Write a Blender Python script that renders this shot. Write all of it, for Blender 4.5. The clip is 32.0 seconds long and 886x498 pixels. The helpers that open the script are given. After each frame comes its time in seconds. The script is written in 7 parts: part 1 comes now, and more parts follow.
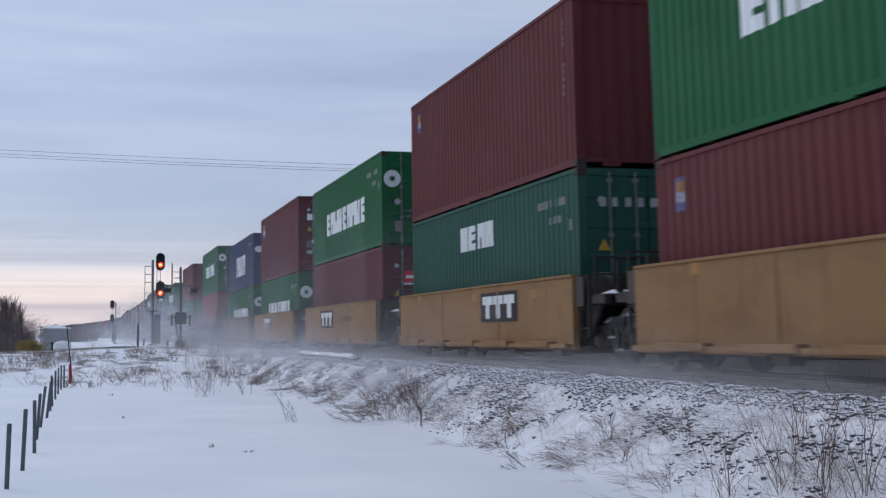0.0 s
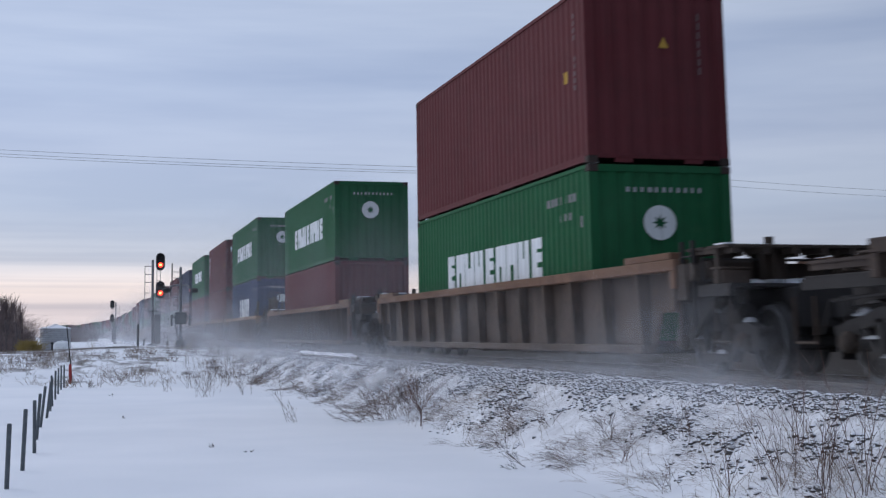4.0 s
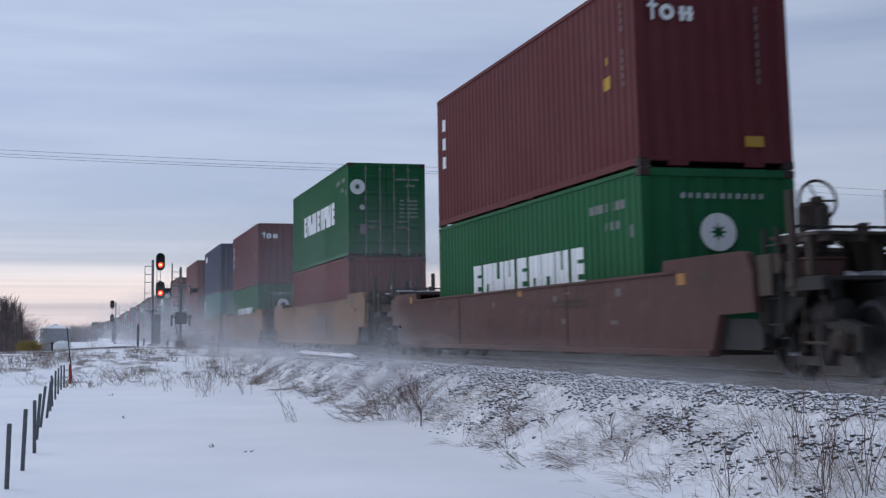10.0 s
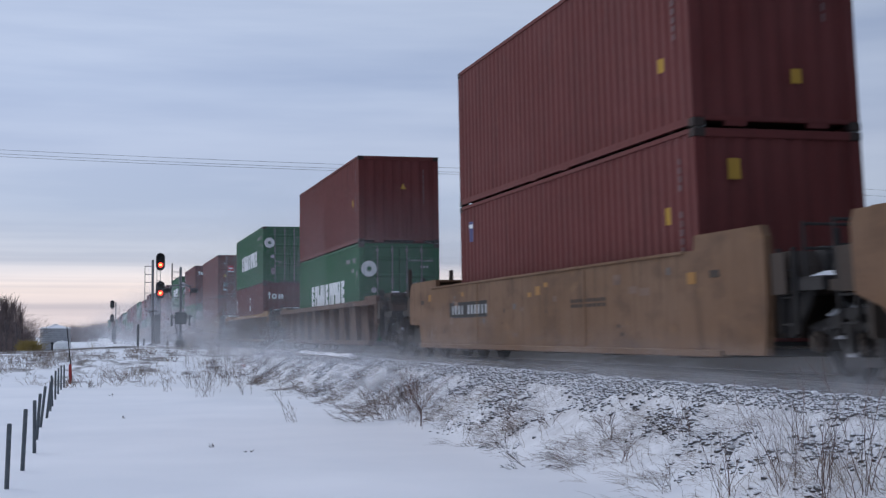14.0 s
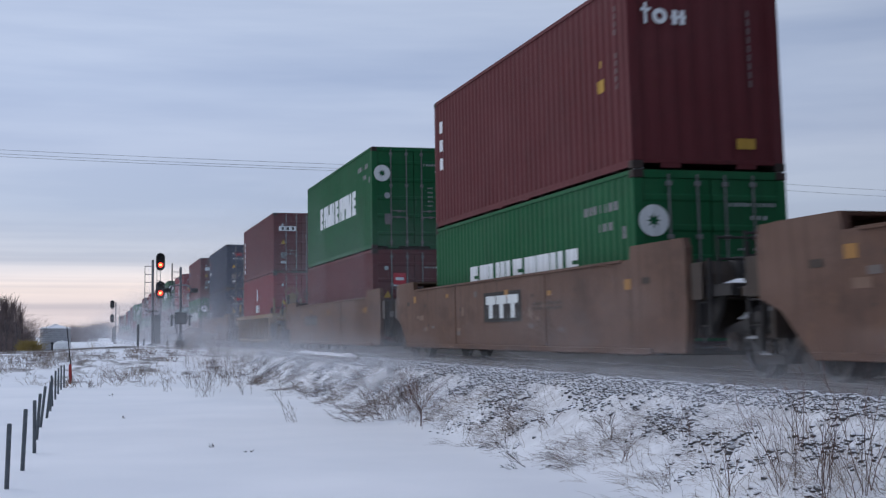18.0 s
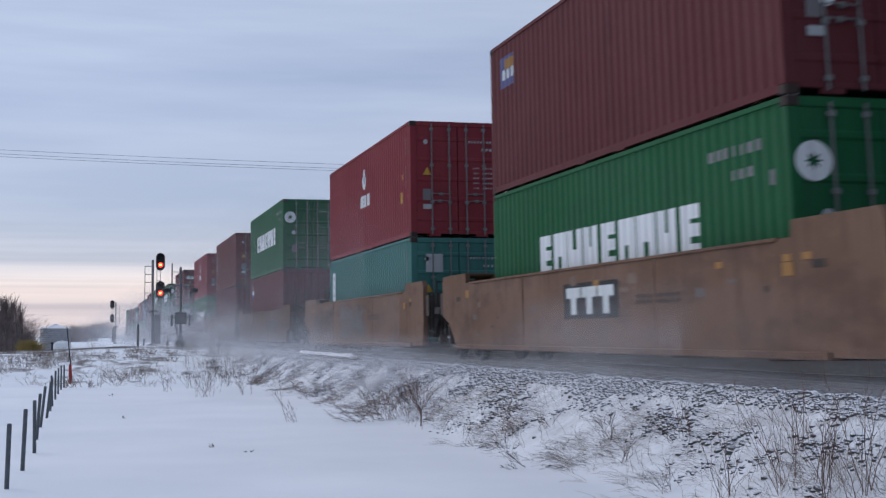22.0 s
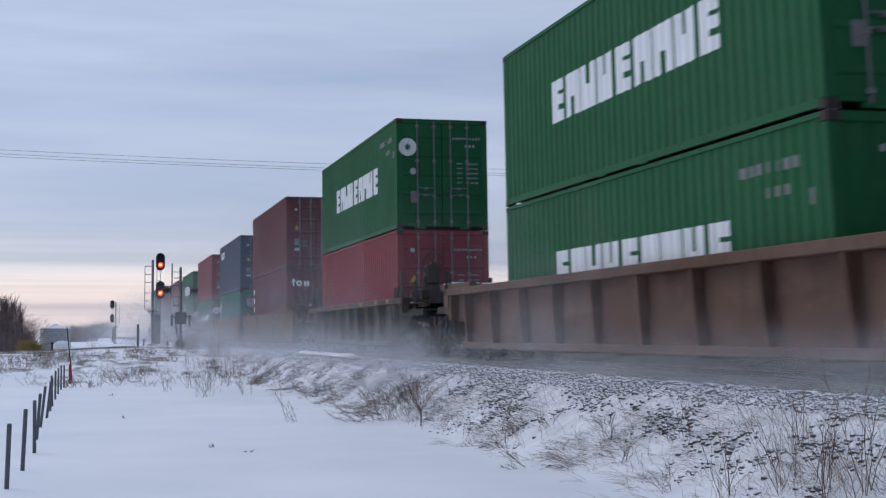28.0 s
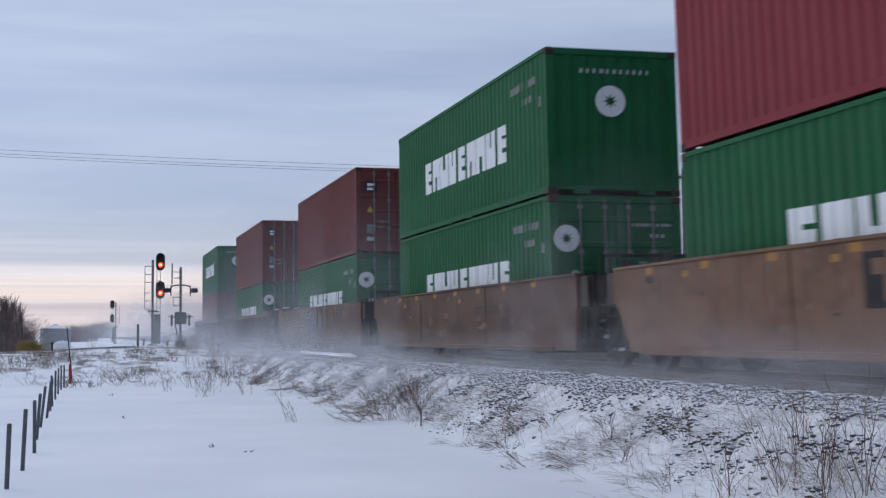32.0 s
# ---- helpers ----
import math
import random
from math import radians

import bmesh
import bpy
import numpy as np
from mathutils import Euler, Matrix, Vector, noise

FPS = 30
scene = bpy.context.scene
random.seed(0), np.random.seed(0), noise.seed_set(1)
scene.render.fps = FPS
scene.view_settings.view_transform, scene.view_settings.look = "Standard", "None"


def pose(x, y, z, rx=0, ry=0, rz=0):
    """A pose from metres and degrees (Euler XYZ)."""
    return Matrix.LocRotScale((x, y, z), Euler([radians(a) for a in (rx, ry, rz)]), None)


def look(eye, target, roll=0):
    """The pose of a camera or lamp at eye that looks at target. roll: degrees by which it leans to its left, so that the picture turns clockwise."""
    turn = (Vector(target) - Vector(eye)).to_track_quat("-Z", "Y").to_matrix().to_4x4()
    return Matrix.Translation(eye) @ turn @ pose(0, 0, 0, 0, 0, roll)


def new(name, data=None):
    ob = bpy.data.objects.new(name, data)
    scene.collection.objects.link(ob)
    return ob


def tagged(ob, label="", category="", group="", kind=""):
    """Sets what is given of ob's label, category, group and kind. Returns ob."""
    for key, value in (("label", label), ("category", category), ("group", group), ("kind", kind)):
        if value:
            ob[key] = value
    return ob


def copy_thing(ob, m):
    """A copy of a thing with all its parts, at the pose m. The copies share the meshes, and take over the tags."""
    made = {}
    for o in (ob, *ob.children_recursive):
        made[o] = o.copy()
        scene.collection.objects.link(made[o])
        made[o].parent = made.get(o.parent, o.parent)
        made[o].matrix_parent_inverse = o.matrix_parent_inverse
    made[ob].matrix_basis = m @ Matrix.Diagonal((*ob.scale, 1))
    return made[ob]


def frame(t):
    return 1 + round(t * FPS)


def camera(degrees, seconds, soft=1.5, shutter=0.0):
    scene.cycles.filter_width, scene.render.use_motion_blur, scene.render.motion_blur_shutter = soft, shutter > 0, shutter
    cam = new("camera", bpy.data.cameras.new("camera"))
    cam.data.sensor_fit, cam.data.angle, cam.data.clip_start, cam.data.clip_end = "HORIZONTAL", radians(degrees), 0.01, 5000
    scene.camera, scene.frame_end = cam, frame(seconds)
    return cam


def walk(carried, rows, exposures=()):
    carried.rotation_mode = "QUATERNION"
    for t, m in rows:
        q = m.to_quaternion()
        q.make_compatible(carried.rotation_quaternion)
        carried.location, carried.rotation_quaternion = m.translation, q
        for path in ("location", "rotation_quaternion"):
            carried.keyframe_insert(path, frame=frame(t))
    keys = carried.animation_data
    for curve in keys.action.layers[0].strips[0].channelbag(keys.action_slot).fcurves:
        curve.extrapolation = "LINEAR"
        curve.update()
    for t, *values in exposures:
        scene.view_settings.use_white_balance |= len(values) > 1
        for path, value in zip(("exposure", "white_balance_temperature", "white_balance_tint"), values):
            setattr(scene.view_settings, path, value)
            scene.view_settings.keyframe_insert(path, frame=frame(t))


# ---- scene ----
# World: +Y runs along the track away from the camera, -X is the camera's side of it, rail tops at z = 0.
cam = camera(34.73, 32.0, soft=1.3, shutter=0.88)
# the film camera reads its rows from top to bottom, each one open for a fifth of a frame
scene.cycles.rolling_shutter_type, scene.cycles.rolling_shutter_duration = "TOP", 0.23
STAND = pose(0, 0, 0.56, 90 + 3.457, 0, -13.965) @ pose(0, 0, 0, 0, 0, -0.3)
walk(cam, [(0, STAND), (32, STAND)])
scene.view_settings.exposure = 0.075
scene.cycles.transparent_max_bounces = 40      # thin veils of snow dust lie one behind another

TRACK_X = 8.85          # centre line of the track
BEND_Y, BEND_R = 400.0, 2450.0   # far off the line bends gently away


def track_at(y):
    """x of the track's centre and its slope at y."""
    d = max(0.0, y - BEND_Y)
    return TRACK_X - d * d / (2 * BEND_R), d / BEND_R


def run(t):
    """Metres that the train has gone by t."""
    return 22.5876 * t - 0.009937 * t * t


# ---- sky, sun ----
def srgb(r, g, b):
    return tuple(((c / 255 + 0.055) / 1.055) ** 2.4 if c > 10 else c / 255 / 12.92 for c in (r, g, b)) + (1.0,)


def cool(rgb):
    r, g, b, _ = srgb(*rgb)
    return (r * 0.955, g, b * 1.03, 1.0)


world = bpy.data.worlds.new("winter_sky")
scene.world = world
world.use_nodes = True
wn, wl = world.node_tree.nodes, world.node_tree.links
wn.clear()


def wnode(kind, **kw):
    n = wn.new(kind)
    for k, v in kw.items():
        n.inputs[k].default_value = v
    return n


w_out, w_bg = wn.new("ShaderNodeOutputWorld"), wn.new("ShaderNodeBackground")
w_co = wn.new("ShaderNodeTexCoord")
w_sep = wn.new("ShaderNodeSeparateXYZ")
wl.new(w_co.outputs["Generated"], w_sep.inputs[0])
# cloud bands: stretched noise bends the height at which the ramp is read
w_map = wn.new("ShaderNodeMapping")
w_map.inputs["Scale"].default_value = (1.6, 1.6, 16.0)
w_map.inputs["Rotation"].default_value = (0.0, 0.035, 0.0)
wl.new(w_co.outputs["Generated"], w_map.inputs["Vector"])
w_noise = wnode("ShaderNodeTexNoise", Scale=1.7, Detail=5.0, Roughness=0.5)
wl.new(w_map.outputs[0], w_noise.inputs["Vector"])
w_ramp = wn.new("ShaderNodeValToRGB")
SKY = [(0.0, (206, 196, 204)), (0.018, (216, 204, 209)), (0.032, (236, 220, 218)), (0.041, (222, 214, 220)), (0.052, (189, 193, 210)),
       (0.09, (181, 190, 213)), (0.13, (184, 192, 216)), (0.17, (178, 188, 214)), (0.23, (184, 193, 216)), (0.5, (172, 184, 212)), (1.0, (176, 187, 212))]
ramp = w_ramp.color_ramp
ramp.elements[0].position, ramp.elements[0].color = SKY[0][0], cool(SKY[0][1])
ramp.elements[1].position, ramp.elements[1].color = SKY[-1][0], cool(SKY[-1][1])
for at, rgb in SKY[1:-1]:
    ramp.elements.new(at).color = cool(rgb)
wl.new(w_sep.outputs["Z"], w_ramp.inputs[0])
w_cloud = wn.new("ShaderNodeValToRGB")
cr = w_cloud.color_ramp
cr.elements[0].position, cr.elements[0].color = 0.34, (0.72, 0.76, 0.84, 1)
cr.elements[1].position, cr.elements[1].color = 0.66, (1.1, 1.08, 1.05, 1)
wl.new(w_noise.outputs["Fac"], w_cloud.inputs[0])
w_map2 = wn.new("ShaderNodeMapping")
w_map2.inputs["Scale"].default_value = (1.1, 1.1, 75.0)
w_map2.inputs["Rotation"].default_value = (0.0, 0.012, 0.0)
wl.new(w_co.outputs["Generated"], w_map2.inputs["Vector"])
w_fine = wnode("ShaderNodeTexNoise", Scale=1.5, Detail=4.0, Roughness=0.5)
wl.new(w_map2.outputs[0], w_fine.inputs["Vector"])
w_streak = wn.new("ShaderNodeValToRGB")
sr = w_streak.color_ramp
sr.elements[0].position, sr.elements[0].color = 0.37, (0.8, 0.81, 0.86, 1)
sr.elements[1].position, sr.elements[1].color = 0.62, (1.22, 1.16, 1.1, 1)
wl.new(w_fine.outputs["Fac"], w_streak.inputs[0])
w_low = wn.new("ShaderNodeMapRange")
for k, v in (("From Min", 0.035), ("From Max", 0.085), ("To Min", 0.85), ("To Max", 0.0)):
    w_low.inputs[k].default_value = v
wl.new(w_sep.outputs["Z"], w_low.inputs["Value"])
w_mul2 = wn.new("ShaderNodeMix")
w_mul2.data_type, w_mul2.blend_type = "RGBA", "MULTIPLY"
wl.new(w_low.outputs[0], w_mul2.inputs["Factor"])
wl.new(w_ramp.outputs[0], w_mul2.inputs["A"])
wl.new(w_streak.outputs[0], w_mul2.inputs["B"])
w_mul = wn.new("ShaderNodeMix")
w_mul.data_type, w_mul.blend_type = "RGBA", "MULTIPLY"
w_mul.inputs["Factor"].default_value = 0.75
wl.new(w_mul2.outputs["Result"], w_mul.inputs["A"])
wl.new(w_cloud.outputs[0], w_mul.inputs["B"])
# brighter towards the hidden low sun, dimmer on the opposite side
w_rng = wn.new("ShaderNodeMapRange")
for k, v in (("From Min", -1.0), ("From Max", 1.0), ("To Min", 0.0), ("To Max", 1.0)):
    w_rng.inputs[k].default_value = v
w_dot = wn.new("ShaderNodeVectorMath")
w_dot.operation = "DOT_PRODUCT"
w_dot.inputs[1].default_value = (-0.55, 0.80, 0.22)
wl.new(w_co.outputs["Generated"], w_dot.inputs[0])
wl.new(w_dot.outputs["Value"], w_rng.inputs["Value"])
w_side = wn.new("ShaderNodeMix")
w_side.data_type, w_side.blend_type = "RGBA", "MULTIPLY"
w_side.inputs["Factor"].default_value = 1.0
wl.new(w_mul.outputs["Result"], w_side.inputs["A"])
w_fall = wn.new("ShaderNodeValToRGB")
fall = w_fall.color_ramp
fall.elements[0].position, fall.elements[0].color = 0.0, (0.74, 0.74, 0.74, 1)
fall.elements[1].position, fall.elements[1].color = 1.0, (1.04, 1.04, 1.04, 1)
for at, v in ((0.6, 0.74), (0.715, 0.79), (0.83, 0.91), (0.915, 1.0)):
    fall.elements.new(at).color = (v, v, v, 1)
wl.new(w_rng.outputs[0], w_fall.inputs[0])
wl.new(w_fall.outputs[0], w_side.inputs["B"])
w_sky = wn.new("ShaderNodeTexSky")
w_sky.sky_type, w_sky.sun_disc = "NISHITA", False
SUN_EL, SUN_AZ = radians(14), radians(-42)      # azimuth from +Y, towards -X
w_sky.sun_elevation, w_sky.sun_rotation = SUN_EL, SUN_AZ
w_dim = wn.new("ShaderNodeMix")
w_dim.data_type, w_dim.blend_type = "RGBA", "ADD"
w_dim.inputs["Factor"].default_value = 0.012
wl.new(w_side.outputs["Result"], w_dim.inputs["A"])
wl.new(w_sky.outputs[0], w_dim.inputs["B"])
wl.new(w_dim.outputs["Result"], w_bg.inputs["Color"])
w_bg.inputs["Strength"].default_value = 1.0
wl.new(w_bg.outputs[0], w_out.inputs["Surface"])

sun = new("sun", bpy.data.lights.new("sun", "SUN"))
sun.data.energy, sun.data.angle, sun.data.color = 1.0, radians(40), (0.97, 0.97, 1.0)
sun.matrix_basis = look((-45, 62, 62), (0, 0, 0))


# ---- materials ----
def material(name):
    m = bpy.data.materials.new(name)
    m.use_nodes = True
    nt = m.node_tree
    bsdf = nt.nodes["Principled BSDF"]
    return m, nt, bsdf


def add(nt, kind, **kw):
    n = nt.nodes.new(kind)
    for k, v in kw.items():
        n.inputs[k].default_value = v
    return n


def tint(nt, blend, fac, a, b):
    n = nt.nodes.new("ShaderNodeMix")
    n.data_type, n.blend_type = "RGBA", blend
    for key, v in (("Factor", fac), ("A", a), ("B", b)):
        if hasattr(v, "links"):
            nt.links.new(v, n.inputs[key])
        else:
            n.inputs[key].default_value = v
    return n.outputs["Result"]


def steps(nt, fac, rows):
    n = nt.nodes.new("ShaderNodeValToRGB")
    nt.links.new(fac, n.inputs[0])
    e = n.color_ramp.elements
    e[0].position, e[0].color = rows[0][0], rows[0][1]
    e[1].position, e[1].color = rows[-1][0], rows[-1][1]
    for at, c in rows[1:-1]:
        e.new(at).color = c
    return n.outputs[0]


def grey(v):
    return (v, v, v, 1)


def local(nt, scale=(1, 1, 1)):
    co, mp = add(nt, "ShaderNodeTexCoord"), add(nt, "ShaderNodeMapping", Scale=scale)
    nt.links.new(co.outputs["Object"], mp.inputs["Vector"])
    return mp.outputs[0]


def noise4(nt, vec, scale, detail, rough, w):
    n = nt.nodes.new("ShaderNodeTexNoise")
    n.noise_dimensions = "4D"
    n.inputs["Scale"].default_value, n.inputs["Detail"].default_value, n.inputs["Roughness"].default_value = scale, detail, rough
    nt.links.new(vec, n.inputs["Vector"])
    nt.links.new(w, n.inputs["W"])
    return n.outputs["Fac"]


def relief(nt, bsdf, fac, strength, distance):
    b = add(nt, "ShaderNodeBump", Strength=strength, Distance=distance)
    nt.links.new(fac, b.inputs["Height"])
    nt.links.new(b.outputs[0], bsdf.inputs["Normal"])


RUST = (0.09, 0.035, 0.016, 1)


def paint(name, col, rough=0.74, dirt=0.45, rust=0.5, spread=0.12, metal=0.0, blotch=0.0, gloss=0.16):
    """Weathered paint on steel: fading, streaks that run down, grime, rust spots."""
    m, nt, bsdf = material(name)
    col = (*col, 1)
    info = add(nt, "ShaderNodeObjectInfo")
    w = add(nt, "ShaderNodeMath")
    w.operation = "MULTIPLY"
    w.inputs[1].default_value = 37.0
    nt.links.new(info.outputs["Random"], w.inputs[0])
    w = w.outputs[0]
    fade = noise4(nt, local(nt, (0.7, 0.35, 0.6)), 1.0, 3, 0.55, w)
    c = tint(nt, "MIX", steps(nt, fade, [(0.35, grey(0)), (0.7, grey(spread * 2.2))]), col, (*[min(1, v * 1.25 + 0.035) for v in col[:3]], 1))
    if blotch:      # touched-up and stained patches
        big = noise4(nt, local(nt, (1, 0.55, 1.3)), 1.5, 7, 0.6, w)
        c = tint(nt, "MIX", steps(nt, big, [(0.5, grey(0)), (0.62, grey(blotch))]), c, (col[0] * 0.45 + 0.02, col[1] * 0.42 + 0.018, col[2] * 0.4 + 0.018, 1))
        lite = noise4(nt, local(nt, (1, 0.8, 1.6)), 2.3, 5, 0.55, w)
        c = tint(nt, "MIX", steps(nt, lite, [(0.6, grey(0)), (0.68, grey(blotch * 0.55))]), c, (min(1, col[0] * 1.5 + 0.04), min(1, col[1] * 1.45 + 0.03), col[2] * 1.2 + 0.02, 1))
    streak = noise4(nt, local(nt, (9, 9, 0.55)), 1.0, 5, 0.65, w)
    c = tint(nt, "MIX", steps(nt, streak, [(0.5, grey(0)), (0.78, grey(dirt))]), c, (col[0] * 0.35 + 0.012, col[1] * 0.35 + 0.011, col[2] * 0.35 + 0.01, 1))
    spots = noise4(nt, local(nt, (1, 1, 0.8)), 4.5, 9, 0.7, w)
    c = tint(nt, "MIX", steps(nt, spots, [(0.66, grey(0)), (0.72, grey(rust))]), c, RUST)
    nt.links.new(c, bsdf.inputs["Base Color"])
    fine = noise4(nt, local(nt), 60, 4, 0.6, w)
    nt.links.new(steps(nt, fine, [(0.3, grey(max(0.05, rough - 0.1))), (0.7, grey(min(1, rough + 0.15)))]), bsdf.inputs["Roughness"])
    bsdf.inputs["Metallic"].default_value = metal
    bsdf.inputs["Specular IOR Level"].default_value = gloss
    dents = noise4(nt, local(nt, (1, 0.6, 0.6)), 1.3, 3, 0.5, w)
    relief(nt, bsdf, dents, 0.25, 0.03)
    return m


def plain(name, col, rough=0.6, metal=0.0, var=0.25, scale=8.0):
    m, nt, bsdf = material(name)
    n = add(nt, "ShaderNodeTexNoise", Scale=scale, Detail=6.0)
    nt.links.new(local(nt), n.inputs["Vector"])
    c = tint(nt, "MIX", steps(nt, n.outputs["Fac"], [(0.35, grey(0)), (0.7, grey(1))]), (*[v * (1 - var) for v in col], 1), (*[min(1, v * (1 + var)) for v in col], 1))
    nt.links.new(c, bsdf.inputs["Base Color"])
    bsdf.inputs["Roughness"].default_value, bsdf.inputs["Metallic"].default_value = rough, metal
    return m


def glow(name, col, strength):
    m, nt, bsdf = material(name)
    bsdf.inputs["Base Color"].default_value = (*col, 1)
    bsdf.inputs["Emission Color"].default_value = (*col, 1)
    bsdf.inputs["Emission Strength"].default_value = strength
    return m


PAINT = {
    "eg": paint("green_container_paint", (0.009, 0.092, 0.034), blotch=0.16),
    "maroon": paint("maroon_container_paint", (0.102, 0.022, 0.025), dirt=0.5, blotch=0.16),
    "brick": paint("red_brown_container_paint", (0.124, 0.032, 0.029), dirt=0.5, blotch=0.16),
    "red": paint("red_container_paint", (0.195, 0.028, 0.036), dirt=0.45, blotch=0.14),
    "italia": paint("blue_container_paint", (0.02, 0.039, 0.092), blotch=0.14),
    "navy": paint("navy_container_paint", (0.015, 0.023, 0.058)),
    "slate": paint("slate_blue_container_paint", (0.027, 0.04, 0.071), blotch=0.12),
    "greyblue": paint("grey_blue_container_paint", (0.052, 0.07, 0.11)),
    "teal": paint("teal_container_paint", (0.045, 0.15, 0.132)),
    "pine": paint("dark_green_container_paint", (0.018, 0.072, 0.052)),
    "yellow": paint("yellow_wagon_paint", (0.22, 0.122, 0.052), blotch=0.3, dirt=0.5),
    "straw": paint("straw_yellow_wagon_paint", (0.22, 0.142, 0.075), blotch=0.22, dirt=0.5),
    "ochre": paint("ochre_wagon_paint", (0.088, 0.054, 0.031), blotch=0.6, dirt=0.7, spread=0.3, rust=0.6),
    "tan": paint("tan_wagon_paint", (0.145, 0.08, 0.043), blotch=0.5, dirt=0.75, spread=0.35, rust=0.65),
    "brown": paint("brown_wagon_paint", (0.1, 0.053, 0.035), blotch=0.5, dirt=0.75, spread=0.35, rust=0.65),
    "rusty": paint("red_brown_wagon_paint", (0.088, 0.049, 0.033), blotch=0.72, dirt=0.75, spread=0.35, rust=0.65),
    "umber": paint("umber_wagon_paint", (0.14, 0.075, 0.045), blotch=0.5, dirt=0.75, spread=0.35, rust=0.65),
    "sable": paint("dark_brown_wagon_paint", (0.055, 0.037, 0.028), blotch=0.72, dirt=0.75, spread=0.35, rust=0.65),
    "cocoa": paint("grey_brown_wagon_paint", (0.078, 0.055, 0.042), blotch=0.6, dirt=0.75, spread=0.35, rust=0.65),
    "purple": paint("purple_brown_wagon_paint", (0.082, 0.04, 0.035), blotch=0.5, dirt=0.7, rust=0.7),
    "pink": paint("faded_brown_wagon_paint", (0.165, 0.1, 0.06), blotch=0.5, dirt=0.7, spread=0.4, rust=0.7),
    "orange": paint("orange_yellow_sill_paint", (0.205, 0.108, 0.048), dirt=0.6),
}
WHITE = paint("white_marking_paint", (0.72, 0.74, 0.74), dirt=0.35, rust=0.15)
DULLWHITE = paint("dull_white_marking_paint", (0.35, 0.365, 0.37), dirt=0.6, rust=0.1)
OLDPRINT = paint("worn_away_stencil", (0.13, 0.11, 0.1), dirt=0.6, rust=0.2)
FAINT = paint("faint_worn_numbers", (0.15, 0.105, 0.105), dirt=0.7, rust=0.2)
REDORANGE = paint("red_orange_emblem", (0.3, 0.07, 0.03), dirt=0.4, rust=0.1)
GHOST = paint("worn_red_trade_mark", (0.13, 0.05, 0.034), dirt=0.7, rust=0.3)
WORNSPRAY = paint("worn_grey_spray", (0.155, 0.138, 0.13), dirt=0.85, rust=0.7, blotch=0.75, spread=0.3)
DARKSPRAY = paint("worn_dark_spray", (0.055, 0.045, 0.042), dirt=0.6, rust=0.5, blotch=0.5, spread=0.4)
TOUCHUP = paint("touched_up_primer", (0.165, 0.105, 0.075), dirt=0.7, rust=0.5, blotch=0.6, spread=0.3)
FADED = paint("faded_marking_paint", (0.2, 0.195, 0.195), dirt=0.6, rust=0.2)
YELLOW = paint("yellow_label", (0.42, 0.25, 0.045), dirt=0.3, rust=0.1)
ORANGE = paint("orange_reflector", (0.3, 0.155, 0.05), dirt=0.3, rust=0.1)
EMBLEM = paint("emblem_paint", (0.6, 0.63, 0.62), dirt=0.5, rust=0.2)
REDLABEL = paint("red_label", (0.5, 0.03, 0.05), dirt=0.2, rust=0.0)
BLUELABEL = paint("blue_label", (0.1, 0.1, 0.2), dirt=0.2, rust=0.0)
GREYLABEL = paint("grey_plate", (0.16, 0.15, 0.15), dirt=0.3, rust=0.1)
BLACKPLATE = paint("black_plate", (0.025, 0.024, 0.024), dirt=0.3, rust=0.1)
ZINC = paint("galvanised_rod", (0.17, 0.175, 0.17), rough=0.5, metal=0.3, dirt=0.5, rust=0.3)
GRIME = paint("black_grimy_steel", (0.034, 0.031, 0.03), rough=0.7, dirt=0.5, rust=0.4, gloss=0.12)
FRAMEST = paint("dark_brown_frame_steel", (0.055, 0.042, 0.034), rough=0.7, dirt=0.5, rust=0.5, gloss=0.12)
CASTIRON = paint("cast_steel_truck", (0.04, 0.037, 0.036), rough=0.65, dirt=0.5, rust=0.4, gloss=0.12)
RAILST = plain("rail_steel", (0.10, 0.075, 0.06), 0.5, 0.6, 0.4)
TIMBER = plain("creosoted_sleeper", (0.05, 0.042, 0.036), 0.85, 0, 0.4)
GREYPOST = plain("grey_plastic_post", (0.085, 0.10, 0.11), 0.55, 0, 0.2, 20)
MASTGREY = plain("galvanised_mast", (0.20, 0.21, 0.22), 0.5, 0.4, 0.25)
CABGREY = plain("grey_cabinet_paint", (0.15, 0.16, 0.16), 0.6, 0, 0.2)
BLACKPAINT = plain("matt_black_paint", (0.012, 0.012, 0.013), 0.85, 0, 0.3)
REDLIGHT = glow("red_signal_light", (1.0, 0.04, 0.02), 2.6)
HOTLIGHT = glow("orange_signal_core", (1.0, 0.42, 0.12), 4.0)
FLASHRED = glow("red_crossing_lamp", (0.5, 0.03, 0.04), 0.35)
POLEWOOD = plain("grey_weathered_pole", (0.16, 0.15, 0.145), 0.85, 0, 0.3, 5)
WIREMAT = plain("dark_wire", (0.09, 0.094, 0.1), 0.6, 0.3)
STEM = plain("dry_weed_stem", (0.125, 0.082, 0.068), 0.9, 0, 0.5, 3)
REDSTEM = plain("red_brown_sapling_bark", (0.135, 0.075, 0.06), 0.9, 0, 0.4, 3)
DARKSTEM = plain("dark_wet_twig", (0.045, 0.036, 0.036), 0.9, 0, 0.3, 3)
STRAWSTEM = plain("pale_dry_grass", (0.26, 0.2, 0.15), 0.9, 0, 0.4, 3)
BARK = plain("bare_bark", (0.13, 0.11, 0.108), 0.95, 0, 0.4, 3)
TWIGS = plain("bare_twigs", (0.16, 0.12, 0.112), 0.95, 0, 0.4, 1)


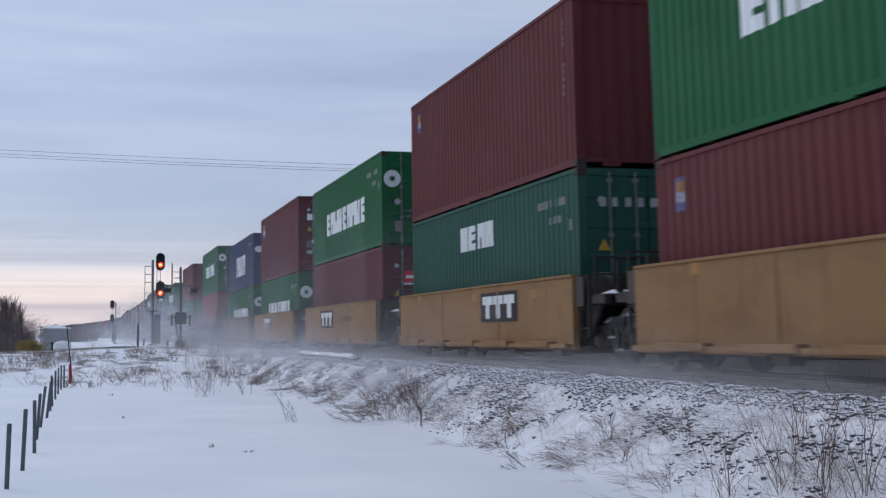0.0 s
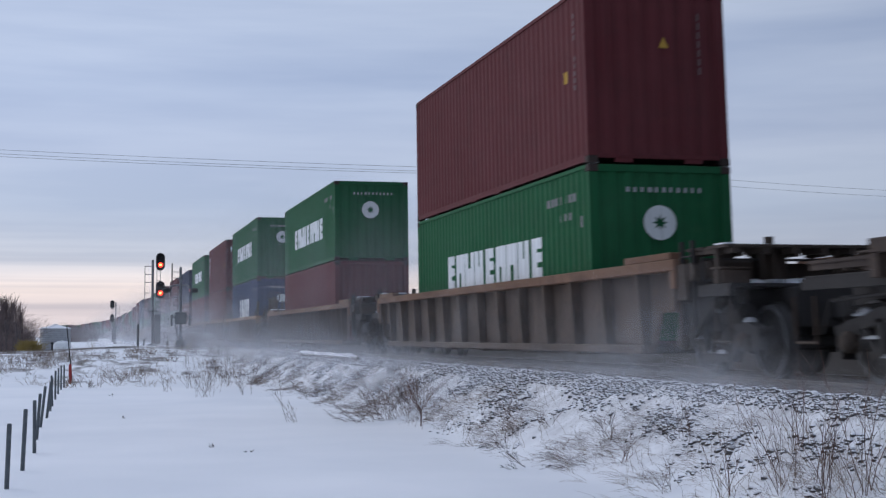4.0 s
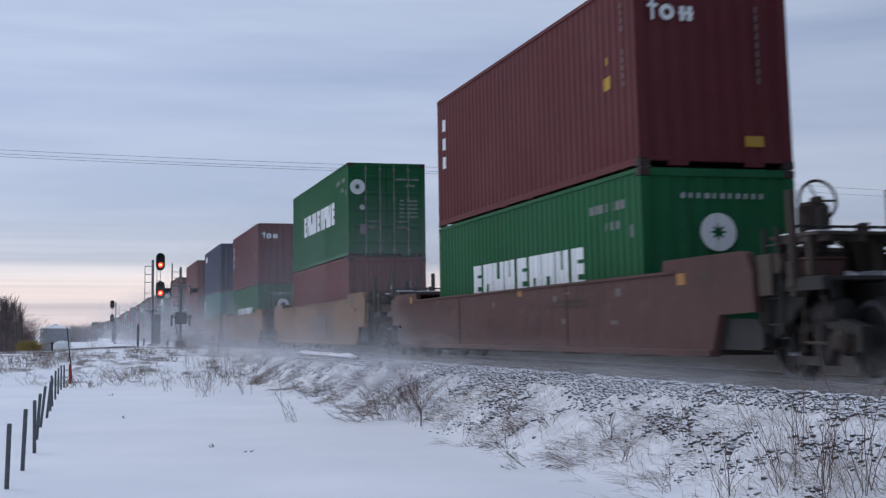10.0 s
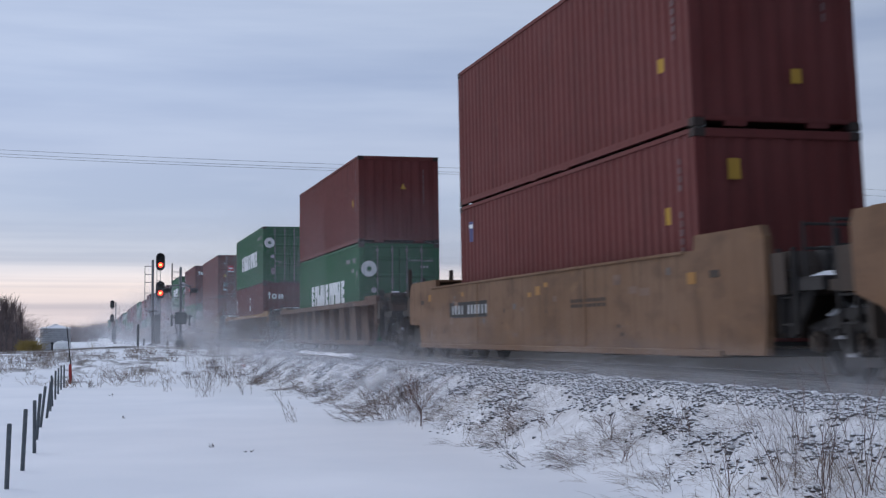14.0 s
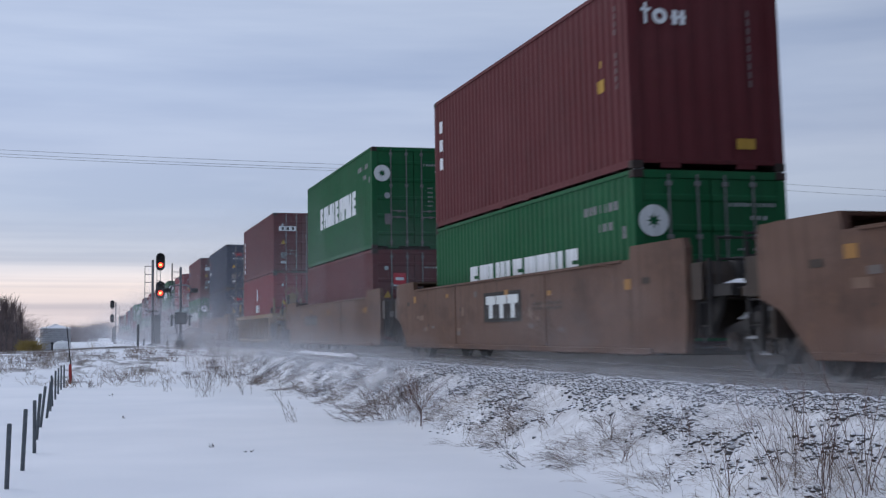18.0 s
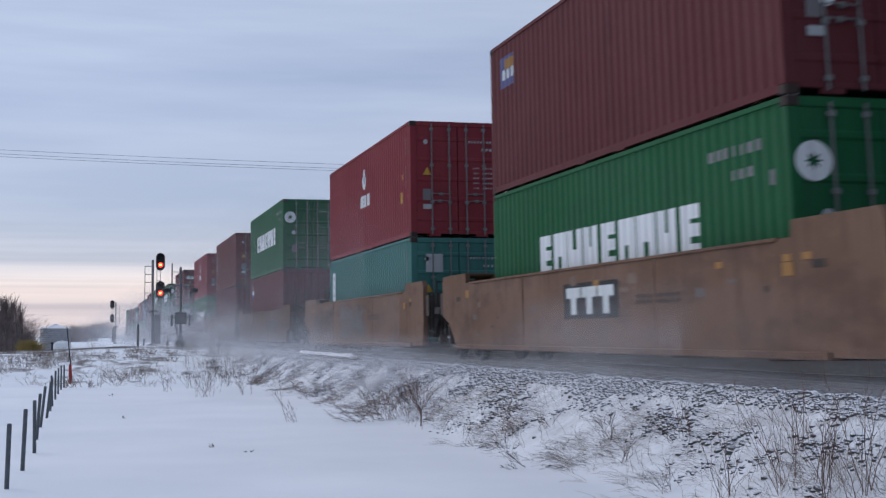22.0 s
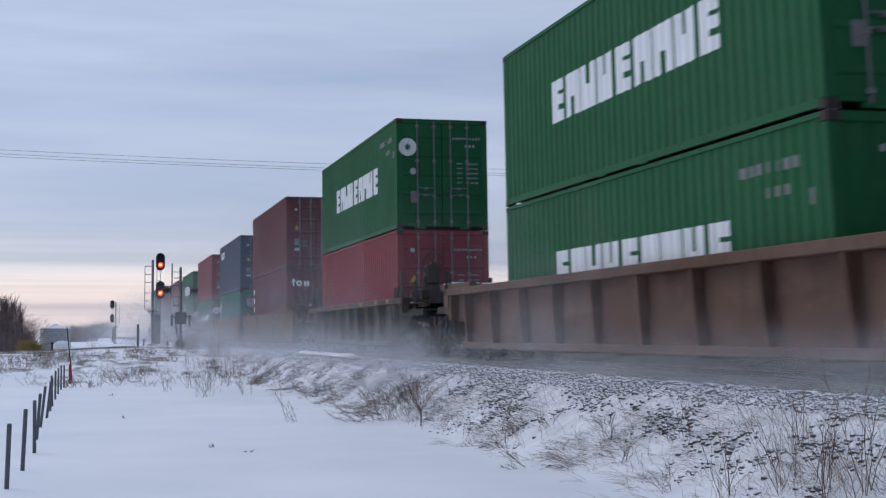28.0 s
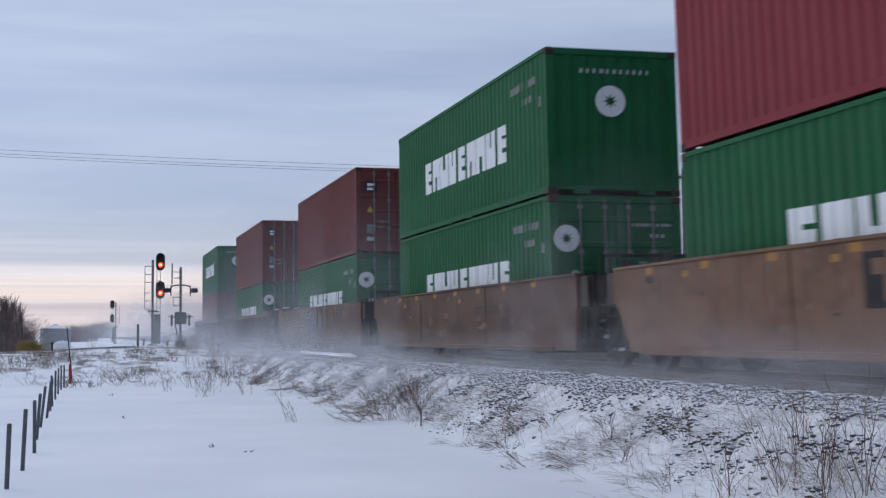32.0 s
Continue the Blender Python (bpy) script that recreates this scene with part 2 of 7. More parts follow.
def snow_material(name, gravelly):
    m, nt, bsdf = material(name)
    pos = local(nt)
    a = add(nt, "ShaderNodeTexNoise", Scale=0.35, Detail=4.0)
    nt.links.new(pos, a.inputs["Vector"])
    c = tint(nt, "MIX", steps(nt, a.outputs["Fac"], [(0.35, grey(0)), (0.7, grey(1))]), (0.82, 0.84, 0.88, 1), (0.9, 0.91, 0.94, 1))
    f = add(nt, "ShaderNodeTexNoise", Scale=9.0, Detail=8.0, Roughness=0.65)
    nt.links.new(pos, f.inputs["Vector"])
    if gravelly:
        sep = add(nt, "ShaderNodeSeparateXYZ")
        nt.links.new(pos, sep.inputs[0])
        # bare stones show on the steep bank by the rails; far shoulder also dark
        band = steps(nt, sep.outputs["X"], [(0.0, grey(0)), (1.0, grey(0))])
        rampn = band.node
        rng = add(nt, "ShaderNodeMapRange")
        rng.inputs["From Min"].default_value, rng.inputs["From Max"].default_value = 5.6, 12.1
        nt.links.new(sep.outputs["X"], rng.inputs["Value"])
        nt.links.new(rng.outputs[0], rampn.inputs[0])
        e = rampn.color_ramp.elements
        e[0].position, e[1].position = 0.0, 0.97
        e[1].color = grey(0.5)
        for at, v in ((0.1, 0.24), (0.2, 0.3), (0.262, 0.36), (0.29, 0.58), (0.33, 0.85), (0.66, 0.85), (0.8, 0.8)):
            e.new(at).color = grey(v)
        g = add(nt, "ShaderNodeTexNoise", Scale=22.0, Detail=5.0, Roughness=0.7)
        nt.links.new(pos, g.inputs["Vector"])
        mth = add(nt, "ShaderNodeMath")
        mth.operation = "ADD"
        nt.links.new(g.outputs["Fac"], mth.inputs[0])
        nt.links.new(band, mth.inputs[1])
        mask = steps(nt, mth.outputs[0], [(0.86, grey(0)), (1.0, grey(1))])
        c = tint(nt, "MIX", mask, c, (0.06, 0.058, 0.058, 1))
        # grit blown off the track greys the snow of the bank
        soot = add(nt, "ShaderNodeTexNoise", Scale=2.2, Detail=7.0, Roughness=0.65)
        nt.links.new(pos, soot.inputs["Vector"])
        grime = add(nt, "ShaderNodeMath")
        grime.operation = "MULTIPLY"
        nt.links.new(steps(nt, soot.outputs["Fac"], [(0.36, grey(0.12)), (0.66, grey(1))]), grime.inputs[0])
        nt.links.new(steps(nt, rng.outputs[0], [(0.0, grey(0)), (0.14, grey(0.65)), (0.3, grey(0.85))]), grime.inputs[1])
        c = tint(nt, "MIX", grime.outputs[0], c, (0.36, 0.35, 0.36, 1))
        # bare soil and trampled stubble in the rough strip before the road
        strip = steps(nt, sep.outputs["Y"], [(0.0, grey(0)), (1.0, grey(0))])
        strip_rng = add(nt, "ShaderNodeMapRange")
        strip_rng.inputs["From Min"].default_value, strip_rng.inputs["From Max"].default_value = 40.0, 100.0
        nt.links.new(sep.outputs["Y"], strip_rng.inputs["Value"])
        nt.links.new(strip_rng.outputs[0], strip.node.inputs[0])
        se = strip.node.color_ramp.elements
        se[0].position, se[1].position = 0.12, 0.9
        for at, v in ((0.25, 0.22), (0.45, 0.28), (0.75, 0.23)):
            se.new(at).color = grey(v)
        soil = add(nt, "ShaderNodeTexNoise", Scale=1.0, Detail=7.0, Roughness=0.62)
        nt.links.new(local(nt, (0.9, 0.35, 1.0)), soil.inputs["Vector"])
        sm = add(nt, "ShaderNodeMath")
        sm.operation = "ADD"
        nt.links.new(soil.outputs["Fac"], sm.inputs[0])
        nt.links.new(strip, sm.inputs[1])
        c = tint(nt, "MIX", steps(nt, sm.outputs[0], [(0.78, grey(0)), (0.88, grey(0.85))]), c, (0.11, 0.095, 0.09, 1))
        # ground on the far side of the track turns dark in patches
        yon = add(nt, "ShaderNodeMapRange")
        yon.inputs["From Min"].default_value, yon.inputs["From Max"].default_value = 10.4, 12.4
        yon.inputs["To Max"].default_value = 0.62
        nt.links.new(sep.outputs["X"], yon.inputs["Value"])
        sn = add(nt, "ShaderNodeTexNoise", Scale=1.6, Detail=8.0, Roughness=0.7)
        nt.links.new(pos, sn.inputs["Vector"])
        ym = add(nt, "ShaderNodeMath")
        ym.operation = "ADD"
        nt.links.new(sn.outputs["Fac"], ym.inputs[0])
        nt.links.new(yon.outputs[0], ym.inputs[1])
        bare = steps(nt, ym.outputs[0], [(0.74, grey(0)), (0.86, grey(1))])
        c = tint(nt, "MIX", bare, c, (0.06, 0.053, 0.047, 1))
        both = tint(nt, "LIGHTEN", 1.0, mask, bare)     # dark ground has no sheen
        nt.links.new(steps(nt, both, [(0.0, grey(0.35)), (0.9, grey(0.0))]), bsdf.inputs["Specular IOR Level"])
    nt.links.new(c, bsdf.inputs["Base Color"])
    bsdf.inputs["Roughness"].default_value = 0.75
    bsdf.inputs["Subsurface Weight"].default_value = 0.0
    relief(nt, bsdf, f.outputs["Fac"], 0.35, 0.03)
    return m


SNOW = snow_material("wind_packed_snow", True)
CAPSNOW = snow_material("snow_cap", False)
STONE, stone_nt, stone_bsdf = material("snow_dusted_ballast_stone")
stone_noise = add(stone_nt, "ShaderNodeTexNoise", Scale=6.0, Detail=6.0)
stone_nt.links.new(local(stone_nt), stone_noise.inputs["Vector"])
stone_geo, stone_sep = add(stone_nt, "ShaderNodeNewGeometry"), add(stone_nt, "ShaderNodeSeparateXYZ")
stone_nt.links.new(stone_geo.outputs["Normal"], stone_sep.inputs[0])
stone_col = tint(stone_nt, "MIX", stone_noise.outputs["Fac"], (0.05, 0.049, 0.05, 1), (0.11, 0.108, 0.11, 1))
# snow lies on the upward faces
stone_col = tint(stone_nt, "MIX", steps(stone_nt, stone_sep.outputs["Z"], [(0.5, grey(0)), (0.72, grey(1))]), stone_col, (0.8, 0.82, 0.86, 1))
stone_nt.links.new(stone_col, stone_bsdf.inputs["Base Color"])
stone_bsdf.inputs["Roughness"].default_value = 0.85
ROADWAY, road_nt, road_bsdf = material("snowy_gravel_road")
road_noise = add(road_nt, "ShaderNodeTexNoise", Scale=1.1, Detail=7.0, Roughness=0.65)
road_nt.links.new(local(road_nt, (0.35, 1.2, 1.0)), road_noise.inputs["Vector"])
road_nt.links.new(steps(road_nt, road_noise.outputs["Fac"], [(0.42, (0.07, 0.062, 0.058, 1)), (0.52, (0.22, 0.21, 0.21, 1)), (0.62, (0.75, 0.77, 0.81, 1))]), road_bsdf.inputs["Base Color"])
road_bsdf.inputs["Roughness"].default_value, road_bsdf.inputs["Specular IOR Level"].default_value = 0.9, 0.1
FROST = plain("frosted_wheel_rim", (0.1, 0.1, 0.105), 0.6, 0.2, 0.6, 7)
ICE = plain("packed_ice_on_steel", (0.3, 0.31, 0.33), 0.5, 0, 0.3, 12)


# ---- mesh tools ----
MESHES = {}


def mesh_of(key, mat, build):
    """One mesh for each key, made once."""
    full = (key, mat.name)
    if full not in MESHES:
        bm = bmesh.new()
        build(bm)
        bmesh.ops.recalc_face_normals(bm, faces=bm.faces)
        me = bpy.data.meshes.new(str(key if isinstance(key, str) else key[0]))
        bm.to_mesh(me)
        bm.free()
        me.materials.append(mat)
        MESHES[full] = me
    return MESHES[full]


def part(name, me, parent, label="", at=(0, 0, 0), turn=(0, 0, 0)):
    ob = new(name, me)
    ob.parent = parent
    ob.location = at
    ob.rotation_euler = [radians(a) for a in turn]
    if label:
        ob["label"] = label
    return ob


def thing(name, label, category, at=(0, 0, 0), turn=(0, 0, 0), group="", kind=""):
    ob = new(name)
    ob.empty_display_size = 0.3
    ob.matrix_basis = pose(*at, *turn)
    return tagged(ob, label, category, group, kind)


def box(bm, x0, x1, y0, y1, z0, z1, bevel=0.0):
    v = [bm.verts.new((x, y, z)) for x in (x0, x1) for y in (y0, y1) for z in (z0, z1)]
    fs = [bm.faces.new([v[i] for i in q]) for q in ((0, 1, 3, 2), (4, 6, 7, 5), (0, 4, 5, 1), (2, 3, 7, 6), (0, 2, 6, 4), (1, 5, 7, 3))]
    if bevel:
        es = list({e for f in fs for e in f.edges})
        bmesh.ops.bevel(bm, geom=es, offset=bevel, segments=1, affect="EDGES")


def slab(bm, outline, x0, x1):
    """An outline in y, z, drawn out from x0 to x1."""
    a = [bm.verts.new((x0, y, z)) for y, z in outline]
    b = [bm.verts.new((x1, y, z)) for y, z in outline]
    bm.faces.new(a)
    bm.faces.new(b[::-1])
    n = len(a)
    for i in range(n):
        bm.faces.new((a[i], b[i], b[(i + 1) % n], a[(i + 1) % n]))


def rod(bm, p, q, r, seg=6, r2=None):
    p, q = Vector(p), Vector(q)
    axis = (q - p).normalized()
    side = axis.orthogonal().normalized()
    up = axis.cross(side)
    r2 = r if r2 is None else r2
    ring = lambda c, rr: [bm.verts.new(c + (side * math.cos(i * math.tau / seg) + up * math.sin(i * math.tau / seg)) * rr) for i in range(seg)]
    a, b = ring(p, r), ring(q, r2)
    for i in range(seg):
        bm.faces.new((a[i], a[(i + 1) % seg], b[(i + 1) % seg], b[i]))
    bm.faces.new(a[::-1])
    bm.faces.new(b)


def lathe(bm, rows, axis="x", seg=24):
    """Turned body: rows of (place along the axis, radius)."""
    rings = []
    for s, r in rows:
        ring = []
        for i in range(seg):
            c, d = math.cos(i * math.tau / seg) * r, math.sin(i * math.tau / seg) * r
            ring.append(bm.verts.new({"x": (s, c, d), "y": (c, s, d), "z": (c, d, s)}[axis]))
        rings.append(ring)
    for a, b in zip(rings, rings[1:]):
        for i in range(seg):
            bm.faces.new((a[i], a[(i + 1) % seg], b[(i + 1) % seg], b[i]))
    bm.faces.new(rings[0][::-1])
    bm.faces.new(rings[-1])


# ---- containers ----
POSTRUST = paint("worn_casting_steel", (0.042, 0.03, 0.026), dirt=0.5, rust=0.6)
HALF, LONG = 1.219, 12.192
TALL, LOW = 2.896, 2.591
WAVE, DEPTH = 0.278, 0.025


def wave(s):
    """Depth of the corrugation at s along the wall."""
    u = (s % WAVE) / WAVE
    if u < 0.26:
        return 0.0
    if u < 0.5:
        return DEPTH * (u - 0.26) / 0.24
    if u < 0.76:
        return DEPTH
    return DEPTH * (1 - (u - 0.76) / 0.24)


def breaks(s0, s1):
    out = {s0, s1}
    k = math.floor(s0 / WAVE)
    while k * WAVE < s1:
        for u in (0, 0.26, 0.5, 0.76):
            s = (k + u) * WAVE
            if s0 < s < s1:
                out.add(s)
        k += 1
    return sorted(out)


def corrugated(bm, s0, s1, z0, z1, plane, axis, back=0.05, sign=-1):
    """A corrugated wall with a flat back; its outer crests lie in the given plane."""
    cuts = breaks(s0, s1)
    place = (lambda s, d, z: (plane - sign * d, s, z)) if axis == "y" else (lambda s, d, z: (s, plane - sign * d, z))
    lo = [bm.verts.new(place(s, wave(s), z0)) for s in cuts]
    hi = [bm.verts.new(place(s, wave(s), z1)) for s in cuts]
    for i in range(len(cuts) - 1):
        bm.faces.new((lo[i], lo[i + 1], hi[i + 1], hi[i]))
    b = [bm.verts.new(place(s, back, z)) for s, z in ((s0, z0), (s1, z0), (s1, z1), (s0, z1))]
    bm.faces.new(b)
    bm.faces.new((lo[0], hi[0], b[3], b[0]))
    bm.faces.new((lo[-1], b[1], b[2], hi[-1]))


SIDE_PLANE = -HALF + 0.012


def decal(bm, s0, s1, z0, z1, flat=False, lift=0.004):
    """A painted patch on the camera's side wall, laid over the corrugation."""
    cuts = [s0, s1] if flat else breaks(s0, s1)
    lo = [bm.verts.new((SIDE_PLANE + (0 if flat else wave(s)) - lift, s, z0)) for s in cuts]
    hi = [bm.verts.new((SIDE_PLANE + (0 if flat else wave(s)) - lift, s, z1)) for s in cuts]
    for i in range(len(cuts) - 1):
        bm.faces.new((lo[i], lo[i + 1], hi[i + 1], hi[i]))


END_PLANE = 0.012


def end_decal(bm, x0, x1, z0, z1, y=END_PLANE - 0.006):
    v = [bm.verts.new(p) for p in ((x0, y, z0), (x1, y, z0), (x1, y, z1), (x0, y, z1))]
    bm.faces.new(v)


def end_disc(bm, cx, cz, r, hole, y=END_PLANE - 0.007, seg=28, lobes=0, squash=1.0):
    out = [bm.verts.new((cx + r * math.cos(i * math.tau / seg), y, cz + r * squash * math.sin(i * math.tau / seg))) for i in range(seg)]
    if not hole:
        bm.faces.new(out)
        return
    rr = [hole * (1.0 + (0.35 if lobes and i % 7 < 2 else 0)) for i in range(seg)]
    inn = [bm.verts.new((cx + rr[i] * math.cos(i * math.tau / seg), y, cz + rr[i] * math.sin(i * math.tau / seg))) for i in range(seg)]
    for i in range(seg):
        j = (i + 1) % seg
        bm.faces.new((out[i], out[j], inn[j], inn[i]))


def wheel_emblem(bm, cx, cz, r, y):
    """A round emblem with an eight-pointed star left open in its middle."""
    n = 32
    out = [bm.verts.new((cx + r * math.cos(i * math.tau / n), y, cz + r * math.sin(i * math.tau / n))) for i in range(n)]
    inn = [bm.verts.new((cx + r * q * math.cos(i * math.tau / n), y, cz + r * q * math.sin(i * math.tau / n))) for i in range(n) for q in ((0.5, 0.3, 0.2, 0.3)[i % 4],)]
    for i in range(n):
        j = (i + 1) % n
        bm.faces.new((out[i], out[j], inn[j], inn[i]))


def block_row(bm, s_near, s_far, z0, z1, count, seed, gap=0.14):
    """A row of bold slotted blocks, painted on the side."""
    step = (s_far - s_near) / count
    for i in range(count):
        f1 = s_far - i * step
        f0 = f1 - step * (1 - gap)
        h, w = z1 - z0, f1 - f0
        kind = (i * 2 + seed + i // 3) % 3
        if kind == 0:      # two short slots on the near side
            decal(bm, f0 + w * 0.5, f1, z0, z1)
            for zz, hh in ((z0, 0.27), (z0 + h * 0.4, 0.24), (z1 - h * 0.27, 0.27)):
                decal(bm, f0, f0 + w * 0.5, zz, zz + h * hh)
        elif kind == 1:    # one upright slot from the top
            decal(bm, f0 + w * 0.6, f1, z0, z1)
            decal(bm, f0, f0 + w * 0.42, z0, z1)
            decal(bm, f0 + w * 0.42, f0 + w * 0.6, z0, z0 + h * 0.55)
        else:              # one upright slot from below
            decal(bm, f0 + w * 0.6, f1, z0, z1)
            decal(bm, f0, f0 + w * 0.4, z0, z1)
            decal(bm, f0 + w * 0.4, f0 + w * 0.6, z0 + h * 0.45, z1)


def bars(bm, fn, a0, a1, z0, z1, count, rnd, rows=1):
    """Short bars that stand for small writing."""
    for r in range(rows):
        zz1 = z1 - r * (z1 - z0) / rows
        zz0 = zz1 - (z1 - z0) / rows * 0.62
        step = (a1 - a0) / count
        for i in range(count):
            w = step * rnd.uniform(0.36, 0.6)
            fn(bm, a0 + i * step, a0 + i * step + w, zz0, zz1)


def mk_box_parts(ob, col, h, length, liv, doors):
    """All parts of one container; its floor is at z = 0 and its near end at y = 0."""
    mat = PAINT[col]
    key = (h, length)
    rail = mesh_of(("top_rail", *key), mat, lambda bm: box(bm, -0.03, 0.03, 0.16, length - 0.16, -0.06, 0.0))
    sill = mesh_of(("bottom_rail", *key), mat, lambda bm: (box(bm, -0.025, 0.025, 0.16, length - 0.16, 0.035, 0.14), [box(bm, -0.028, 0.03, s, s + 0.3, 0.012, 0.1) for s in (length / 2 - 1.0, length / 2 + 0.7)]))
    wall = mesh_of(("side_panel", *key), mat, lambda bm: corrugated(bm, 0.15, length - 0.15, 0.13, h - 0.06, SIDE_PLANE, "y"))
    post = mesh_of(("corner_post", *key), mat, lambda bm: box(bm, -0.08, 0.08, -0.075, 0.075, 0.118, h - 0.118, 0.012))
    beam = mesh_of(("end_beam", "x"), mat, lambda bm: box(bm, -HALF + 0.16, HALF - 0.16, -0.045, 0.045, 0.0, 0.12, 0.008))
    slim = mesh_of(("end_sill", "x"), mat, lambda bm: (box(bm, -HALF + 0.16, HALF - 0.16, -0.04, 0.045, 0.085, 0.15, 0.008), box(bm, -0.75, -0.45, -0.035, 0.04, 0.02, 0.09), box(bm, 0.45, 0.75, -0.035, 0.04, 0.02, 0.09)))
    cast = mesh_of("corner_casting", POSTRUST, lambda bm: box(bm, -0.083, 0.083, -0.089, 0.089, 0, 0.118, 0.01))
    roof = mesh_of(("roof", *key), mat, lambda bm: box(bm, -HALF + 0.06, HALF - 0.06, 0.1, length - 0.1, -0.045, -0.02))
    base = mesh_of(("floor", *key), FRAMEST, lambda bm: (box(bm, -HALF + 0.05, HALF - 0.05, 0.12, length - 0.12, 0.1, 0.14), [box(bm, -HALF + 0.05, HALF - 0.05, s, s + 0.08, 0.02, 0.1) for s in np.arange(0.8, length - 0.8, 1.2)]))
    near_end = mesh_of(("end_panel", h), mat, lambda bm: corrugated(bm, -HALF + 0.15, HALF - 0.15, 0.12, h - 0.12, END_PLANE + 0.02, "x", 0.05, -1))
    for x in (-HALF + 0.03, HALF - 0.03):
        part("top_rail", rail, ob, at=(x, 0, h))
        part("bottom_rail", sill, ob, at=(x, 0, 0), turn=(0, 0, 0))
    part("side_panel", wall, ob)
    part("side_panel", wall, ob, at=(0, length, 0), turn=(0, 0, 180))
    part("roof", roof, ob, at=(0, 0, h))
    part("floor", base, ob)
    for x in (-HALF + 0.083, HALF - 0.083):
        for y in (0.089, length - 0.089):
            part("corner_post", post, ob, at=(x, y, 0))
            for z in (0, h - 0.118):
                part("corner_casting", cast, ob, at=(x, y, z))
    for y in (0.06, length - 0.06):
        part("end_sill", slim, ob, at=(0, y, 0))
        part("end_header", beam, ob, at=(0, y, h - 0.12))
    rnd = random.Random(hash_of(col, liv, doors))
    if doors:
        for s in (-1, 1):
            def leaf(bm):       # pressed ribs run across the leaf
                front = [(0.075, 0.125), (0.035, 0.125)]
                for k in range(5):
                    z = 0.125 + (h - 0.25) * (0.12 + 0.19 * k)
                    front += [(0.035, z - 0.06), (0.014, z - 0.03), (0.014, z + 0.03), (0.035, z + 0.06)]
                slab(bm, front + [(0.035, h - 0.125), (0.075, h - 0.125)], 0.012, HALF - 0.16)
            d = part("door", mesh_of(("door", h), mat, leaf), ob, at=(0, 0, 0) if s > 0 else (0, 0.11, 0), turn=(0, 0, 0) if s > 0 else (0, 0, 180))
            d.location, d.rotation_euler = (0, 0, 0), (0, 0, 0)
            d.scale = (s, 1, 1)

            def bar(bm):
                rod(bm, (0, -0.004, 0.06), (0, -0.004, h - 0.06), 0.017, 8)
                for z in (0.2, h * 0.3, h * 0.62, h - 0.2):
                    box(bm, -0.045, 0.045, -0.03, 0.02, z - 0.035, z + 0.035, 0.006)
            barm = mesh_of(("lock_rod", h), ZINC, bar)
            grip = mesh_of(("door_handle", "x"), ZINC, lambda bm: (rod(bm, (-0.2, -0.035, 0), (0.22, -0.035, 0.012), 0.012), box(bm, -0.04, 0.05, -0.03, 0.03, -0.03, 0.035, 0.006)))
            for i, x in enumerate((0.22, 0.67)):
                part("lock_rod", barm, d, at=(x, 0, 0))
                part("door_handle", grip, d, at=(x + (0.21 if i == 0 else -0.2), 0, h * (0.31 if i else 0.37)))
    else:
        part("end_panel", near_end, ob)
    lock = mesh_of("twist_lock", ZINC, lambda bm: (box(bm, -0.05, 0.05, -0.06, 0.06, -0.03, 0.03), rod(bm, (0, -0.02, 0), (0.07, -0.09, 0.0), 0.012)))
    for x in (-HALF + 0.09, HALF - 0.09):
        part("twist_lock", lock, ob, at=(x, 0.09, 0.0))
    far = part("end_panel", near_end, ob, at=(0, length, 0), turn=(0, 0, 180))
    marks(ob, col, h, length, liv, doors, rnd)


def hash_of(*a):
    return sum((i + 3) * ord(ch) for i, ch in enumerate("".join(str(x) for x in a)))


def stick(ob, name, mat, build, label=""):
    bm = bmesh.new()
    build(bm)
    me = bpy.data.meshes.new(name)
    bm.to_mesh(me)
    bm.free()
    me.materials.append(mat)
    o = part(name, me, ob, label)
    if name in ("number_marking", "small_print", "reflector", "side_lettering", "number_bars", "stencil", "name_band", "trade_panel_text", "end_lettering", "white_label", "trade_lettering", "side_label", "sprayed_tag", "lettering", "trade_mark", "end_emblem", "emblem", "stain", "trade_panel_stroke", "label_foot"):
        o["kind"] = "stuff"
    return o


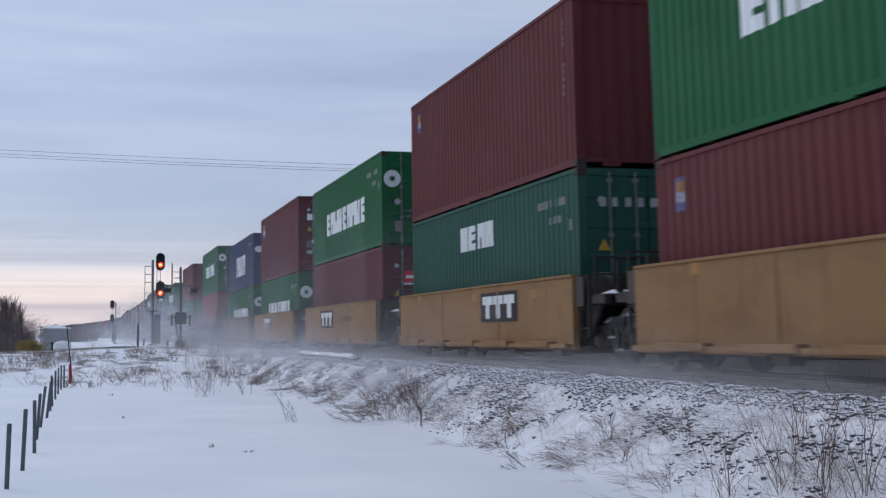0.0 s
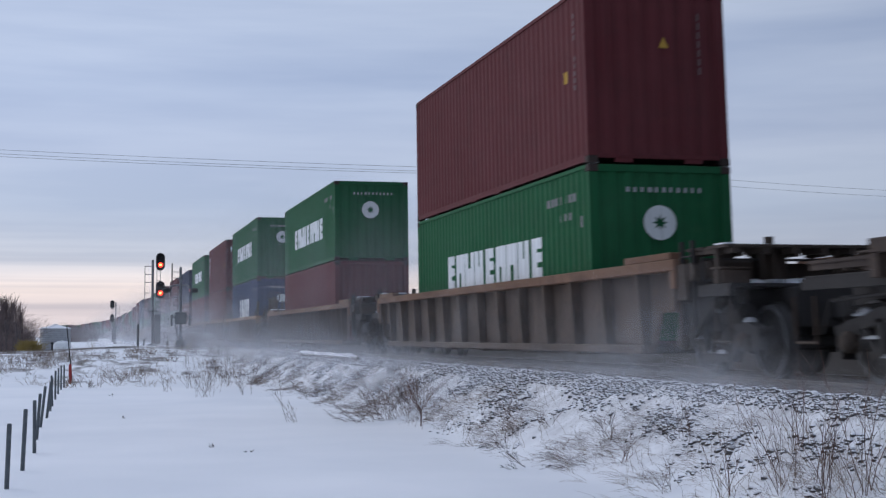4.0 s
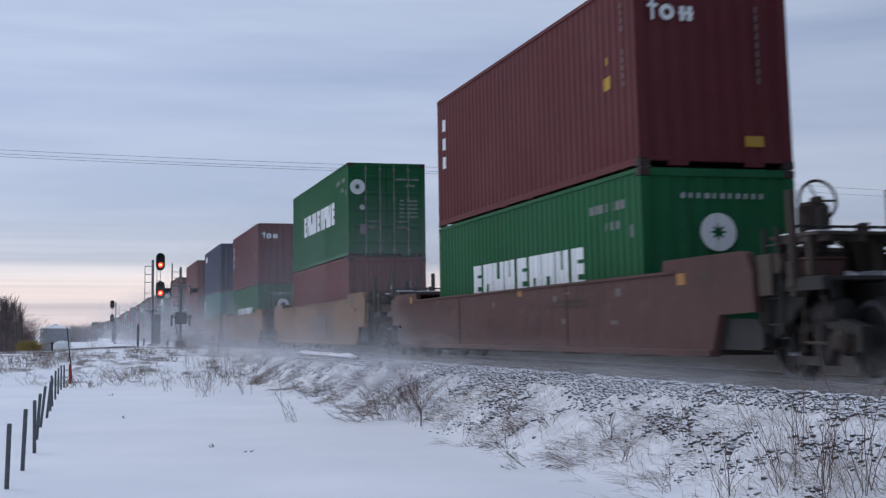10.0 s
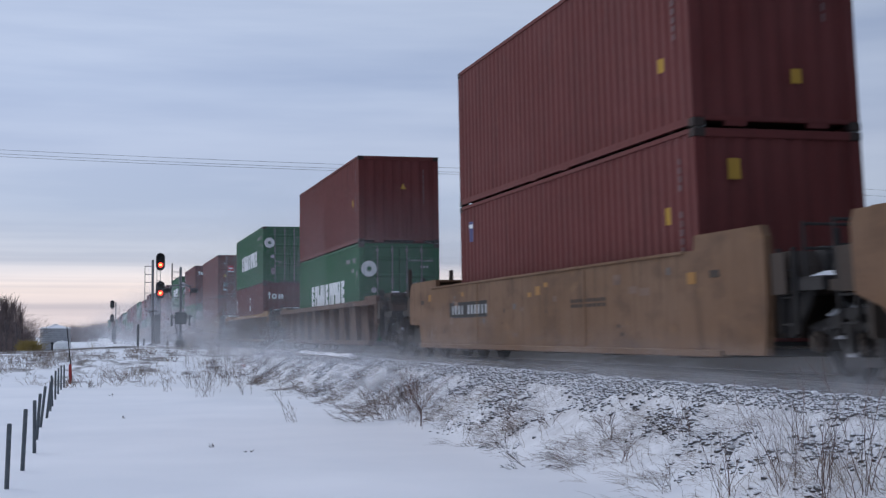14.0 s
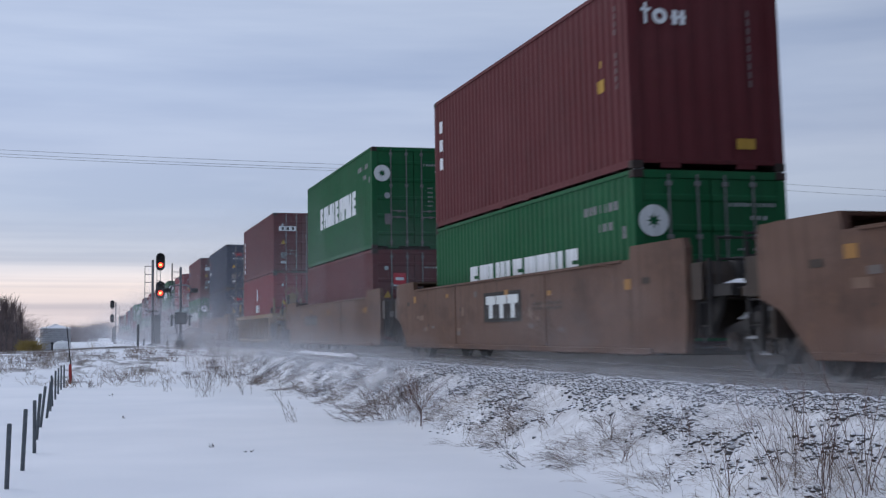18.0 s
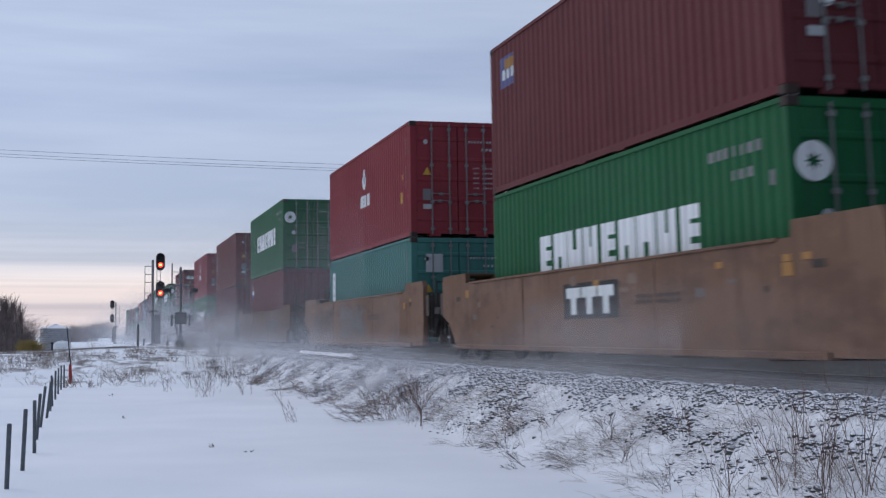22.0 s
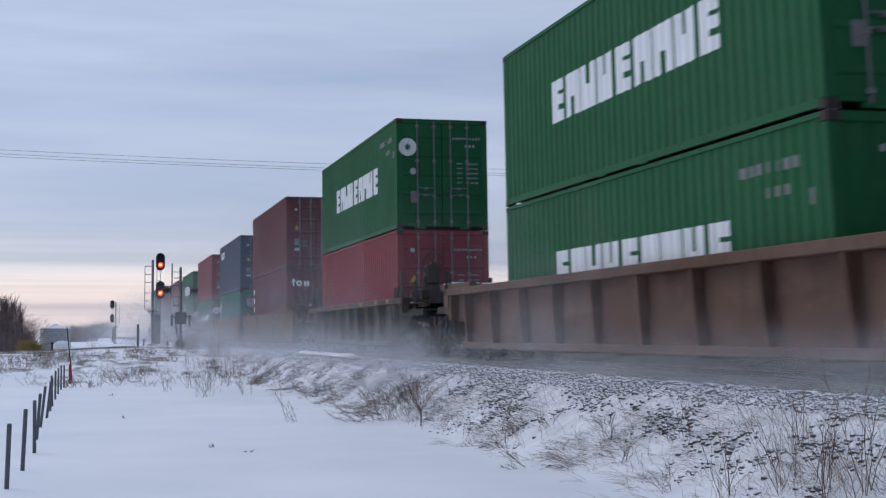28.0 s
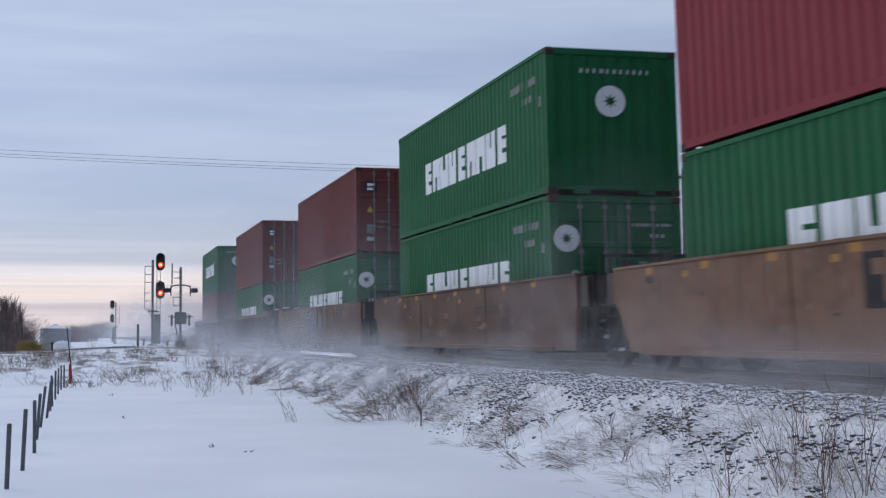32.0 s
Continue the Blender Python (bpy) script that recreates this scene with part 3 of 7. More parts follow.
def marks(ob, col, h, length, liv, doors, rnd):
    """Painted marks: bold blocks for trade names, bars for numbers and small print, labels."""
    two = h - 0.02
    E = END_PLANE - 0.007 if not doors else 0.006
    ed = lambda bm, a, b, c, d: end_decal(bm, a, b, c, d, E)
    # numbers at the near end of the side, under the roof
    if col in ("eg", "italia", "pine"):
        stick(ob, "number_marking", FADED, lambda bm: (bars(bm, decal, 0.75, 2.3, h - 0.62, h - 0.4, 7, rnd), bars(bm, decal, 1.0, 1.7, h - 0.9, h - 0.7, 3, rnd), bars(bm, decal, 0.45, 0.6, h - 1.1, h - 0.8, 1, rnd)))
    else:
        stick(ob, "number_marking", FAINT if col in ("maroon", "brick", "red") else FADED, lambda bm: [decal(bm, 0.53, 0.53 + rnd.uniform(0.04, 0.075), h - 0.44 - 0.12 * i, h - 0.355 - 0.12 * i) for i in range(11) if i not in (4, 5)])
    if liv == "eg":
        stick(ob, "lettering", WHITE, lambda bm: block_row(bm, 2.45, 9.35, h - 1.72, h - 1.0, 9, 0), "bold white painted blocks")
    if liv == "italia":
        stick(ob, "lettering", WHITE, lambda bm: block_row(bm, 3.7, 8.2, h - 1.88, h - 0.85, 6, 3, 0.2), "bold white painted blocks")
    if liv == "cap":
        stick(ob, "lettering", EMBLEM, lambda bm: block_row(bm, 5.0, 7.6, h - 0.96, h - 0.45, 4, 1), "white painted blocks")
    if liv in ("eg", "italia", "cap") and not doors:
        w = 0.36 if liv == "eg" else 0.32
        stick(ob, "emblem", EMBLEM, lambda bm: wheel_emblem(bm, -0.04, h - 0.93, 0.28, E) if liv == "eg" else end_disc(bm, -0.04, h - 0.93, 0.29, 0, E, squash=0.68), "round white painted emblem")
        stick(ob, "number_marking", DULLWHITE, lambda bm: bars(bm, ed, -0.6, 0.76, h - 0.49, h - 0.36, 11, rnd))
    if liv in ("eg", "italia") and doors:
        stick(ob, "emblem", EMBLEM, lambda bm: wheel_emblem(bm, -0.92, h - 0.75, 0.235, E) if liv == "eg" else end_disc(bm, -0.92, h - 0.8, 0.225, 0, E, squash=0.68), "round white painted emblem")
        stick(ob, "small_emblem", DULLWHITE, lambda bm: end_disc(bm, -0.78, h - 1.38, 0.085, 0, E))
        stick(ob, "data_plate", GREYLABEL, lambda bm: ed(bm, -0.85, -0.64, h - 2.2, h - 1.9))
    if liv == "cap" and doors:
        stick(ob, "lettering", DULLWHITE, lambda bm: bars(bm, ed, -0.85, 0.7, h - 0.72, h - 0.48, 7, rnd))
    if doors:
        stick(ob, "number_marking", DULLWHITE, lambda bm: (bars(bm, ed, 0.28, 1.06, h - 0.56, h - 0.47, 10, rnd), bars(bm, ed, 0.62, 0.92, h - 0.76, h - 0.66, 3, rnd)))
        stick(ob, "small_print", DULLWHITE, lambda bm: [(bars(bm, ed, 0.4, 0.56, h - 1.2 - 0.125 * i, h - 1.14 - 0.125 * i, 3, rnd), bars(bm, ed, 0.64, 0.98, h - 1.21 - 0.125 * i, h - 1.14 - 0.125 * i, 5, rnd)) for i in range(5)])
        if col not in ("eg", "italia"):
            stick(ob, "warning_label", YELLOW, lambda bm: bm.faces.new([bm.verts.new(p) for p in ((-0.9, E, h - 1.35), (-0.68, E, h - 1.35), (-0.79, E, h - 1.15))]), "yellow warning triangle")
            stick(ob, "data_plate", GREYLABEL, lambda bm: ed(bm, -0.9, -0.7, h - 1.98, h - 1.7))
            stick(ob, "white_label", DULLWHITE, lambda bm: (ed(bm, -0.9, -0.68, h - 2.2, h - 2.08), end_disc(bm, -0.82, h - 0.52, 0.06, 0, E)))
    if liv == "tal":
        stick(ob, "red_label", REDLABEL, lambda bm: ed(bm, -0.62, -0.26, h - 0.98, h - 0.66), "red trade label")
        stick(ob, "label_foot", WHITE, lambda bm: (ed(bm, -0.62, -0.26, h - 1.03, h - 0.99), end_decal(bm, -0.56, -0.32, h - 0.86, h - 0.78, E - 0.003)))
    if liv == "gvc":
        stick(ob, "name_band", WHITE, lambda bm: ed(bm, -0.98, -0.2, h - 0.78, h - 0.58))
        stick(ob, "name_band_strokes", BLACKPLATE, lambda bm: [end_decal(bm, -0.86 + 0.22 * i, -0.76 + 0.22 * i, h - 0.74, h - 0.62, E - 0.003) for i in range(3)])["kind"] = "stuff"
        stick(ob, "side_lettering", WHITE, lambda bm: [decal(bm, length - 0.68, length - 0.4, h - 0.79 - 0.28 * i, h - 0.6 - 0.28 * i) for i in range(6)], "column of white blocks")
    if liv == "column":
        stick(ob, "side_lettering", DULLWHITE, lambda bm: [decal(bm, length - 0.66, length - 0.46, h - 0.58 - 0.21 * i, h - 0.44 - 0.21 * i) for i in range(8)], "column of white blocks")
    if liv == "tex":
        stick(ob, "side_lettering", WHITE, lambda bm: [(decal(bm, length - 0.7, length - 0.46, h - 0.76 - 0.42 * i, h - 0.5 - 0.42 * i), ) for i in range(3)], "column of white blocks")
        stick(ob, "side_label", YELLOW, lambda bm: (decal(bm, 1.1, 1.38, h - 1.58, h - 1.38), decal(bm, 1.2, 1.32, h - 1.18, h - 1.07)), "yellow label")
        if not doors:
            stick(ob, "lettering", WHITE, lambda bm: (ed(bm, -0.95, -0.9, h - 0.72, h - 0.4), ed(bm, -1.0, -0.84, h - 0.53, h - 0.48), end_disc(bm, -0.7, h - 0.6, 0.12, 0.05, E, 16), ed(bm, -0.5, -0.42, h - 0.72, h - 0.5), ed(bm, -0.38, -0.3, h - 0.72, h - 0.5), ed(bm, -0.52, -0.28, h - 0.63, h - 0.58)), "white painted blocks")
            stick(ob, "number_marking", FAINT, lambda bm: [ed(bm, 0.69, 0.74, h - 0.55 - 0.135 * i, h - 0.45 - 0.135 * i) for i in range(9)])
            stick(ob, "yellow_label", YELLOW, lambda bm: ed(bm, 0.45, 0.75, 0.32, 0.48), "yellow label")
    if liv == "mark" and not doors:
        stick(ob, "number_marking", FAINT, lambda bm: [ed(bm, 0.73, 0.77, h - 0.5 - 0.15 * i, h - 0.39 - 0.15 * i) for i in range(7)])
        stick(ob, "warning_label", YELLOW, lambda bm: bm.faces.new([bm.verts.new(p) for p in ((0.05, E, h - 0.98), (0.22, E, h - 0.98), (0.135, E, h - 0.8))]), "yellow warning triangle")
        stick(ob, "side_label", YELLOW, lambda bm: decal(bm, 0.98, 1.1, h - 1.45, h - 1.25))
    if liv in ("brd", "plainlogo"):
        wide, high = (0.95, 0.6) if liv == "brd" else (0.3, 0.46)
        s0, z1 = length - 0.6 - wide, h - 0.3
        over = lambda b, p, q, r, t: decal(b, p, q, r, t, lift=0.008)
        stick(ob, "trade_panel", BLUELABEL, lambda bm: decal(bm, s0, s0 + wide, z1 - high, z1), "small blue and gold painted panel")
        stick(ob, "trade_panel_top", ORANGE, lambda bm: over(bm, s0 + wide * 0.05, s0 + wide * 0.65, z1 - high * 0.45, z1 - high * 0.12))
        stick(ob, "trade_panel_text", EMBLEM, lambda bm: bars(bm, over, s0 + wide * 0.08, s0 + wide * 0.95, z1 - high * 0.95, z1 - high * 0.42, 3, rnd))
    if liv == "brd" and doors:
        stick(ob, "white_label", WHITE, lambda bm: (ed(bm, -0.88, -0.42, h - 0.92, h - 0.68), end_disc(bm, -0.62, h - 1.75, 0.09, 0, E)))
    if liv == "hd":
        stick(ob, "trade_mark", WHITE, lambda bm: (block_row(bm, length - 2.1, length - 0.9, h - 0.68, h - 0.3, 2, 2), ), "white painted blocks")
        stick(ob, "trade_mark_red", REDLABEL, lambda bm: decal(bm, length - 0.85, length - 0.6, h - 0.7, h - 0.3))
        if not doors:
            stick(ob, "warning_label", YELLOW, lambda bm: bm.faces.new([bm.verts.new(p) for p in ((0.1, E, 0.42), (0.28, E, 0.42), (0.19, E, 0.6))]), "yellow warning triangle")
    if liv == "ocg":
        stick(ob, "trade_mark", WHITE, lambda bm: block_row(bm, length - 1.75, length - 0.8, h - 0.68, h - 0.42, 3, 2), "white painted blocks")
    if liv == "leja":
        def drop(bm):
            n = 16
            pts = [(length * 0.505 + 0.28 * math.sin(i * math.tau / n) * (1 if math.cos(i * math.tau / n) < 0.2 else 0.6), h - 0.82 - 0.3 * math.cos(i * math.tau / n + math.pi)) for i in range(n)]
            bm.faces.new([bm.verts.new((SIDE_PLANE - 0.004, s, z)) for s, z in pts])
        stick(ob, "emblem", EMBLEM, drop, "white drop-shaped emblem")
        stick(ob, "emblem_core", BLUELABEL, lambda bm: decal(bm, length * 0.5 - 0.08, length * 0.5 + 0.06, h - 0.95, h - 0.72, True, 0.008))
        stick(ob, "lettering", EMBLEM, lambda bm: block_row(bm, length * 0.505 - 0.72, length * 0.505 + 0.72, h - 1.62, h - 1.28, 4, 1), "white painted blocks")
        stick(ob, "side_label", YELLOW, lambda bm: (decal(bm, 1.05, 1.25, h - 1.98, h - 1.7), decal(bm, 0.92, 1.06, h - 1.38, h - 1.24)), "yellow label")
    if liv == "xin":
        for z in (h - 0.75,):
            def cross(bm):
                for a in (1, -1):
                    bm.faces.new([bm.verts.new((SIDE_PLANE - 0.004, length - 1.1 + sgn * 0.3 * a + d, z + sgn * 0.24)) for sgn, d in ((-1, -0.06), (-1, 0.06), (1, 0.06), (1, -0.06))])
            stick(ob, "emblem", REDORANGE, cross, "red-orange crossed strokes")
        stick(ob, "lettering", WHITE, lambda bm: block_row(bm, length - 1.5, length - 0.6, h - 1.38, h - 1.22, 5, 2, 0.25), "white painted blocks")
        def star(bm):
            for k in range(4):
                a = k * math.pi / 4 + 0.2
                dx, dz = math.cos(a) * 0.27, math.sin(a) * 0.17
                px, pz = -math.sin(a) * 0.012, math.cos(a) * 0.012
                bm.faces.new([bm.verts.new((-0.52 + p, E, h - 0.58 + q)) for p, q in ((-dx - px, -dz - pz), (dx - px, dz - pz), (dx + px, dz + pz), (-dx + px, -dz + pz))])
        stick(ob, "end_emblem", REDLABEL, star)
        stick(ob, "end_lettering", WHITE, lambda bm: bars(bm, ed, -0.85, -0.2, h - 0.9, h - 0.8, 5, rnd))
    if liv == "sea":
        stick(ob, "lettering", WHITE, lambda bm: block_row(bm, length - 3.0, length - 1.0, h - 0.78, h - 0.36, 5, 2), "white painted blocks")
        stick(ob, "trade_mark_red", REDLABEL, lambda bm: decal(bm, length - 0.95, length - 0.65, h - 0.76, h - 0.38))
    if liv == "fdoor":
        stick(ob, "trade_panel", BLACKPLATE, lambda bm: ed(bm, -0.95, -0.58, h - 0.75, h - 0.4))
        stick(ob, "trade_panel_stroke", WHITE, lambda bm: (end_decal(bm, -0.88, -0.64, h - 0.55, h - 0.48, E - 0.003), end_decal(bm, -0.88, -0.7, h - 0.68, h - 0.61, E - 0.003)))
    if liv == "tealcol":
        stick(ob, "side_lettering", WHITE, lambda bm: decal(bm, length - 0.86, length - 0.5, h - 1.95, h - 0.4), "white upright strip")
        stick(ob, "strip_strokes", PAINT["teal"], lambda bm: [decal(bm, length - 0.8, length - 0.58 - 0.05 * (i % 2), h - 0.62 - 0.27 * i, h - 0.52 - 0.27 * i, lift=0.008) for i in range(5)])["kind"] = "stuff"
    if liv == "tealcol" and doors:
        stick(ob, "white_plate", DULLWHITE, lambda bm: ed(bm, -0.85, -0.42, h - 0.85, h - 0.4))
    if liv == "yellowplate":
        stick(ob, "yellow_label", YELLOW, lambda bm: ed(bm, -0.76, -0.58, h - 0.68, h - 0.4), "yellow label")
        stick(ob, "blue_side_label", BLUELABEL, lambda bm: decal(bm, length - 0.92, length - 0.66, h - 0.78, h - 0.36), "small blue and white label")
        stick(ob, "side_label", WHITE, lambda bm: decal(bm, length - 0.92, length - 0.66, h - 0.5, h - 0.42, lift=0.008))
        stick(ob, "yellow_side_label", YELLOW, lambda bm: decal(bm, 0.95, 1.1, h - 1.22, h - 0.98))
    if liv == "plate":
        stick(ob, "yellow_label", YELLOW, lambda bm: ed(bm, 0.22, 0.38, 0.62, 0.82), "yellow label")
        stick(ob, "side_label", YELLOW, lambda bm: (decal(bm, 0.98, 1.14, h - 2.0, h - 1.8), ))
        stick(ob, "number_marking", FAINT, lambda bm: [ed(bm, 0.73, 0.77, h - 0.5 - 0.15 * i, h - 0.39 - 0.15 * i) for i in range(7)])


COLOUR_WORDS = {"eg": "green", "maroon": "maroon", "brick": "red-brown", "red": "red", "italia": "blue", "navy": "navy blue", "slate": "slate blue", "greyblue": "grey-blue", "teal": "teal", "pine": "dark green"}
LIVERY_WORDS = {"eg": "with bold white blocks and round emblem", "italia": "with bold white blocks and an oval emblem", "cap": "with white painted blocks", "tex": "with white end blocks and yellow labels", "leja": "with a white drop emblem",
                "brd": "with a small blue and yellow panel", "xin": "with an orange cross emblem", "tal": "with a red door label", "tealcol": "with a column of white blocks", "column": "with a column of white blocks", "hd": "with small white blocks",
                "sea": "with white and red marks", "gvc": "with a white name band on its doors", "ocg": "with small white blocks"}
TEMPLATES = {}
RIDERS = []             # (object, place along the track at the start, sideways, height)


def shipping_box(col, tall, end, liv, along, z, on, length=LONG):
    """A container on the train: end d shows its doors to the camera, f its blank front."""
    key = (col, tall, end, liv, length)
    at = (TRACK_X, along, z)
    if key in TEMPLATES:
        ob = copy_thing(TEMPLATES[key], pose(*at))
    else:
        size = "twenty-foot " if length < 10 else ("tall " if tall else "")
        ob = thing("shipping_container", f"{size}{COLOUR_WORDS[col]} container {LIVERY_WORDS.get(liv, 'with ' + ('locking rods on its doors' if end == 'd' else 'a blank end wall'))}", "container", at, group="containers on the train")
        mk_box_parts(ob, col, TALL if tall else LOW, length, liv, end == "d")
        TEMPLATES[key] = ob
    RIDERS.append((ob, along, 0.0, z))
    return ob


# ---- well wagons ----
# how far the side walls reach past the container, by style, length and joint (shared truck or coupler)
REACH = {("s", 53, "a"): 2.3, ("s", 53, "c"): 3.9, ("r", 53, "a"): 2.4, ("r", 53, "c"): 3.7, ("f", 48, "a"): 2.0, ("f", 48, "c"): 3.7,
         ("r", 40, "a"): 0.2, ("r", 40, "c"): 0.2, ("l", 40, "a"): 0.3, ("l", 40, "c"): 0.3}
# half the space between two units, and where the truck's centre lies past the side wall
HALF_GAP = {("s", "a"): 1.4, ("s", "c"): 1.9, ("r53", "c"): 2.0, ("f", "a"): 0.9, ("f", "c"): 2.0, ("r40", "a"): 1.65, ("r40", "c"): 3.6, ("l", "a"): 1.45, ("l", "c"): 3.6}
RIB_STEP = {7: 1.4, 8: 0.92, 19: 2.0, 20: 1.05, 31: 2.0, 32: 2.0, 39: 1.4, 40: 2.0}
SIDE = 1.47             # half the width over the side walls
WHEELS = []             # (wheelset, place along the track at the start)


def wheelset_mesh():
    def build(bm):
        for s in (-1, 1):
            x = s * 0.715
            rows = [(x - s * 0.065, 0.30), (x - s * 0.065, 0.49), (x - s * 0.035, 0.49), (x - s * 0.03, 0.457), (x + s * 0.07, 0.448), (x + s * 0.07, 0.39), (x + s * 0.03, 0.36), (x + s * 0.015, 0.2), (x + s * 0.06, 0.15), (x + s * 0.1, 0.12)]
            lathe(bm, rows, "x", 28)
            for k in range(3):      # cast pads on the plate, so that the turning shows
                a = k * math.tau / 3
                c = Vector((x + s * 0.035, math.cos(a) * 0.29, math.sin(a) * 0.29))
                rod(bm, c, c + Vector((s * 0.02, 0, 0)), 0.035, 8)
        rod(bm, (-1.1, 0, 0), (1.1, 0, 0), 0.08, 12)
    me = mesh_of("wheelset", CASTIRON, build)
    if len(me.materials) == 1:
        me.materials.append(FROST)
        for f in me.polygons:
            if abs(f.center.x) > 0.76 and 0.35 < math.hypot(f.center.y, f.center.z) < 0.445 and abs(f.normal.x) > 0.8:
                f.material_index = 1
    return me


def snow_lumps(bm, seed):
    """Uneven lumps of packed snow lying on a side frame and clinging to its feet."""
    r = random.Random(400 + seed)
    spots = [(r.uniform(-1.1, 1.1), None) for _ in range(5)] + [(r.choice((-1, 1)) * r.uniform(0.1, 0.5), 0.31) for _ in range(2)] + [(r.choice((-0.55, 0.55)), 0.5)]
    for y, z in spots:
        if z is None:
            z = 0.83 - 0.2 * max(0.0, abs(y) - 0.34) / 0.85
        ly, lz, lx, n = r.uniform(0.07, 0.2), r.uniform(0.03, 0.075), r.uniform(0.06, 0.1), 9
        rings = []
        for k, f in ((0.0, 1.0), (0.6, 0.8), (1.0, 0.35)):
            rings.append([bm.verts.new((lx * f * math.cos(i * math.tau / n) * r.uniform(0.8, 1.15), y + ly * f * math.sin(i * math.tau / n) * r.uniform(0.75, 1.2), z - 0.01 + lz * k)) for i in range(n)])
        for p, q in zip(rings, rings[1:]):
            for i in range(n):
                bm.faces.new((p[i], p[(i + 1) % n], q[(i + 1) % n], q[i]))
        bm.faces.new(rings[-1])
        bm.faces.new(rings[0][::-1])


def truck(car, y):
    """A three-piece freight truck centred y along the wagon."""
    t = new("truck")
    t.parent, t.location = car, (0, y, 0)
    t["label"] = "grimy cast-steel two-axle truck"

    def frame_side(bm):     # cast frame with a window for the springs and open corners
        slab(bm, [(-1.2, 0.52), (-1.2, 0.62), (-0.95, 0.68), (-0.6, 0.74), (-0.34, 0.82), (0.34, 0.82), (0.6, 0.74), (0.95, 0.68), (1.2, 0.62), (1.2, 0.52), (0.6, 0.60), (0.34, 0.66), (-0.34, 0.66), (-0.6, 0.60)], -0.08, 0.08)
        slab(bm, [(-0.42, 0.2), (0.42, 0.2), (0.36, 0.3), (-0.36, 0.3)], -0.1, 0.1)
        for d in (-1, 1):
            slab(bm, [(d * 0.74, 0.60), (d * 0.60, 0.60), (d * 0.34, 0.30), (d * 0.42, 0.2)], -0.06, 0.06)
            slab(bm, [(d * 0.27, 0.28), (d * 0.37, 0.28), (d * 0.39, 0.70), (d * 0.26, 0.70)], -0.08, 0.08)
            slab(bm, [(d * 1.2, 0.36), (d * 1.2, 0.58), (d * 1.04, 0.60), (d * 1.04, 0.36)], -0.07, 0.07)
            slab(bm, [(d * 0.74, 0.36), (d * 0.74, 0.62), (d * 0.64, 0.62), (d * 0.66, 0.4)], -0.07, 0.07)
            slab(bm, [(d * 0.72, 0.54), (d * 1.06, 0.54), (d * 1.0, 0.64), (d * 0.78, 0.64)], -0.09, 0.09)
    side = mesh_of("side_frame", CASTIRON, frame_side)
    caked = [mesh_of(("caked_snow", k), ICE, lambda bm: snow_lumps(bm, k)) for k in range(3)]
    beam = mesh_of("brake_beam", GRIME, lambda bm: (box(bm, -0.8, 0.8, -0.05, 0.05, 0.34, 0.42, 0.015), [box(bm, sx * 0.72 - 0.05, sx * 0.72 + 0.05, -0.06, 0.16, 0.3, 0.56, 0.02) for sx in (-1, 1)]))
    for d in (-1, 1):
        part("brake_beam", beam, t, at=(0, d * 0.28, 0), turn=(0, 0, 0 if d > 0 else 180))
    cap = mesh_of("bearing_cap", FRAMEST, lambda bm: lathe(bm, [(0.0, 0.12), (0.1, 0.12), (0.13, 0.08), (0.15, 0.08)], "x", 14))
    spring = mesh_of("spring_group", FRAMEST, lambda bm: [lathe(bm, [(0.30 + 0.03 * i, 0.06 if i % 2 else 0.045) for i in range(10)], "z", 10)])
    bolster = mesh_of("bolster", CASTIRON, lambda bm: box(bm, -1.1, 1.1, -0.2, 0.2, 0.56, 0.78, 0.03))
    wm = wheelset_mesh()
    part("bolster", bolster, t)
    for s in (-1, 1):
        part("side_frame", side, t, at=(s * 1.02, 0, 0))
        ice = part("caked_snow", caked[len(WHEELS) // 2 % 3], t, "caked snow and ice", at=(s * 1.04, 0, 0))
        ice.scale, ice["kind"] = (-s, 1, 1), "stuff"
        for d in (-0.16, 0.16):
            part("spring_group", spring, t, at=(s * 1.02, d, 0))
        for yy in (-0.89, 0.89):
            part("bearing_cap", cap, t, at=(s * 1.06, yy, 0.457), turn=(0, 0, 0 if s > 0 else 180))
    for yy in (-0.89, 0.89):
        w = part("wheelset", wm, t, at=(0, yy, 0.457))
        WHEELS.append((w, yy, car, y + yy))
    return t


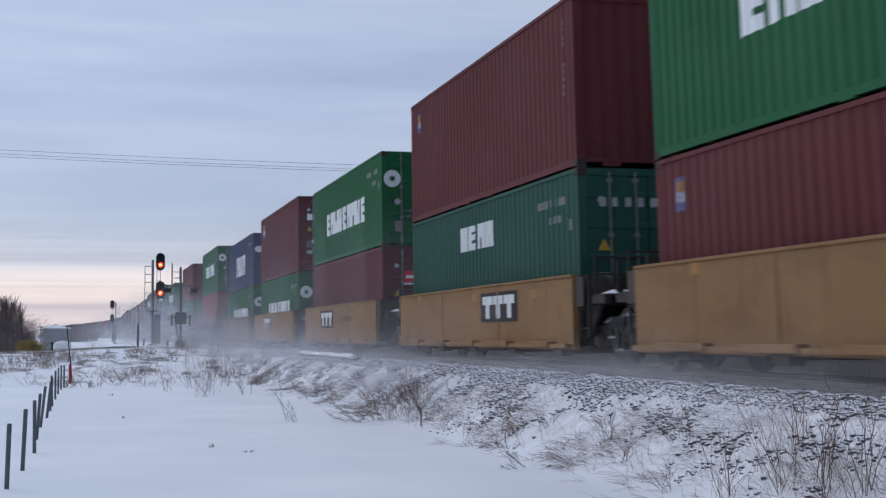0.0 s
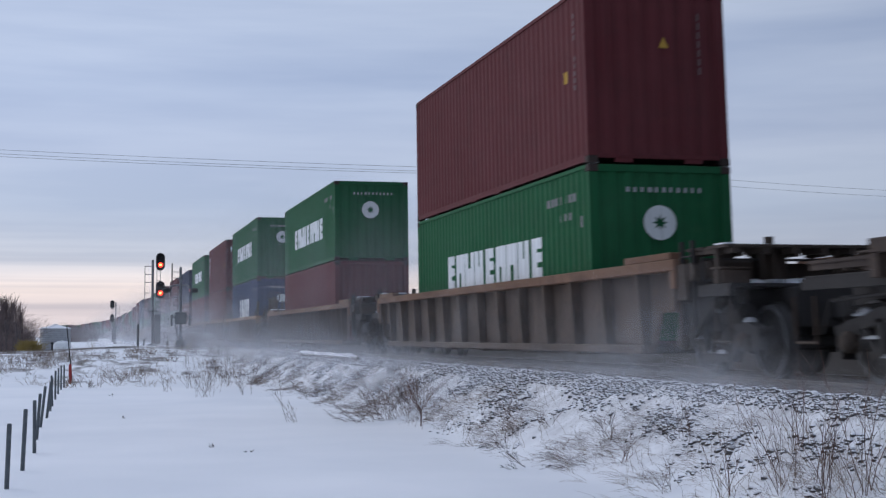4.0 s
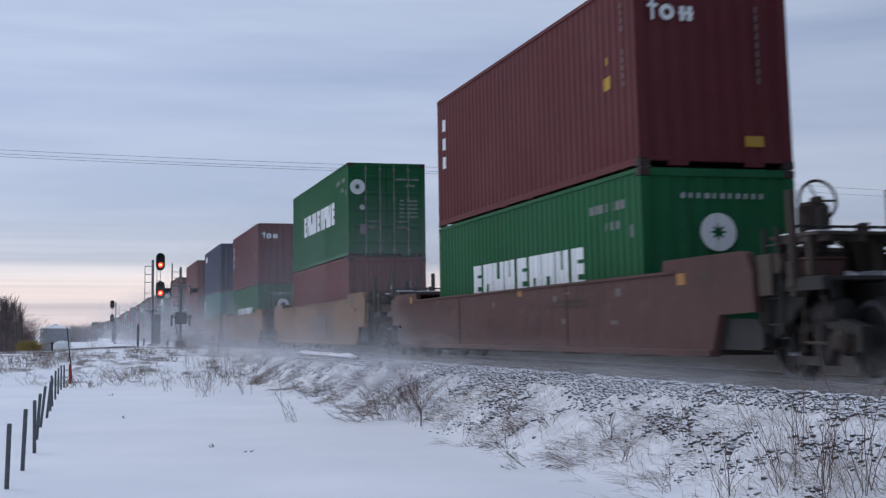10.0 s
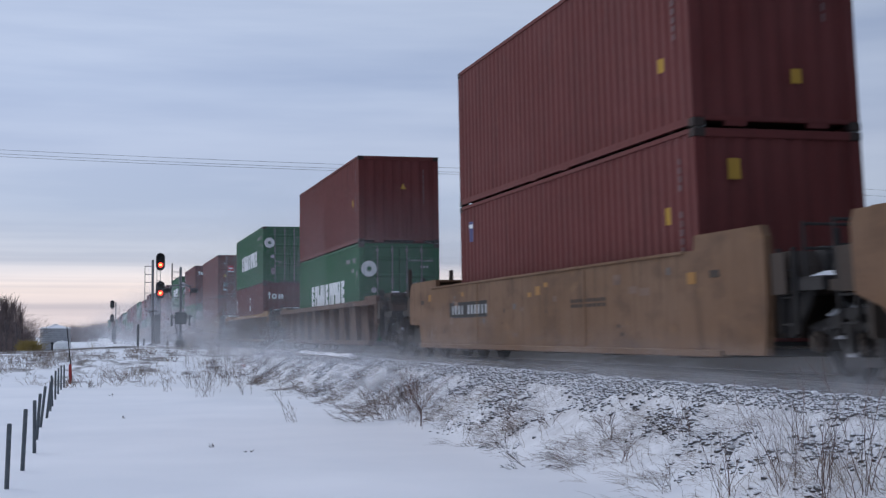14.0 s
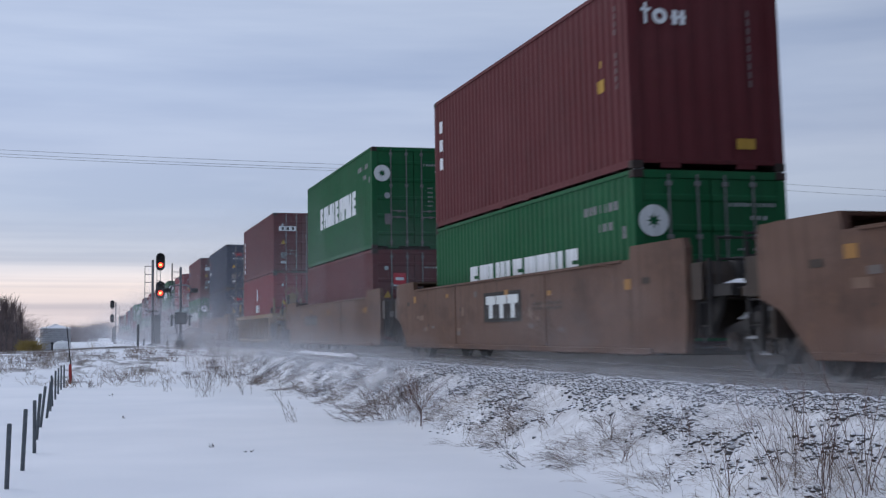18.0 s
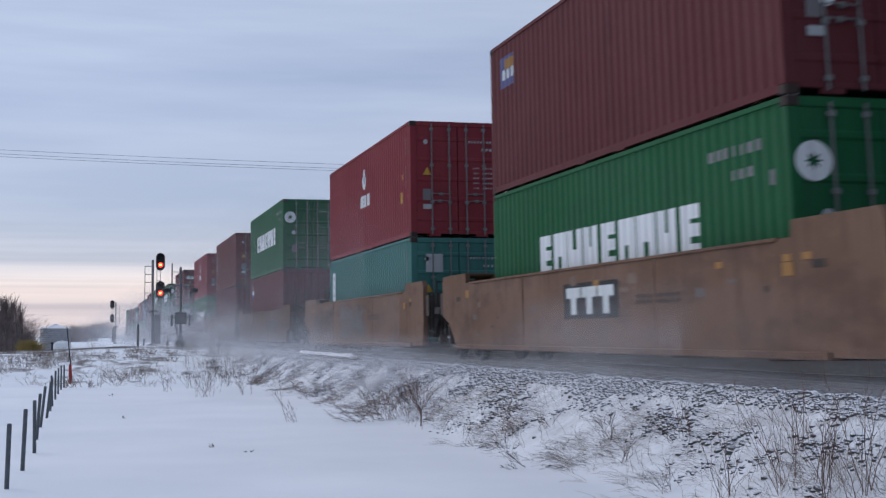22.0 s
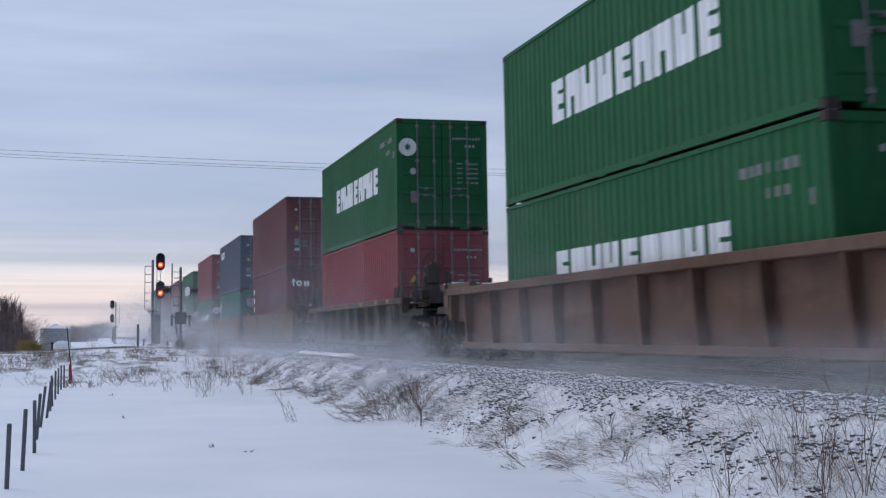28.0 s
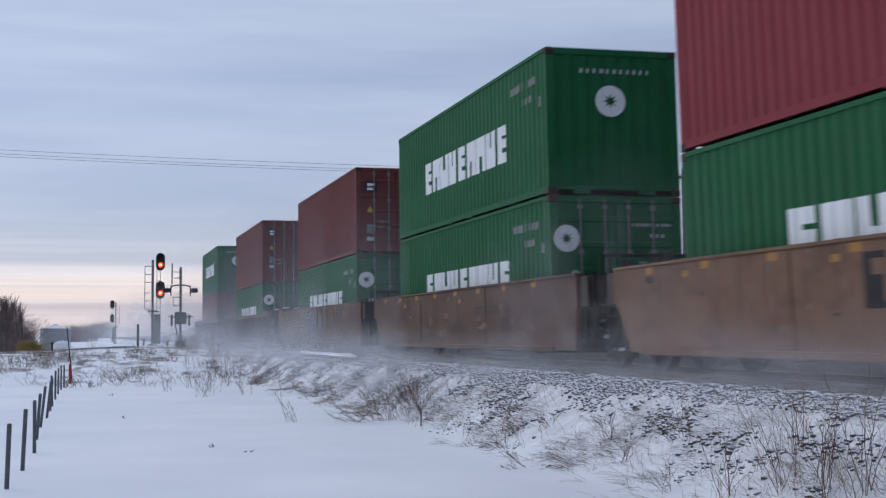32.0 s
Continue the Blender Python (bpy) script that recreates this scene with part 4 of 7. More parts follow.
def well_wagon(no, kind, style, col, joints, extras, start):
    """One well unit. joints: at its near and far end, a for a shared truck, c for a coupler, - for nothing of its own."""
    ends = ["c" if j == "c" else "a" for j in joints]
    over, beyond = REACH[style, kind, ends[0]], REACH[style, kind, ends[1]]
    longer = 0.9 if style == "s" and ends[1] == "a" else 0.0     # the far wall end overhangs the shared truck
    beyond += longer
    W = over + LONG + beyond
    start -= over
    mat = PAINT[col]
    words = {"ochre": "ochre", "yellow": "yellow", "straw": "straw-yellow", "tan": "tan", "umber": "orange-brown", "sable": "dark brown", "cocoa": "dusty grey-brown", "brown": "dusty brown", "rusty": "red-brown", "purple": "grimy purple-brown", "pink": "faded brown"}[col]
    look_of = {"s": "smooth sides and raised ends", "l": "smooth sides and lower ledge", "f": "flat-topped smooth sides", "r": "ribbed sides under a flat chord"}[style]
    car = thing("well_wagon", f"{words} container well wagon with {look_of}", "rail wagon", (TRACK_X, start, 0), group="wagons of the train")
    top = {"s": 1.6 if no != 14 else 1.36, "l": 1.49, "f": 1.5, "r": 1.48 if kind == 40 else 1.53}[style]
    rib_top = top - 0.15

    def side_outline():
        if style == "s":
            cut = {"a": [(0.75, 0.3), (0.12, 0.74), (0.0, 0.76)], "c": [(1.2, 0.3), (0.95, 0.78), (0.0, 0.8)]}
            up = top + 0.16
            crest = {"a": [(0.0, 1.66), (0.08, 1.79), (1.9, 1.79), (1.94, top)], "c": [(0.0, up - 0.25), (0.14, up - 0.04), (0.3, up), (2.6, up), (2.66, top)]}
            front = [(0.12, 0.3), (0.06, 0.5), (0.0, 0.9)] if ends[0] == "a" else cut["c"]
            return [(y, z) for y, z in front[::-1]] + [(W - y, z) for y, z in (cut["c"] if ends[1] == "c" else [(1.15, 0.3), (0.5, 0.8), (0.0, 0.95)])] + [(W - y, z) for y, z in crest[ends[1]]] + [(y, z) for y, z in crest[ends[0]][::-1]]
        if style == "f":
            return [(0.12, 0.3), (W - 0.6, 0.3), (W - 0.1, 0.95), (W, 1.0), (W, top), (0, top), (0, 1.0), (0.04, 0.95)]
        return [(0, 0.3), (W, 0.3), (W, top), (0, top)]

    if style in "sfl":
        wall = mesh_of(("side_wall", style, joints, top), mat, lambda bm: slab(bm, side_outline(), -0.05, 0.05))
        lip = mesh_of(("top_flange", style, joints, top), mat, lambda bm: box(bm, -0.075, 0.06, 2.25 if style == "s" else 0.02, (W - 2.25) if style == "s" else W - 0.02, top - 0.03, top + 0.012, 0.006))
        foot = mesh_of(("bottom_sill", style, joints), mat, lambda bm: box(bm, -0.09, 0.06, 1.2 if style != "l" else 0.0, W - (1.2 if style != "l" else 0.0), 0.27, 0.36, 0.01))
        for s in (-1, 1):
            part("side_wall", wall, car, at=(s * (SIDE - 0.05), 0, 0))
            part("top_flange", lip, car, at=(s * (SIDE - 0.05), 0, 0), turn=(0, 0, 0)).scale = (-s, 1, 1)
            if style != "l":
                part("bottom_sill", foot, car, at=(s * (SIDE - 0.05), 0, 0)).scale = (-s, 1, 1)
        seam = mesh_of(("weld_strip", style, top), mat, lambda bm: box(bm, -0.012, 0.0, -0.03, 0.03, 0.37, top - 0.04))
        for y in (W * 0.33, W * 0.67):
            part("weld_strip", seam, car, at=(-SIDE, y, 0))
        if style == "l":
            ledge = mesh_of(("ledge_angle", kind), mat, lambda bm: (box(bm, -0.11, 0, 0.1, W - 0.1, 0.50, 0.53), box(bm, -0.11, -0.09, 0.1, W - 0.1, 0.46, 0.53)))
            part("ledge_angle", ledge, car, at=(-SIDE, 0, -0.13))
            hood = mesh_of("ledge_step", mat, lambda bm: (box(bm, -0.15, 0, 0, 1.5, 0.55, 0.6, 0.01), box(bm, -0.15, -0.12, 0, 1.5, 0.5, 0.56)))
            shoe = mesh_of("floor_bracket", FRAMEST, lambda bm: box(bm, -0.1, 0.1, 0, 0.45, 0.2, 0.34, 0.02))
            for i in range(5):
                part("ledge_step", hood, car, at=(-SIDE, 0.9 + i * 2.35, -0.16))
                part("floor_bracket", shoe, car, at=(-SIDE + 0.05, 0.5 + i * 2.6, 0))
    else:
        ext = 1.4 if kind == 40 else 0.1
        low = 0.0 if kind == 40 else 1.15
        panel = mesh_of(("side_panel", kind), mat, lambda bm: slab(bm, [(0, 0.32), (W, 0.32), (W, rib_top + 0.01), (0, rib_top + 0.01)] if kind == 40 else [(0, 0.84), (0.85, 0.84), (1.15, 0.32), (W - 1.15, 0.32), (W - 0.85, 0.84), (W, 0.84), (W, rib_top + 0.01), (0, rib_top + 0.01)], -0.02, 0.02))
        chord_mat = PAINT["orange"] if "o" in extras and no not in (6, 33) else PAINT["umber"] if no in (7, 8) else mat
        chord = mesh_of(("top_chord", kind), chord_mat, lambda bm: (box(bm, -0.1, 0.12, -ext, W + ext, rib_top, top, 0.012), box(bm, -0.1, 0.1, -ext, -ext + 0.14, rib_top - 0.24, rib_top, 0.01), box(bm, -0.1, 0.1, W + ext - 0.14, W + ext, rib_top - 0.24, rib_top, 0.01)))
        riser = mesh_of(("chord_riser", kind), chord_mat, lambda bm: box(bm, -0.07, 0.09, 0.2 - ext, 1.75, top, top + 0.1, 0.012))
        angle = mesh_of(("bottom_sill", "r", kind), mat, lambda bm: box(bm, -0.09, 0.125, low - 0.02, W - low + 0.02, 0.28, 0.40, 0.012))

        def rib_shape(bm):
            v = [bm.verts.new(p) for p in ((-0.115, -0.035, rib_top), (-0.115, 0.035, rib_top), (-0.06, 0.05, 0.40), (-0.06, -0.05, 0.40), (0.09, -0.05, rib_top), (0.09, 0.05, rib_top), (0.09, 0.055, 0.40), (0.09, -0.055, 0.40))]
            for q in ((0, 1, 2, 3), (0, 3, 7, 4), (1, 5, 6, 2), (0, 4, 5, 1), (3, 2, 6, 7), (4, 7, 6, 5)):
                bm.faces.new([v[i] for i in q])
        rib = mesh_of(("side_rib", kind), mat, rib_shape)
        stout = mesh_of(("end_post", kind), mat, lambda bm: box(bm, -0.1, 0.09, -0.1, 0.1, 0.36 if kind == 40 else 0.86, rib_top, 0.015))
        inner = [low + 0.15 + (W - 2 * low - 0.3) * i / n for n in (8 if kind == 40 else round((W - 2 * low) / RIB_STEP[no]),) for i in range(n + 1)]
        for s in (-1, 1):
            part("side_panel", panel, car, at=(s * (SIDE - 0.215), 0, 0))
            for nm, me in (("top_chord", chord), ("bottom_sill", angle)):
                part(nm, me, car, at=(s * (SIDE - 0.1), 0, 0)).scale = (-s, 1, 1)
            if kind == 53:
                part("chord_riser", riser, car, at=(s * (SIDE - 0.1), 0, 0)).scale = (-s, 1, 1)
                part("chord_riser", riser, car, at=(s * (SIDE - 0.1), W, 0)).scale = (-s, -1, 1)
            for i, y in enumerate(inner):
                heavy = kind == 40 and (i in (0, len(inner) - 1) or i == 4)
                part("end_post" if heavy else "side_rib", stout if heavy else rib, car, at=(s * (SIDE - 0.13), y, 0)).scale = (-s, 1, 1)
            if kind != 40:
                for y in (0.1, W - 0.1):
                    part("end_post", stout, car, at=(s * (SIDE - 0.13), y, 0)).scale = (-s, 1, 1)
    if style == "s":        # broad cap plates on the raised wall ends
        for y, d, e in ((W, -1, ends[1]),):
            far_in, lift = (2.5, top + 0.16) if e == "c" else (1.85, 1.79)
            cap = mesh_of(("end_cap", e, lift), mat, lambda bm: (box(bm, -0.02, 0.62, 0.36, far_in, lift - 0.035, lift + 0.014, 0.006), box(bm, 0.56, 0.62, 0.36, far_in, lift - 0.14, lift - 0.03)))
            for sx in (-1, 1):
                part("end_cap", cap, car, at=(sx * (SIDE - 0.04), y, 0)).scale = (-sx, d, 1)
    # bottom of the well: cross beams that carry the container
    beam = mesh_of("floor_beam", FRAMEST, lambda bm: (box(bm, -SIDE + 0.1, SIDE - 0.1, -0.15, 0.15, 0.24, 0.35, 0.02)))
    for y in (over + 0.4, over + 3.2, over + 6.1, over + 9.0, over + 11.8):
        part("floor_beam", beam, car, at=(0, y, 0))
    if style == "s":
        fill = mesh_of("corner_box", BLACKPAINT, lambda bm: slab(bm, [(0.0, 0.4), (0.0, 0.62), (0.12, 0.72), (1.0, 0.74), (1.2, 0.36), (0.1, 0.36)], -0.06, 0.06))
        for y, d in ((0.0, 1), (W, -1)):
            if ends[0 if d > 0 else 1] == "c":
                for sx in (-1, 1):
                    part("corner_box", fill, car, at=(sx * (SIDE - 0.16), y, 0)).scale = (1, d, 1)
    # end bulkheads with their sloping plates
    bulk = mesh_of(("bulkhead", "x"), FRAMEST if style != "l" else GRIME, lambda bm: (slab(bm, [(-0.05, 1.0), (0.0, 1.0), (0.09, 1.36), (0.09, 1.46), (-0.05, 1.46)], -SIDE + 0.12, SIDE - 0.12), box(bm, -SIDE + 0.12, SIDE - 0.12, 0.02, 0.09, 0.5, 1.02)))
    part("bulkhead", bulk, car, at=(0, 0.02, 0))
    part("bulkhead", bulk, car, at=(0, W - 0.02, 0), turn=(0, 0, 180))
    for which, joint in enumerate(joints):
        end_gear(car, kind, style, col, W, which, joint, no)
    # markings on the camera's side
    flatx = -SIDE - 0.004 if style != "r" else -SIDE + 0.094
    xx = flatx

    def patch(bm, y0, y1, z0, z1, d=0.0):
        bm.faces.new([bm.verts.new(p) for p in ((xx - d, y0, z0), (xx - d, y1, z0), (xx - d, y1, z1), (xx - d, y0, z1))])
    rnd = random.Random(no)
    if "t" in extras:       # trade plate with three bold blocks
        y0 = (W - longer) * 0.5 if style != "l" else (8.1 if no > 2 else 4.2)
        if no != 17:
            stick(car, "trade_plate", BLACKPLATE, lambda bm: patch(bm, y0 - 1.22, y0 + 1.22, 0.79, 1.35, 0.002), "dark plate with white blocks")

        def three(bm):
            for i in range(3):
                a = y0 + 1.06 - i * 0.72
                patch(bm, a - 0.66, a, 1.12, 1.28, 0.006)
                patch(bm, a - 0.46, a - 0.2, 0.86, 1.12, 0.006)
        stick(car, "trade_lettering", GHOST if no == 17 else mat if no in (35, 36) else EMBLEM, three)
    if "d" in extras:
        y0 = (W - longer) * {5: 0.61, 18: 0.71, 21: 0.34, 23: 0.66, 30: 0.73}.get(no, 0.29)
        if no != 34:
            stick(car, "number_panel", PAINT["purple"] if no == 21 else BLACKPLATE, lambda bm: patch(bm, y0 - 1.45, y0 + 1.45, 0.9, 1.22, 0.002), "dark number panel")
        stick(car, "number_marking", DULLWHITE if no in (5, 16, 18) else FADED, lambda bm: [patch(bm, y0 + 1.1 - i * 0.255, y0 + 1.1 + rnd.uniform(0.1, 0.2) - i * 0.255, 0.97, 1.15, 0.006) for i in range(11) if i != 4])
    if "n" in extras:
        stick(car, "number_marking", OLDPRINT, lambda bm: [patch(bm, W - 2.2 + i * 0.17, W - 2.08 + i * 0.17, 0.75, 0.95, 0.004) for i in range(7) if i != 3])
    if style != "r":
        squares = [(1.9, 1.18), (W - 2.2, 1.3), (W * 0.45, 1.22)] if style != "f" else [(W * k / 9 + 0.3, 1.36) for k in range(1, 9)]
        stick(car, "reflector", ORANGE, lambda bm: [patch(bm, y, y + 0.26, z, z + (0.15 if style != "f" else 0.1), 0.003) for y, z in squares])
        stick(car, "small_print", FRAMEST, lambda bm: [patch(bm, W * 0.28 + i * 0.2, W * 0.28 + i * 0.2 + 0.15, z, z + 0.05, 0.003) for i in range(8) for z in (1.05, 0.97)])
    elif "o" in extras or "y" in extras:
        stick(car, "reflector", ORANGE, lambda bm: [bm.faces.new([bm.verts.new((-SIDE - 0.004, y + a, z)) for a, z in ((0, rib_top + 0.03), (0.34, rib_top + 0.03), (0.34, top - 0.02), (0, top - 0.02))]) for y in (0.2, 1.7, 3.9, 6.3, 8.7, 11.3)])
        stick(car, "stencil", FADED, lambda bm: [patch(bm, y, y + 0.28, z, z + 0.035, 0.003) for y in (2.0, 7.6) for z in (0.7, 0.77, 0.84)])
    if style in "sf":       # old stencils, patches and hand-hole covers
        stick(car, "stencil", OLDPRINT, lambda bm: [patch(bm, y, y + rnd.uniform(0.08, 0.3), z, z + rnd.uniform(0.03, 0.12), 0.003) for y, z in ((rnd.uniform(2.6, W - 2.6), rnd.uniform(0.5, 1.35)) for _ in range(6))])
        stick(car, "stain", FRAMEST, lambda bm: [patch(bm, y, y + rnd.uniform(0.04, 0.16), z, z + rnd.uniform(0.02, 0.08), 0.0025) for y, z in ((rnd.uniform(2.4, W - 2.4), rnd.uniform(0.45, 1.4)) for _ in range(7))] + [patch(bm, y, y + 0.28, 1.24, 1.33, 0.0025) for y in (1.2, W - 1.5)])
    if style in "sfl" and col not in ("yellow", "purple"):      # primed and touched-up patches
        stick(car, "stencil", TOUCHUP, lambda bm: [patch(bm, y, y + rnd.uniform(0.12, 0.42), z, z + rnd.uniform(0.05, 0.17), 0.0021) for y, z in ((rnd.uniform(1.4, W - 1.8), rnd.uniform(0.5, 1.34)) for _ in range(9))])
        stick(car, "stencil", ORANGE, lambda bm: [patch(bm, y, y + 0.2, z, z + 0.08, 0.0028) for y, z in ((rnd.uniform(1.2, W - 1.4), rnd.choice((1.28, 1.34, 1.2))) for _ in range(3))])
    if "g" in extras:       # sprayed tags: fat pale loops over a dark shadow shape, worn by the weather
        def stroke(bm, pts, wide, d):
            last = None
            for k, (y, z) in enumerate(pts):
                a, b = pts[max(0, k - 1)], pts[min(len(pts) - 1, k + 1)]
                n = Vector((a[1] - b[1], b[0] - a[0])).normalized() * wide
                pair = (bm.verts.new((xx - d, y - n.x, z - n.y)), bm.verts.new((xx - d, y + n.x, z + n.y)))
                if last:
                    bm.faces.new((last[0], pair[0], pair[1], last[1]))
                last = pair

        def sprayed(y_mid, count, pitch, edge, body, core):
            glyphs = []
            for k in range(count):
                cy, cz = y_mid + (k - (count - 1) / 2) * pitch + rnd.uniform(-0.05, 0.05), rnd.uniform(0.88, 0.96)
                ry, rz, a0, arc = pitch * rnd.uniform(0.28, 0.4), rnd.uniform(0.3, 0.4), rnd.uniform(0, 6), rnd.uniform(3.2, 4.8)
                glyphs.append([(cy + ry * math.cos(a0 + arc * i / 15) * (1 + 0.18 * math.sin(i * 0.9 + k)), cz + rz * math.sin(a0 + arc * i / 15)) for i in range(16)])
                glyphs.append([(cy + pitch * rnd.uniform(-0.5, 0.5), cz - 0.42), (cy + pitch * rnd.uniform(-0.15, 0.15), cz), (cy + pitch * rnd.uniform(-0.4, 0.4), cz + rnd.uniform(0.25, 0.42))])
            for m, wide, d, word in ((edge, 0.19, 0.0032, "sprayed outline"), (body, 0.15, 0.0058, "sprayed letters"), (core, 0.03, 0.0084, "sprayed strokes")):
                stick(car, "sprayed_tag", m, lambda bm: [stroke(bm, g, wide * pitch, d + 0.00008 * k) for k, g in enumerate(glyphs)], "worn graffiti, " + word)

        if no == 27:
            sprayed(W * 0.78, 5, 0.74, WORNSPRAY, DARKSPRAY, mat)
            sprayed(W * 0.5, 5, 0.82, DARKSPRAY, WORNSPRAY, DARKSPRAY)
        else:
            sprayed({15: 0.36, 30: 0.5, 38: 0.5}.get(no, 0.6) * W, 5, 0.8, DARKSPRAY if no != 15 else OLDPRINT, WORNSPRAY, mat)
    RIDERS.append((car, start, 0.0, 0.0))
    return car


def end_gear(car, kind, style, col, W, which, joint, no):
    """Platform, posts, truck and coupler at one end; which is 0 at the near end."""
    mat = PAINT[col]
    s = -1 if which == 0 else 1
    y0 = 0 if which == 0 else W
    Y = lambda d: y0 + s * d
    rnd = random.Random(no * 2 + which)
    half = HALF_GAP[style if style != "r" else "r%d" % kind, "c" if joint == "c" else "a"]
    if style == "s" and which == 1 and joint != "c":
        half -= 0.9
    reach = half - (0.12 if joint in "a-" else 0.3)
    at = (0, y0, 0)
    turn = (0, 0, 0 if s > 0 else 180)
    key = (reach, style)
    sill = mesh_of(("centre_sill", *key), GRIME, lambda bm: (box(bm, -0.58, 0.58, 0.0, reach, 0.62, 1.12, 0.02), slab(bm, [(0.0, 0.4), (0.0, 0.62), (reach * 0.9, 0.62), (reach * 0.7, 0.45)], -0.5, 0.5)))
    deck = mesh_of(("end_deck", *key), GRIME, lambda bm: (box(bm, -1.32, 1.32, 0.02, reach - 0.25, 1.12, 1.17, 0.01), box(bm, -1.34, -1.24, 0.02, reach - 0.25, 1.02, 1.14), box(bm, 1.24, 1.34, 0.02, reach - 0.25, 1.02, 1.14)))
    part("centre_sill", sill, car, at=at, turn=turn)
    part("end_deck", deck, car, at=at, turn=turn)

    def drift(bm):
        n = 8
        for k in range(3):
            cx, cy, rx, ry = (-0.85, 0.1, 0.8)[k], reach * (0.3, 0.55, 0.4)[k], 0.42, reach * 0.26
            ring = [bm.verts.new((cx + rx * math.cos(i * math.tau / n), cy + ry * math.sin(i * math.tau / n), 1.172)) for i in range(n)]
            mid = [bm.verts.new((cx + rx * 0.5 * math.cos(i * math.tau / n), cy + ry * 0.5 * math.sin(i * math.tau / n), 1.172 + 0.07)) for i in range(n)]
            for i in range(n):
                bm.faces.new((ring[i], ring[(i + 1) % n], mid[(i + 1) % n], mid[i]))
            bm.faces.new(mid)
    part("snow_patch", mesh_of(("deck_snow", *key), CAPSNOW, drift), car, at=at, turn=turn)
    # ladder on the near side: two stiles and rungs
    gear = mat if no in (6, 24, 32) else FRAMEST
    hi = 1.75 if joint == "c" else 1.5
    lad = mesh_of(("ladder", *key, hi), GRIME, lambda bm: ([box(bm, -0.025, 0.025, d, d + 0.035, 0.55, hi) for d in (0.12, 0.46)], [rod(bm, (0, 0.13, z), (0, 0.48, z), 0.013) for z in np.arange(0.65, hi - 0.1, 0.3)]))
    part("ladder", lad, car, at=(-1.36, y0, 0), turn=(0, 0, 0)).scale = (1, s, 1)
    part("ladder", lad, car, at=(1.36, y0, 0)).scale = (1, s, 1)
    low_rail = style == "r" and kind == 53
    bar_z = 1.5 if low_rail else 1.75
    rails = mesh_of(("grab_rail", *key, bar_z), GRIME, lambda bm: (rod(bm, (-1.3, 0.62, bar_z), (1.3, 0.62, bar_z), 0.018), rod(bm, (-1.3, 0.62, bar_z - 0.27), (1.3, 0.62, bar_z - 0.27), 0.018), [rod(bm, (x, 0.62, 1.15), (x, 0.62, bar_z + 0.03), 0.02) for x in (-1.3, -0.45, 0.45, 1.3)]))
    part("grab_rail", rails, car, at=at, turn=turn)
    post = mesh_of(("end_stanchion", hi), GRIME, lambda bm: (box(bm, -0.03, 0.03, -0.03, 0.03, 1.1, hi + 0.2, 0.008), box(bm, -0.05, 0.05, -0.05, 0.05, 1.1, 1.3, 0.01)))
    for x in () if low_rail else (-0.95, 0.55):
        part("end_stanchion", post, car, at=(x, Y(0.72), 0))
    tank = mesh_of("air_reservoir", GRIME, lambda bm: lathe(bm, [(-0.5, 0.1), (-0.46, 0.17), (0.46, 0.17), (0.5, 0.1)], "x", 14))
    valve = mesh_of("brake_valve", FRAMEST, lambda bm: (box(bm, -0.18, 0.18, -0.14, 0.14, 1.2, 1.62, 0.03), rod(bm, (0, 0, 1.55), (0, 0, 1.8), 0.06, 10)))
    if style == "r" and kind == 40 and joint != "c":
        if which == 0:
            part("air_reservoir", mesh_of("large_reservoir", FRAMEST, lambda bm: lathe(bm, [(-0.6, 0.08), (-0.54, 0.17), (0.54, 0.17), (0.6, 0.08)], "x", 16)), car, at=(-0.5, Y(0.75), 1.46))
            part("snow_patch", mesh_of("reservoir_snow", CAPSNOW, lambda bm: lathe(bm, [(-0.5, 0.02), (-0.42, 0.09), (0.3, 0.1), (0.42, 0.03)], "x", 12)), car, at=(-0.5, Y(0.75), 1.55))
        part("tank_cradle", mesh_of("tank_cradle", FRAMEST, lambda bm: [box(bm, x - 0.05, x + 0.05, -0.2, 0.2, 1.12, 1.36, 0.01) for x in (-0.9, -0.1)]), car, at=(0, Y(0.75), 0))["kind"] = "stuff"
    else:
        part("air_reservoir", tank, car, at=(-0.5, Y(0.35), 1.36))
    part("brake_valve", valve, car, at=(-0.35, Y(0.6), 0))
    plate = mesh_of("side_plate", gear, lambda bm: box(bm, -0.02, 0.02, 0.05, 0.38, 0.98, 1.45, 0.008))
    part("side_plate", plate, car, "pale stencilled end plate" if style == "l" else "", at=(-SIDE + 0.06, y0, 0)).scale = (1, s, 1)
    # brake pipes and rods, running down from the deck to the truck
    pipes = mesh_of(("brake_pipe", *key), GRIME, lambda bm: [(rod(bm, (x, 0.05, z), (x + 0.06, reach * 0.8, z - 0.1), 0.022), rod(bm, (x + 0.06, reach * 0.8, z - 0.1), (x + 0.03, reach * 0.85, 0.55), 0.02)) for x, z in ((-1.28, 1.0), (-1.05, 0.92), (-0.7, 0.98))])
    part("brake_pipe", pipes, car, at=at, turn=turn)
    skirt = mesh_of(("end_skirt", *key), GRIME, lambda bm: slab(bm, [(0.0, 0.5), (0.0, 1.1), (reach * 0.55, 1.1), (reach * 0.42, 0.86), (0.16, 0.5)], -0.03, 0.03))
    for sx in (-1.23, 1.23):
        part("end_skirt", skirt, car, at=(sx, y0, 0)).scale = (1, s, 1)
